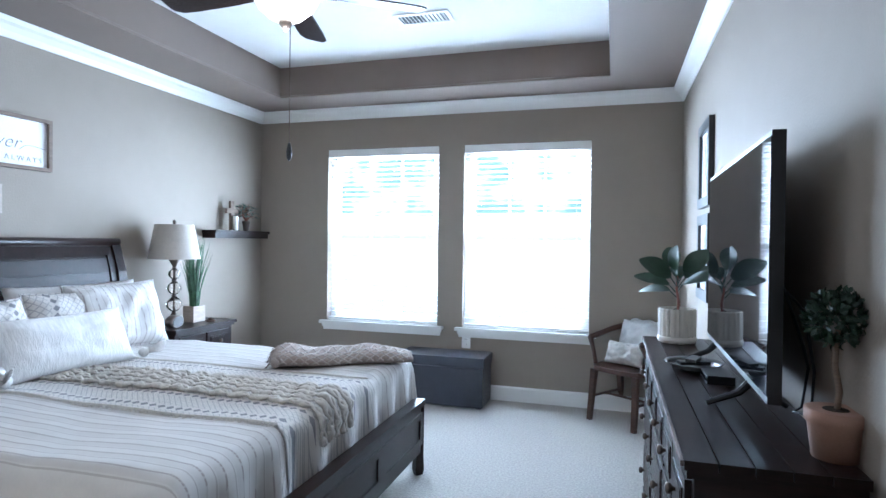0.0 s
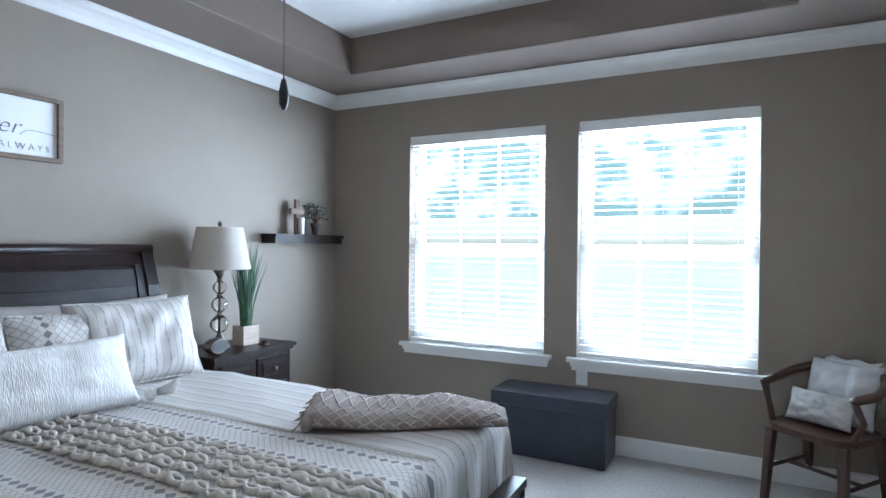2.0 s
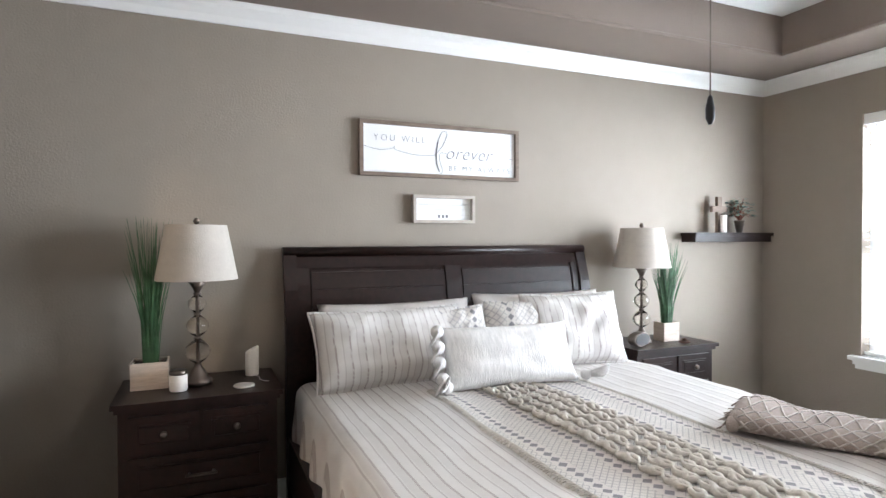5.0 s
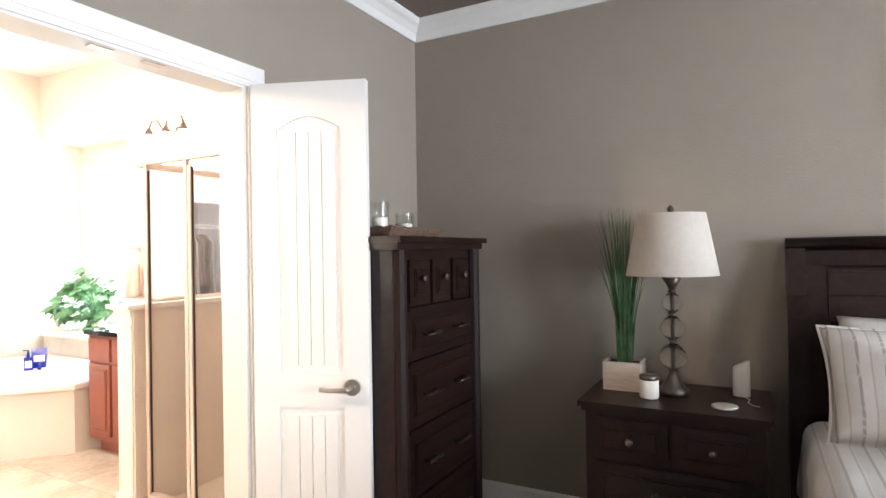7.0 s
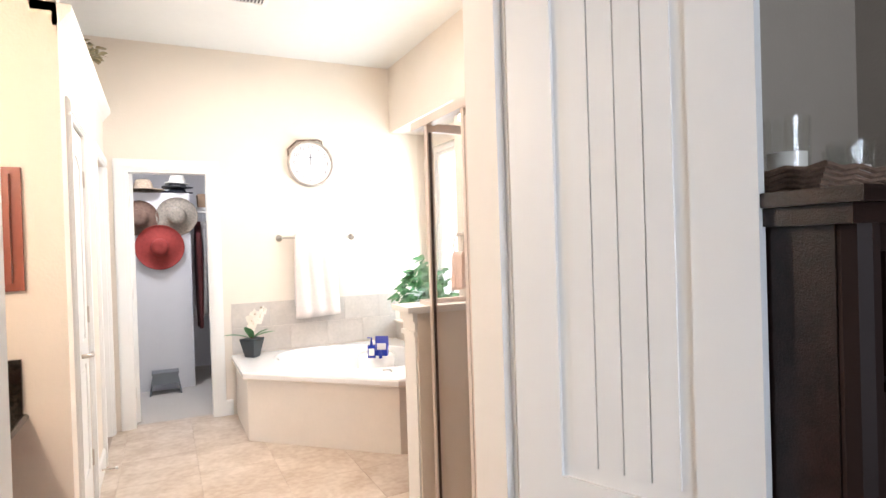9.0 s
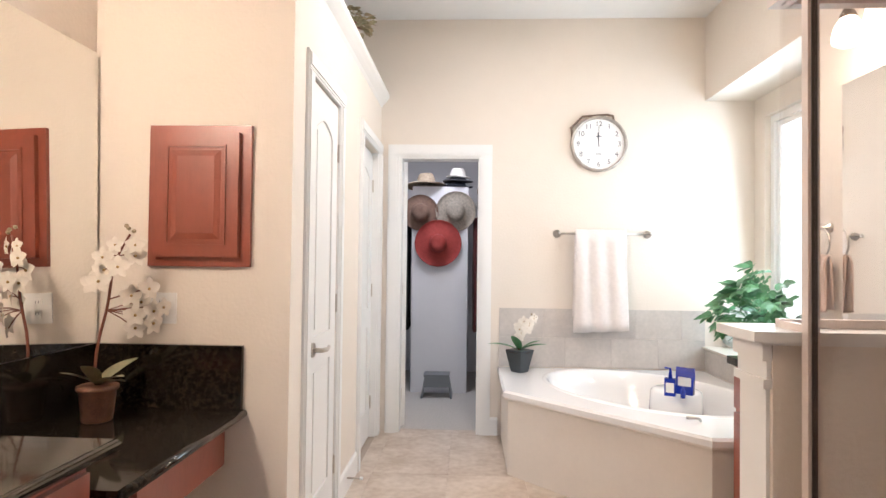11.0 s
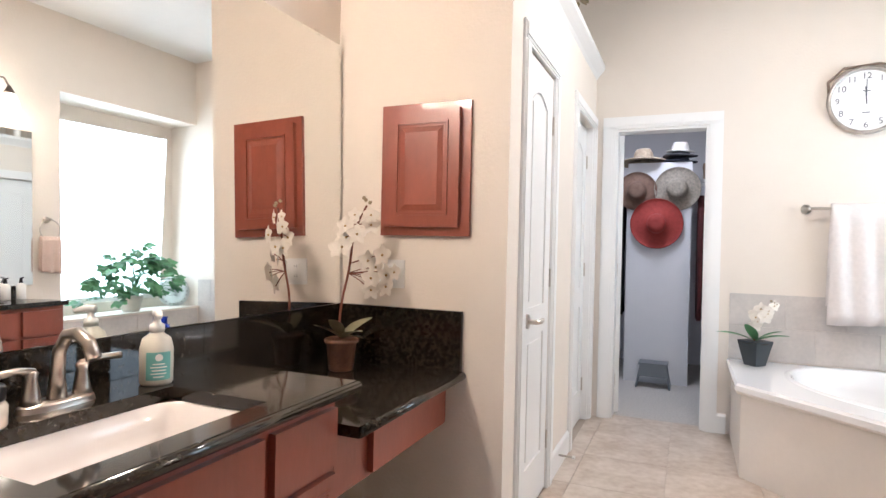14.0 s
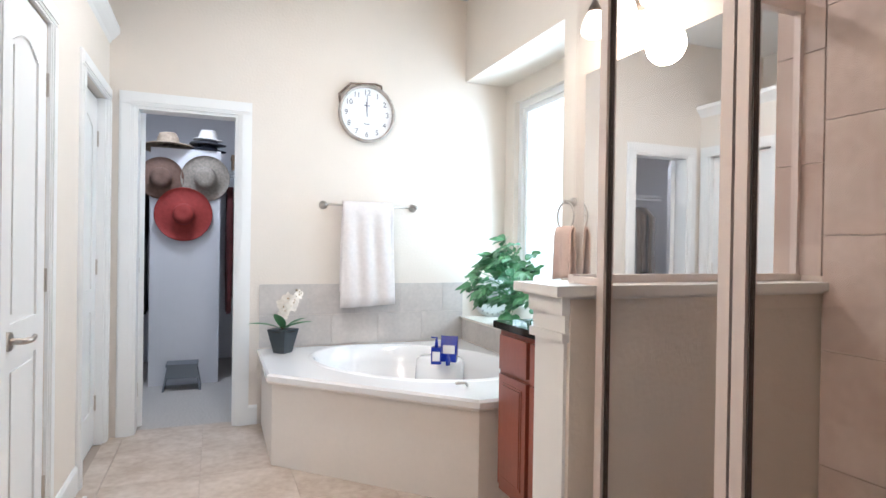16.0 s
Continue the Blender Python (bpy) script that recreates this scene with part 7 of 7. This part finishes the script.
curb = bx("shower_curb", (SX - 0.06, -1.959, 0, SX + 0.05, -0.94, 0.10), mat("shower_tile", (0.4, 0.3, 0.2)), None, "tiled shower curb", kind="structure")
bx("shower_pan", (SW, -1.959, 0, SX - 0.061, -0.94, 0.03), mat("pan", (0.62, 0.56, 0.50), 0.4), None, "cream shower floor", kind="structure")
se = thing("shower_enclosure", "framed glass shower enclosure with a pivot door", "shower enclosure")


def rail(name, q, parent, bevel=0.003):
    return bx(name, q, CHROME, parent, bevel=bevel)


TOPZ = 1.865
rail("post", (SX - 0.012, PY - 0.013, 0.10, SX + 0.012, PY + 0.010, TOPZ), se)
rail("post", (SX - 0.012, P2Y - 0.026, 0.10, SX + 0.012, P2Y - 0.003, TOPZ), se)
rail("door_stile", (SX - 0.012, P2Y + 0.003, 0.12, SX + 0.012, P2Y + 0.026, TOPZ - 0.03), se)
rail("header", (SX - 0.022, -2.05, TOPZ, SX + 0.022, -0.94, TOPZ + 0.035), se)
rail("sill", (SX - 0.018, PY, 0.10, SX + 0.018, -0.94, 0.125), se)
rail("wall_post", (SX - 0.016, -0.965, 0.125, SX + 0.016, -0.94, TOPZ), se)
gp = -2.03
rail("top_rail", (SW, gp - 0.014, TOPZ - 0.002, SX - 0.022, gp + 0.014, TOPZ + 0.033), se)
rail("bottom_rail", (SW, gp - 0.010, 1.126, SX + 0.008, gp + 0.010, 1.145), se)
rail("wall_channel", (SW, gp - 0.010, 1.145, SW + 0.020, gp + 0.010, TOPZ), se)
rail("side_channel", (SX - 0.008, -2.019, 1.126, SX + 0.008, PY - 0.013, 1.142), se)
bx("side_glass", (SX - 0.004, -2.03, 1.142, SX + 0.004, PY - 0.013, TOPZ), SMOKED, se)
bx("front_glass", (SX - 0.004, PY + 0.010, 0.125, SX + 0.004, P2Y - 0.026, TOPZ), SMOKED, se)
bx("door_glass", (SX - 0.004, P2Y + 0.026, 0.125, SX + 0.004, -0.966, TOPZ - 0.02), SMOKED, se)
bx("end_glass", (SW + 0.020, gp - 0.004, 1.145, SX - 0.005, gp + 0.004, TOPZ), SMOKED, se)
for pane in se.children:
    if pane.name.split(".")[0].endswith("_glass"):
        pane.visible_shadow = False
SEAL = mat("dark_seal", (0.05, 0.035, 0.03), 0.6)
for y_ in (PY + 0.0105, P2Y - 0.0025, P2Y + 0.0265):
    bx("seal", (SX - 0.0055, y_, 0.13, SX + 0.0055, y_ + 0.003, TOPZ - 0.03), SEAL, se)

# window sill plant and plate
ip = thing("ivy_plant", "leafy green plant in a white pot on the window ledge", "potted plant", pose(-3.80, -4.28, 0.676) @ Matrix.Scale(1.15, 4))
turned("pot", [(0.06, 0), (0.085, 0.10), (0.085, 0.12), (0.075, 0.12)], CREAMW, ip)
stems, lv = nb(), []
for i in range(85):
    a = random.uniform(-1.75, 1.75)
    R_ = random.uniform(0.08, 0.36)
    zt = 0.14 + random.uniform(-0.02, 0.30) * (1.5 - R_ / 0.42) - max(0, R_ - 0.24) * 0.8
    e = Vector((math.cos(a) * R_ * 0.75, math.sin(a) * R_ * 1.1, zt))
    tube(stems, [(0, 0, 0.11), tuple(e * 0.55 + Vector((0, 0, 0.10))), tuple(e)], 0.0022, 4)
    bm = nb()
    d0 = Vector((math.cos(a), math.sin(a), random.uniform(-0.7, 0.3))).normalized()
    nr = Vector((random.uniform(0.1, 0.9), random.uniform(-0.5, 0.5), 0.8))
    sc = random.uniform(0.065, 0.10)
    sdv = d0.cross(nr).normalized()
    for an, ln in ((0, 1.0), (42, 0.85), (-42, 0.85), (85, 0.6), (-85, 0.6)):
        d = d0 * math.cos(radians(an)) + sdv * math.sin(radians(an))
        leaf(bm, e, e + d * sc * ln, sc * 0.62, 0.15, 3, normal=tuple(nr))
    part("leaf", bm, MIDGREEN, ip)
part("stems", stems, MIDGREEN, ip, kind="stuff")
pt = thing("decorative_plate", "pale patterned round plate standing on the window ledge", "plate", pose(-3.86, -4.80, 0.82, 90, 0, 150))
turned("dish", [(0.02, 0.0), (0.08, 0.002), (0.10, 0.012), (0.145, 0.02), (0.15, 0.024), (0.10, 0.018), (0.05, 0.008)], mat("plate_glaze", (0.62, 0.64, 0.62), 0.3), pt, segs=40)
bm = nb()
for k in range(20):
    a = k * math.pi / 10
    bmesh.ops.create_icosphere(bm, subdivisions=1, radius=0.010, matrix=Matrix.Translation((0.125 * math.cos(a), 0.125 * math.sin(a), 0.022)))
for k in range(6):
    a = k * math.pi / 3
    leaf(bm, (0, 0, 0.012), (0.06 * math.cos(a), 0.06 * math.sin(a), 0.016), 0.035, 0, 4)
part("relief", bm, mat("plate_grey", (0.40, 0.42, 0.40), 0.4), pt, kind="stuff")

# plant ledge ornaments
dv = thing("dove_ornament", "white bird ornament on the plant ledge", "ornament", pose(-1.24, -4.62, 2.501))
part("figure", lathe(nb(), [(0.02, 0), (0.035, 0.02), (0.04, 0.06), (0.028, 0.10), (0.018, 0.13), (0.022, 0.15), (0.012, 0.17), (0.004, 0.178)], 18), WAX, dv, smooth=True)
cs = thing("candlestick", "small dark candlestick on the plant ledge", "candlestick", pose(-1.24, -4.42, 2.501))
turned("stick", [(0.03, 0), (0.01, 0.02), (0.014, 0.06), (0.008, 0.09), (0.018, 0.11)], PEWTER, cs, segs=16)
bushy("silk_flowers", "trailing silk flower arrangement on the plant ledge", pose(-1.26, -3.95, 2.501), [(0.04, 0), (0.05, 0.08)], 70, 0.12, 0.13, 0.055, mat("faded_leaf", (0.16, 0.18, 0.08), 0.6, color2=(0.45, 0.35, 0.22), scale=6))
lm = thing("oil_lamp", "small glass oil lamp on the plant ledge", "oil lamp", pose(-1.24, -3.35, 2.501))
turned("base", [(0.04, 0), (0.045, 0.03), (0.03, 0.06), (0.015, 0.075)], PEWTER, lm, segs=18)
turned("chimney", [(0.018, 0.075), (0.032, 0.10), (0.02, 0.14), (0.016, 0.19)], CLEAR, lm, segs=18)

rl = thing("ceiling_light", "round recessed ceiling light, lit", "ceiling light", pose(-2.22, -3.40, BATH_H))
turned("trim_ring", [(0.10, -0.008), (0.10, 0.0)], WHITE, rl, segs=32)
turned("lens", [(0.075, -0.012), (0.075, -0.0085)], GLOBE, rl, segs=32)

# closet
col = bx("wall_closet_pier", (-1.935, -7.3, 0, -1.395, -6.2, 1.985), CLOSETW, None, "grey-white closet pier carrying hats", kind="structure")


def hat(m, r, crown, ch_, material, label, band=None, droop=0.0, curl=0.01):
    h = thing("hat", label, "hat", m, group="hats in the closet")
    n = 36
    bm = nb()
    rings = []
    for rr, z in ((r, droop + curl), (r * 0.97, droop), (r * 0.8, droop * 0.5 - 0.002), (crown * 1.12, 0.0), (crown, 0.012), (crown * 0.93, ch_ * 0.6), (crown * 0.75, ch_ * 0.95), (crown * 0.35, ch_ * 0.92), (0.006, ch_ * 0.88)):
        rings.append([bm.verts.new((rr * math.cos(2 * math.pi * k / n), rr * math.sin(2 * math.pi * k / n) * (1 if rr > crown * 1.05 else 1.08), z + (0.006 * math.sin(4 * math.pi * k / n) if rr > crown * 1.2 else 0))) for k in range(n)])
    for A, B in zip(rings, rings[1:]):
        for k in range(n):
            bm.faces.new((A[k], A[(k + 1) % n], B[(k + 1) % n], B[k]))
    bm.faces.new(rings[-1])
    o = part("hat_body", bm, material, h, smooth=True)
    s_ = o.modifiers.new("thickness", "SOLIDIFY")
    s_.thickness = 0.004
    if band:
        part("hat_band", lathe(nb(), [(crown * 1.035, 0.012), (crown * 1.01, 0.04)], 32, caps=False), band, h, smooth=True)
    return h


STRAW = mat("straw", (0.48, 0.38, 0.27), 0.85, grain=0.35, scale=40, bump=1.0, bscale=120)
RED = mat("red_straw", (0.36, 0.045, 0.035), 0.8, grain=0.25, scale=30, bump=1.0, bscale=120)
BROWNH = mat("brown_straw", (0.20, 0.12, 0.085), 0.85, grain=0.3, scale=30, bump=1.0, bscale=120)
GREYS = mat("grey_straw", (0.36, 0.31, 0.25), 0.85, grain=0.4, scale=45, bump=1.0, bscale=120)
FY = -6.199
hat(pose(-1.475, FY + 0.006, 1.73, -90, 0, 0) @ pose(0, 0, 0, 0, 0, 0), 0.175, 0.08, 0.10, BROWNH, "brown wide-brimmed hat hung on the closet pier", STRAW)
hat(pose(-1.815, FY + 0.006, 1.745, -90, 0, 0), 0.195, 0.085, 0.09, GREYS, "pale natural straw sun hat hung on the closet pier")
hat(pose(-1.65, FY + 0.03, 1.435, -90, 0, 0), 0.225, 0.08, 0.10, RED, "large red sun hat hung below the others")
hat(pose(-1.52, -6.28, 2.012, 5, 3, 0), 0.20, 0.09, 0.11, STRAW, "straw hat resting on top of the pier", None, -0.004, -0.01)
hat(pose(-1.83, -6.32, 1.99), 0.15, 0.08, 0.05, mat("navy_felt", (0.02, 0.022, 0.035), 0.9), "dark felt hat at the bottom of a stack")
hat(pose(-1.83, -6.32, 2.045), 0.15, 0.08, 0.06, mat("grey_felt", (0.09, 0.09, 0.10), 0.9), "grey felt hat in the middle of a stack")
hat(pose(-1.83, -6.32, 2.085), 0.12, 0.075, 0.09, WAX, "white hat with a dark band topping a stack", mat("navy_felt", (0.02, 0.02, 0.03)))
stl = thing("step_stool", "grey folding plastic step stool by the pier", "step stool", pose(-1.66, -6.06, 0, 0, 0, 0))
GREYP = mat("grey_plastic", (0.16, 0.17, 0.18), 0.5)
bx("step", (-0.12, -0.09, 0.195, 0.12, 0.09, 0.215), GREYP, stl, bevel=0.006)
for s in (-1, 1):
    bm = nb()
    v = [bm.verts.new(c) for c in ((s * 0.11, -0.085, 0.195), (s * 0.11, 0.085, 0.195), (s * 0.145, 0.10, 0), (s * 0.145, -0.10, 0))]
    w = [bm.verts.new((c.co.x - s * 0.014, c.co.y, c.co.z)) for c in v]
    bm.faces.new(v)
    bm.faces.new(w[::-1])
    for k in range(4):
        bm.faces.new((v[k], w[k], w[(k + 1) % 4], v[(k + 1) % 4]))
    part("side_leg", bm, GREYP, stl)
bx("front_web", (-0.11, 0.078, 0.10, 0.11, 0.088, 0.195), GREYP, stl)
for side, x0, x1 in (("a", -1.36, -0.35), ("b", -2.98, -1.97)):
    rd = thing("closet_shelf", "white wire closet shelf with a hanging rod", "closet shelf", group="closet shelves")
    for k in range(12):
        y = -6.42 - k * 0.03
        part("wire", cyl(nb(), (x0, y, 1.85), (x1, y, 1.85), 0.003, 5), WHITE, rd)
    part("hanging_rod", cyl(nb(), (x0, -6.42, 1.80), (x1, -6.42, 1.80), 0.013, 10), WHITE, rd)
    part("front_lip", cyl(nb(), (x0, -6.40, 1.83), (x1, -6.40, 1.83), 0.006, 6), WHITE, rd)
    for k in range(14):
        x = (-1.36 if side == "a" else -1.98) + (0.055 if side == "a" else -0.055) * (k + 0.6)
        c = random.choice([(0.02, 0.02, 0.025), (0.03, 0.035, 0.07), (0.10, 0.02, 0.02), (0.35, 0.33, 0.32), (0.05, 0.05, 0.05), (0.20, 0.14, 0.10), (0.02, 0.02, 0.02)])
        m_ = mat("garment_%d%d%d" % tuple(int(q * 100) for q in c), c, 0.95, grain=0.4, scale=18)
        g_ = thing("garment", "clothing on a hanger from the closet rod, in mixed dark colours", "clothing", pose(x, -6.42, 1.80), group="clothes on the closet rods")
        ln = random.uniform(0.75, 1.2)
        bm = nb()
        rows = []
        for i in range(9):
            u = i / 8
            z = -0.10 - ln * u
            hw = 0.19 + 0.03 * u + 0.01 * math.sin(i)
            if i == 0:
                hw = 0.05
            rows.append([bm.verts.new(((0.018 + 0.012 * math.sin(j * 1.9 + i * 0.4 + k)) * sgn, hw * v, z)) for sgn in (1, -1) for j, v in enumerate([-1, -0.6, -0.2, 0.2, 0.6, 1][::sgn])])
        for A, B in zip(rows, rows[1:]):
            for j in range(12):
                bm.faces.new((A[j], A[(j + 1) % 12], B[(j + 1) % 12], B[j]))
        bm.faces.new(rows[0])
        bm.faces.new(rows[-1][::-1])
        part("cloth", bm, m_, g_, smooth=True)
        part("hanger_hook", tube(nb(), [(0, 0, -0.10), (0, 0, -0.02), (0, 0.018, 0.005), (0, 0, 0.018), (0, -0.018, 0.0)], 0.002, 5), WHITE, g_)
for k in range(3):
    bx2 = thing("storage_box", "cardboard box stored on the closet shelf", "box", pose(-2.15 - k * 0.3, -6.58, 1.854), group="boxes on the closet shelf")
    bx("carton", (-0.12, -0.13, 0, 0.12, 0.13, 0.12 + 0.04 * k), mat("cardboard", (0.36, 0.25, 0.16), 0.9, grain=0.2), bx2, bevel=0.003)
    bx("lid", (-0.125, -0.135, 0.121 + 0.04 * k, 0.125, 0.135, 0.145 + 0.04 * k), mat("cardboard", (0.3, 0.2, 0.1)), bx2, bevel=0.003)

# ---- tiles ----
floor_ob, shower_ob = bpy.data.objects["bath_floor"], bpy.data.objects["wall_shower_west"]


def tile_run(parent, material, axis, plane, out, u0, u1, v0, v1, pu, pv, gap=0.003, thick=0.008, offset=0.5, name="tile"):
    """Tiles on a plane; axis is the plane's normal. Cut tiles at the edges share no mesh with whole ones."""
    meshes = {}
    r = 0
    v = v0
    while v < v1 - 0.01:
        vb = min(v + pv, v1)
        u = u0 - (pu * offset if r % 2 else 0)
        while u < u1 - 0.005:
            ua, ub = max(u, u0), min(u + pu, u1)
            if ub - ua > 0.012:
                w, h = ub - ua - gap, vb - v - gap
                key = (round(w, 3), round(h, 3))
                if key not in meshes:
                    bm = nb()
                    if axis == 2:
                        box(bm, -w / 2, -h / 2, 0, w / 2, h / 2, thick)
                    elif axis == 0:
                        box(bm, 0, -w / 2, -h / 2, out * thick, w / 2, h / 2)
                    else:
                        box(bm, -w / 2, 0, -h / 2, w / 2, out * thick, h / 2)
                    ob = part(name, bm, material, parent, bevel=0.0015)
                    meshes[key] = ob.data
                else:
                    ob = new(name, meshes[key])
                    ob.parent = parent
                c, d = (ua + ub) / 2, (v + vb) / 2
                ob.location = (c, d, plane) if axis == 2 else (plane, c, d) if axis == 0 else (c, plane, d)
            u += pu
        v += pv
        r += 1


def vary_by_object(m, amount=0.5):
    """Shifts the texture from piece to piece."""
    nt_ = m.node_tree
    oi, mp, ad = nt_.nodes.new("ShaderNodeObjectInfo"), nt_.nodes["Mapping"], nt_.nodes.new("ShaderNodeVectorMath")
    ad.operation = "SCALE"
    ad.inputs[0].default_value = (17, 11, 7)
    nt_.links.new(oi.outputs["Random"], ad.inputs["Scale"])
    nt_.links.new(ad.outputs[0], mp.inputs["Location"])


for m_ in (TILE, WALLTILE, GREYTILE):
    vary_by_object(m_)
tile_run(floor_ob, TILE, 2, -0.006, 1, LINEN_X - 2.35, LINEN_X, BATH_S - 0.1, BATH_N - 0.0, 0.45, 0.45, gap=0.002, offset=0.0)
tile_run(shower_ob, WALLTILE, 0, SW + 0.0005, 1, -1.955, BATH_N, 0.03, 2.72, 0.46, 0.305, name="tile")
tile_run(shower_ob, WALLTILE, 0, SW + 0.0005, 1, -2.10, -1.957, 1.14, 2.72, 0.46, 0.305, name="tile")
back = bpy.data.objects["wall_bath_back"]
tile_run(back, GREYTILE, 1, BATH_S + 0.0005, 1, BATH_W, -2.175, 0.505, 0.93, 0.33, 0.213, gap=0.002, thick=0.006)
niche = bpy.data.objects["wall_bath_west_sill"]
tile_run(niche, GREYTILE, 0, BATH_W + 0.0005, 1, BATH_S + 0.02, -3.57, 0.505, 0.655, 0.33, 0.15, gap=0.002, thick=0.006)
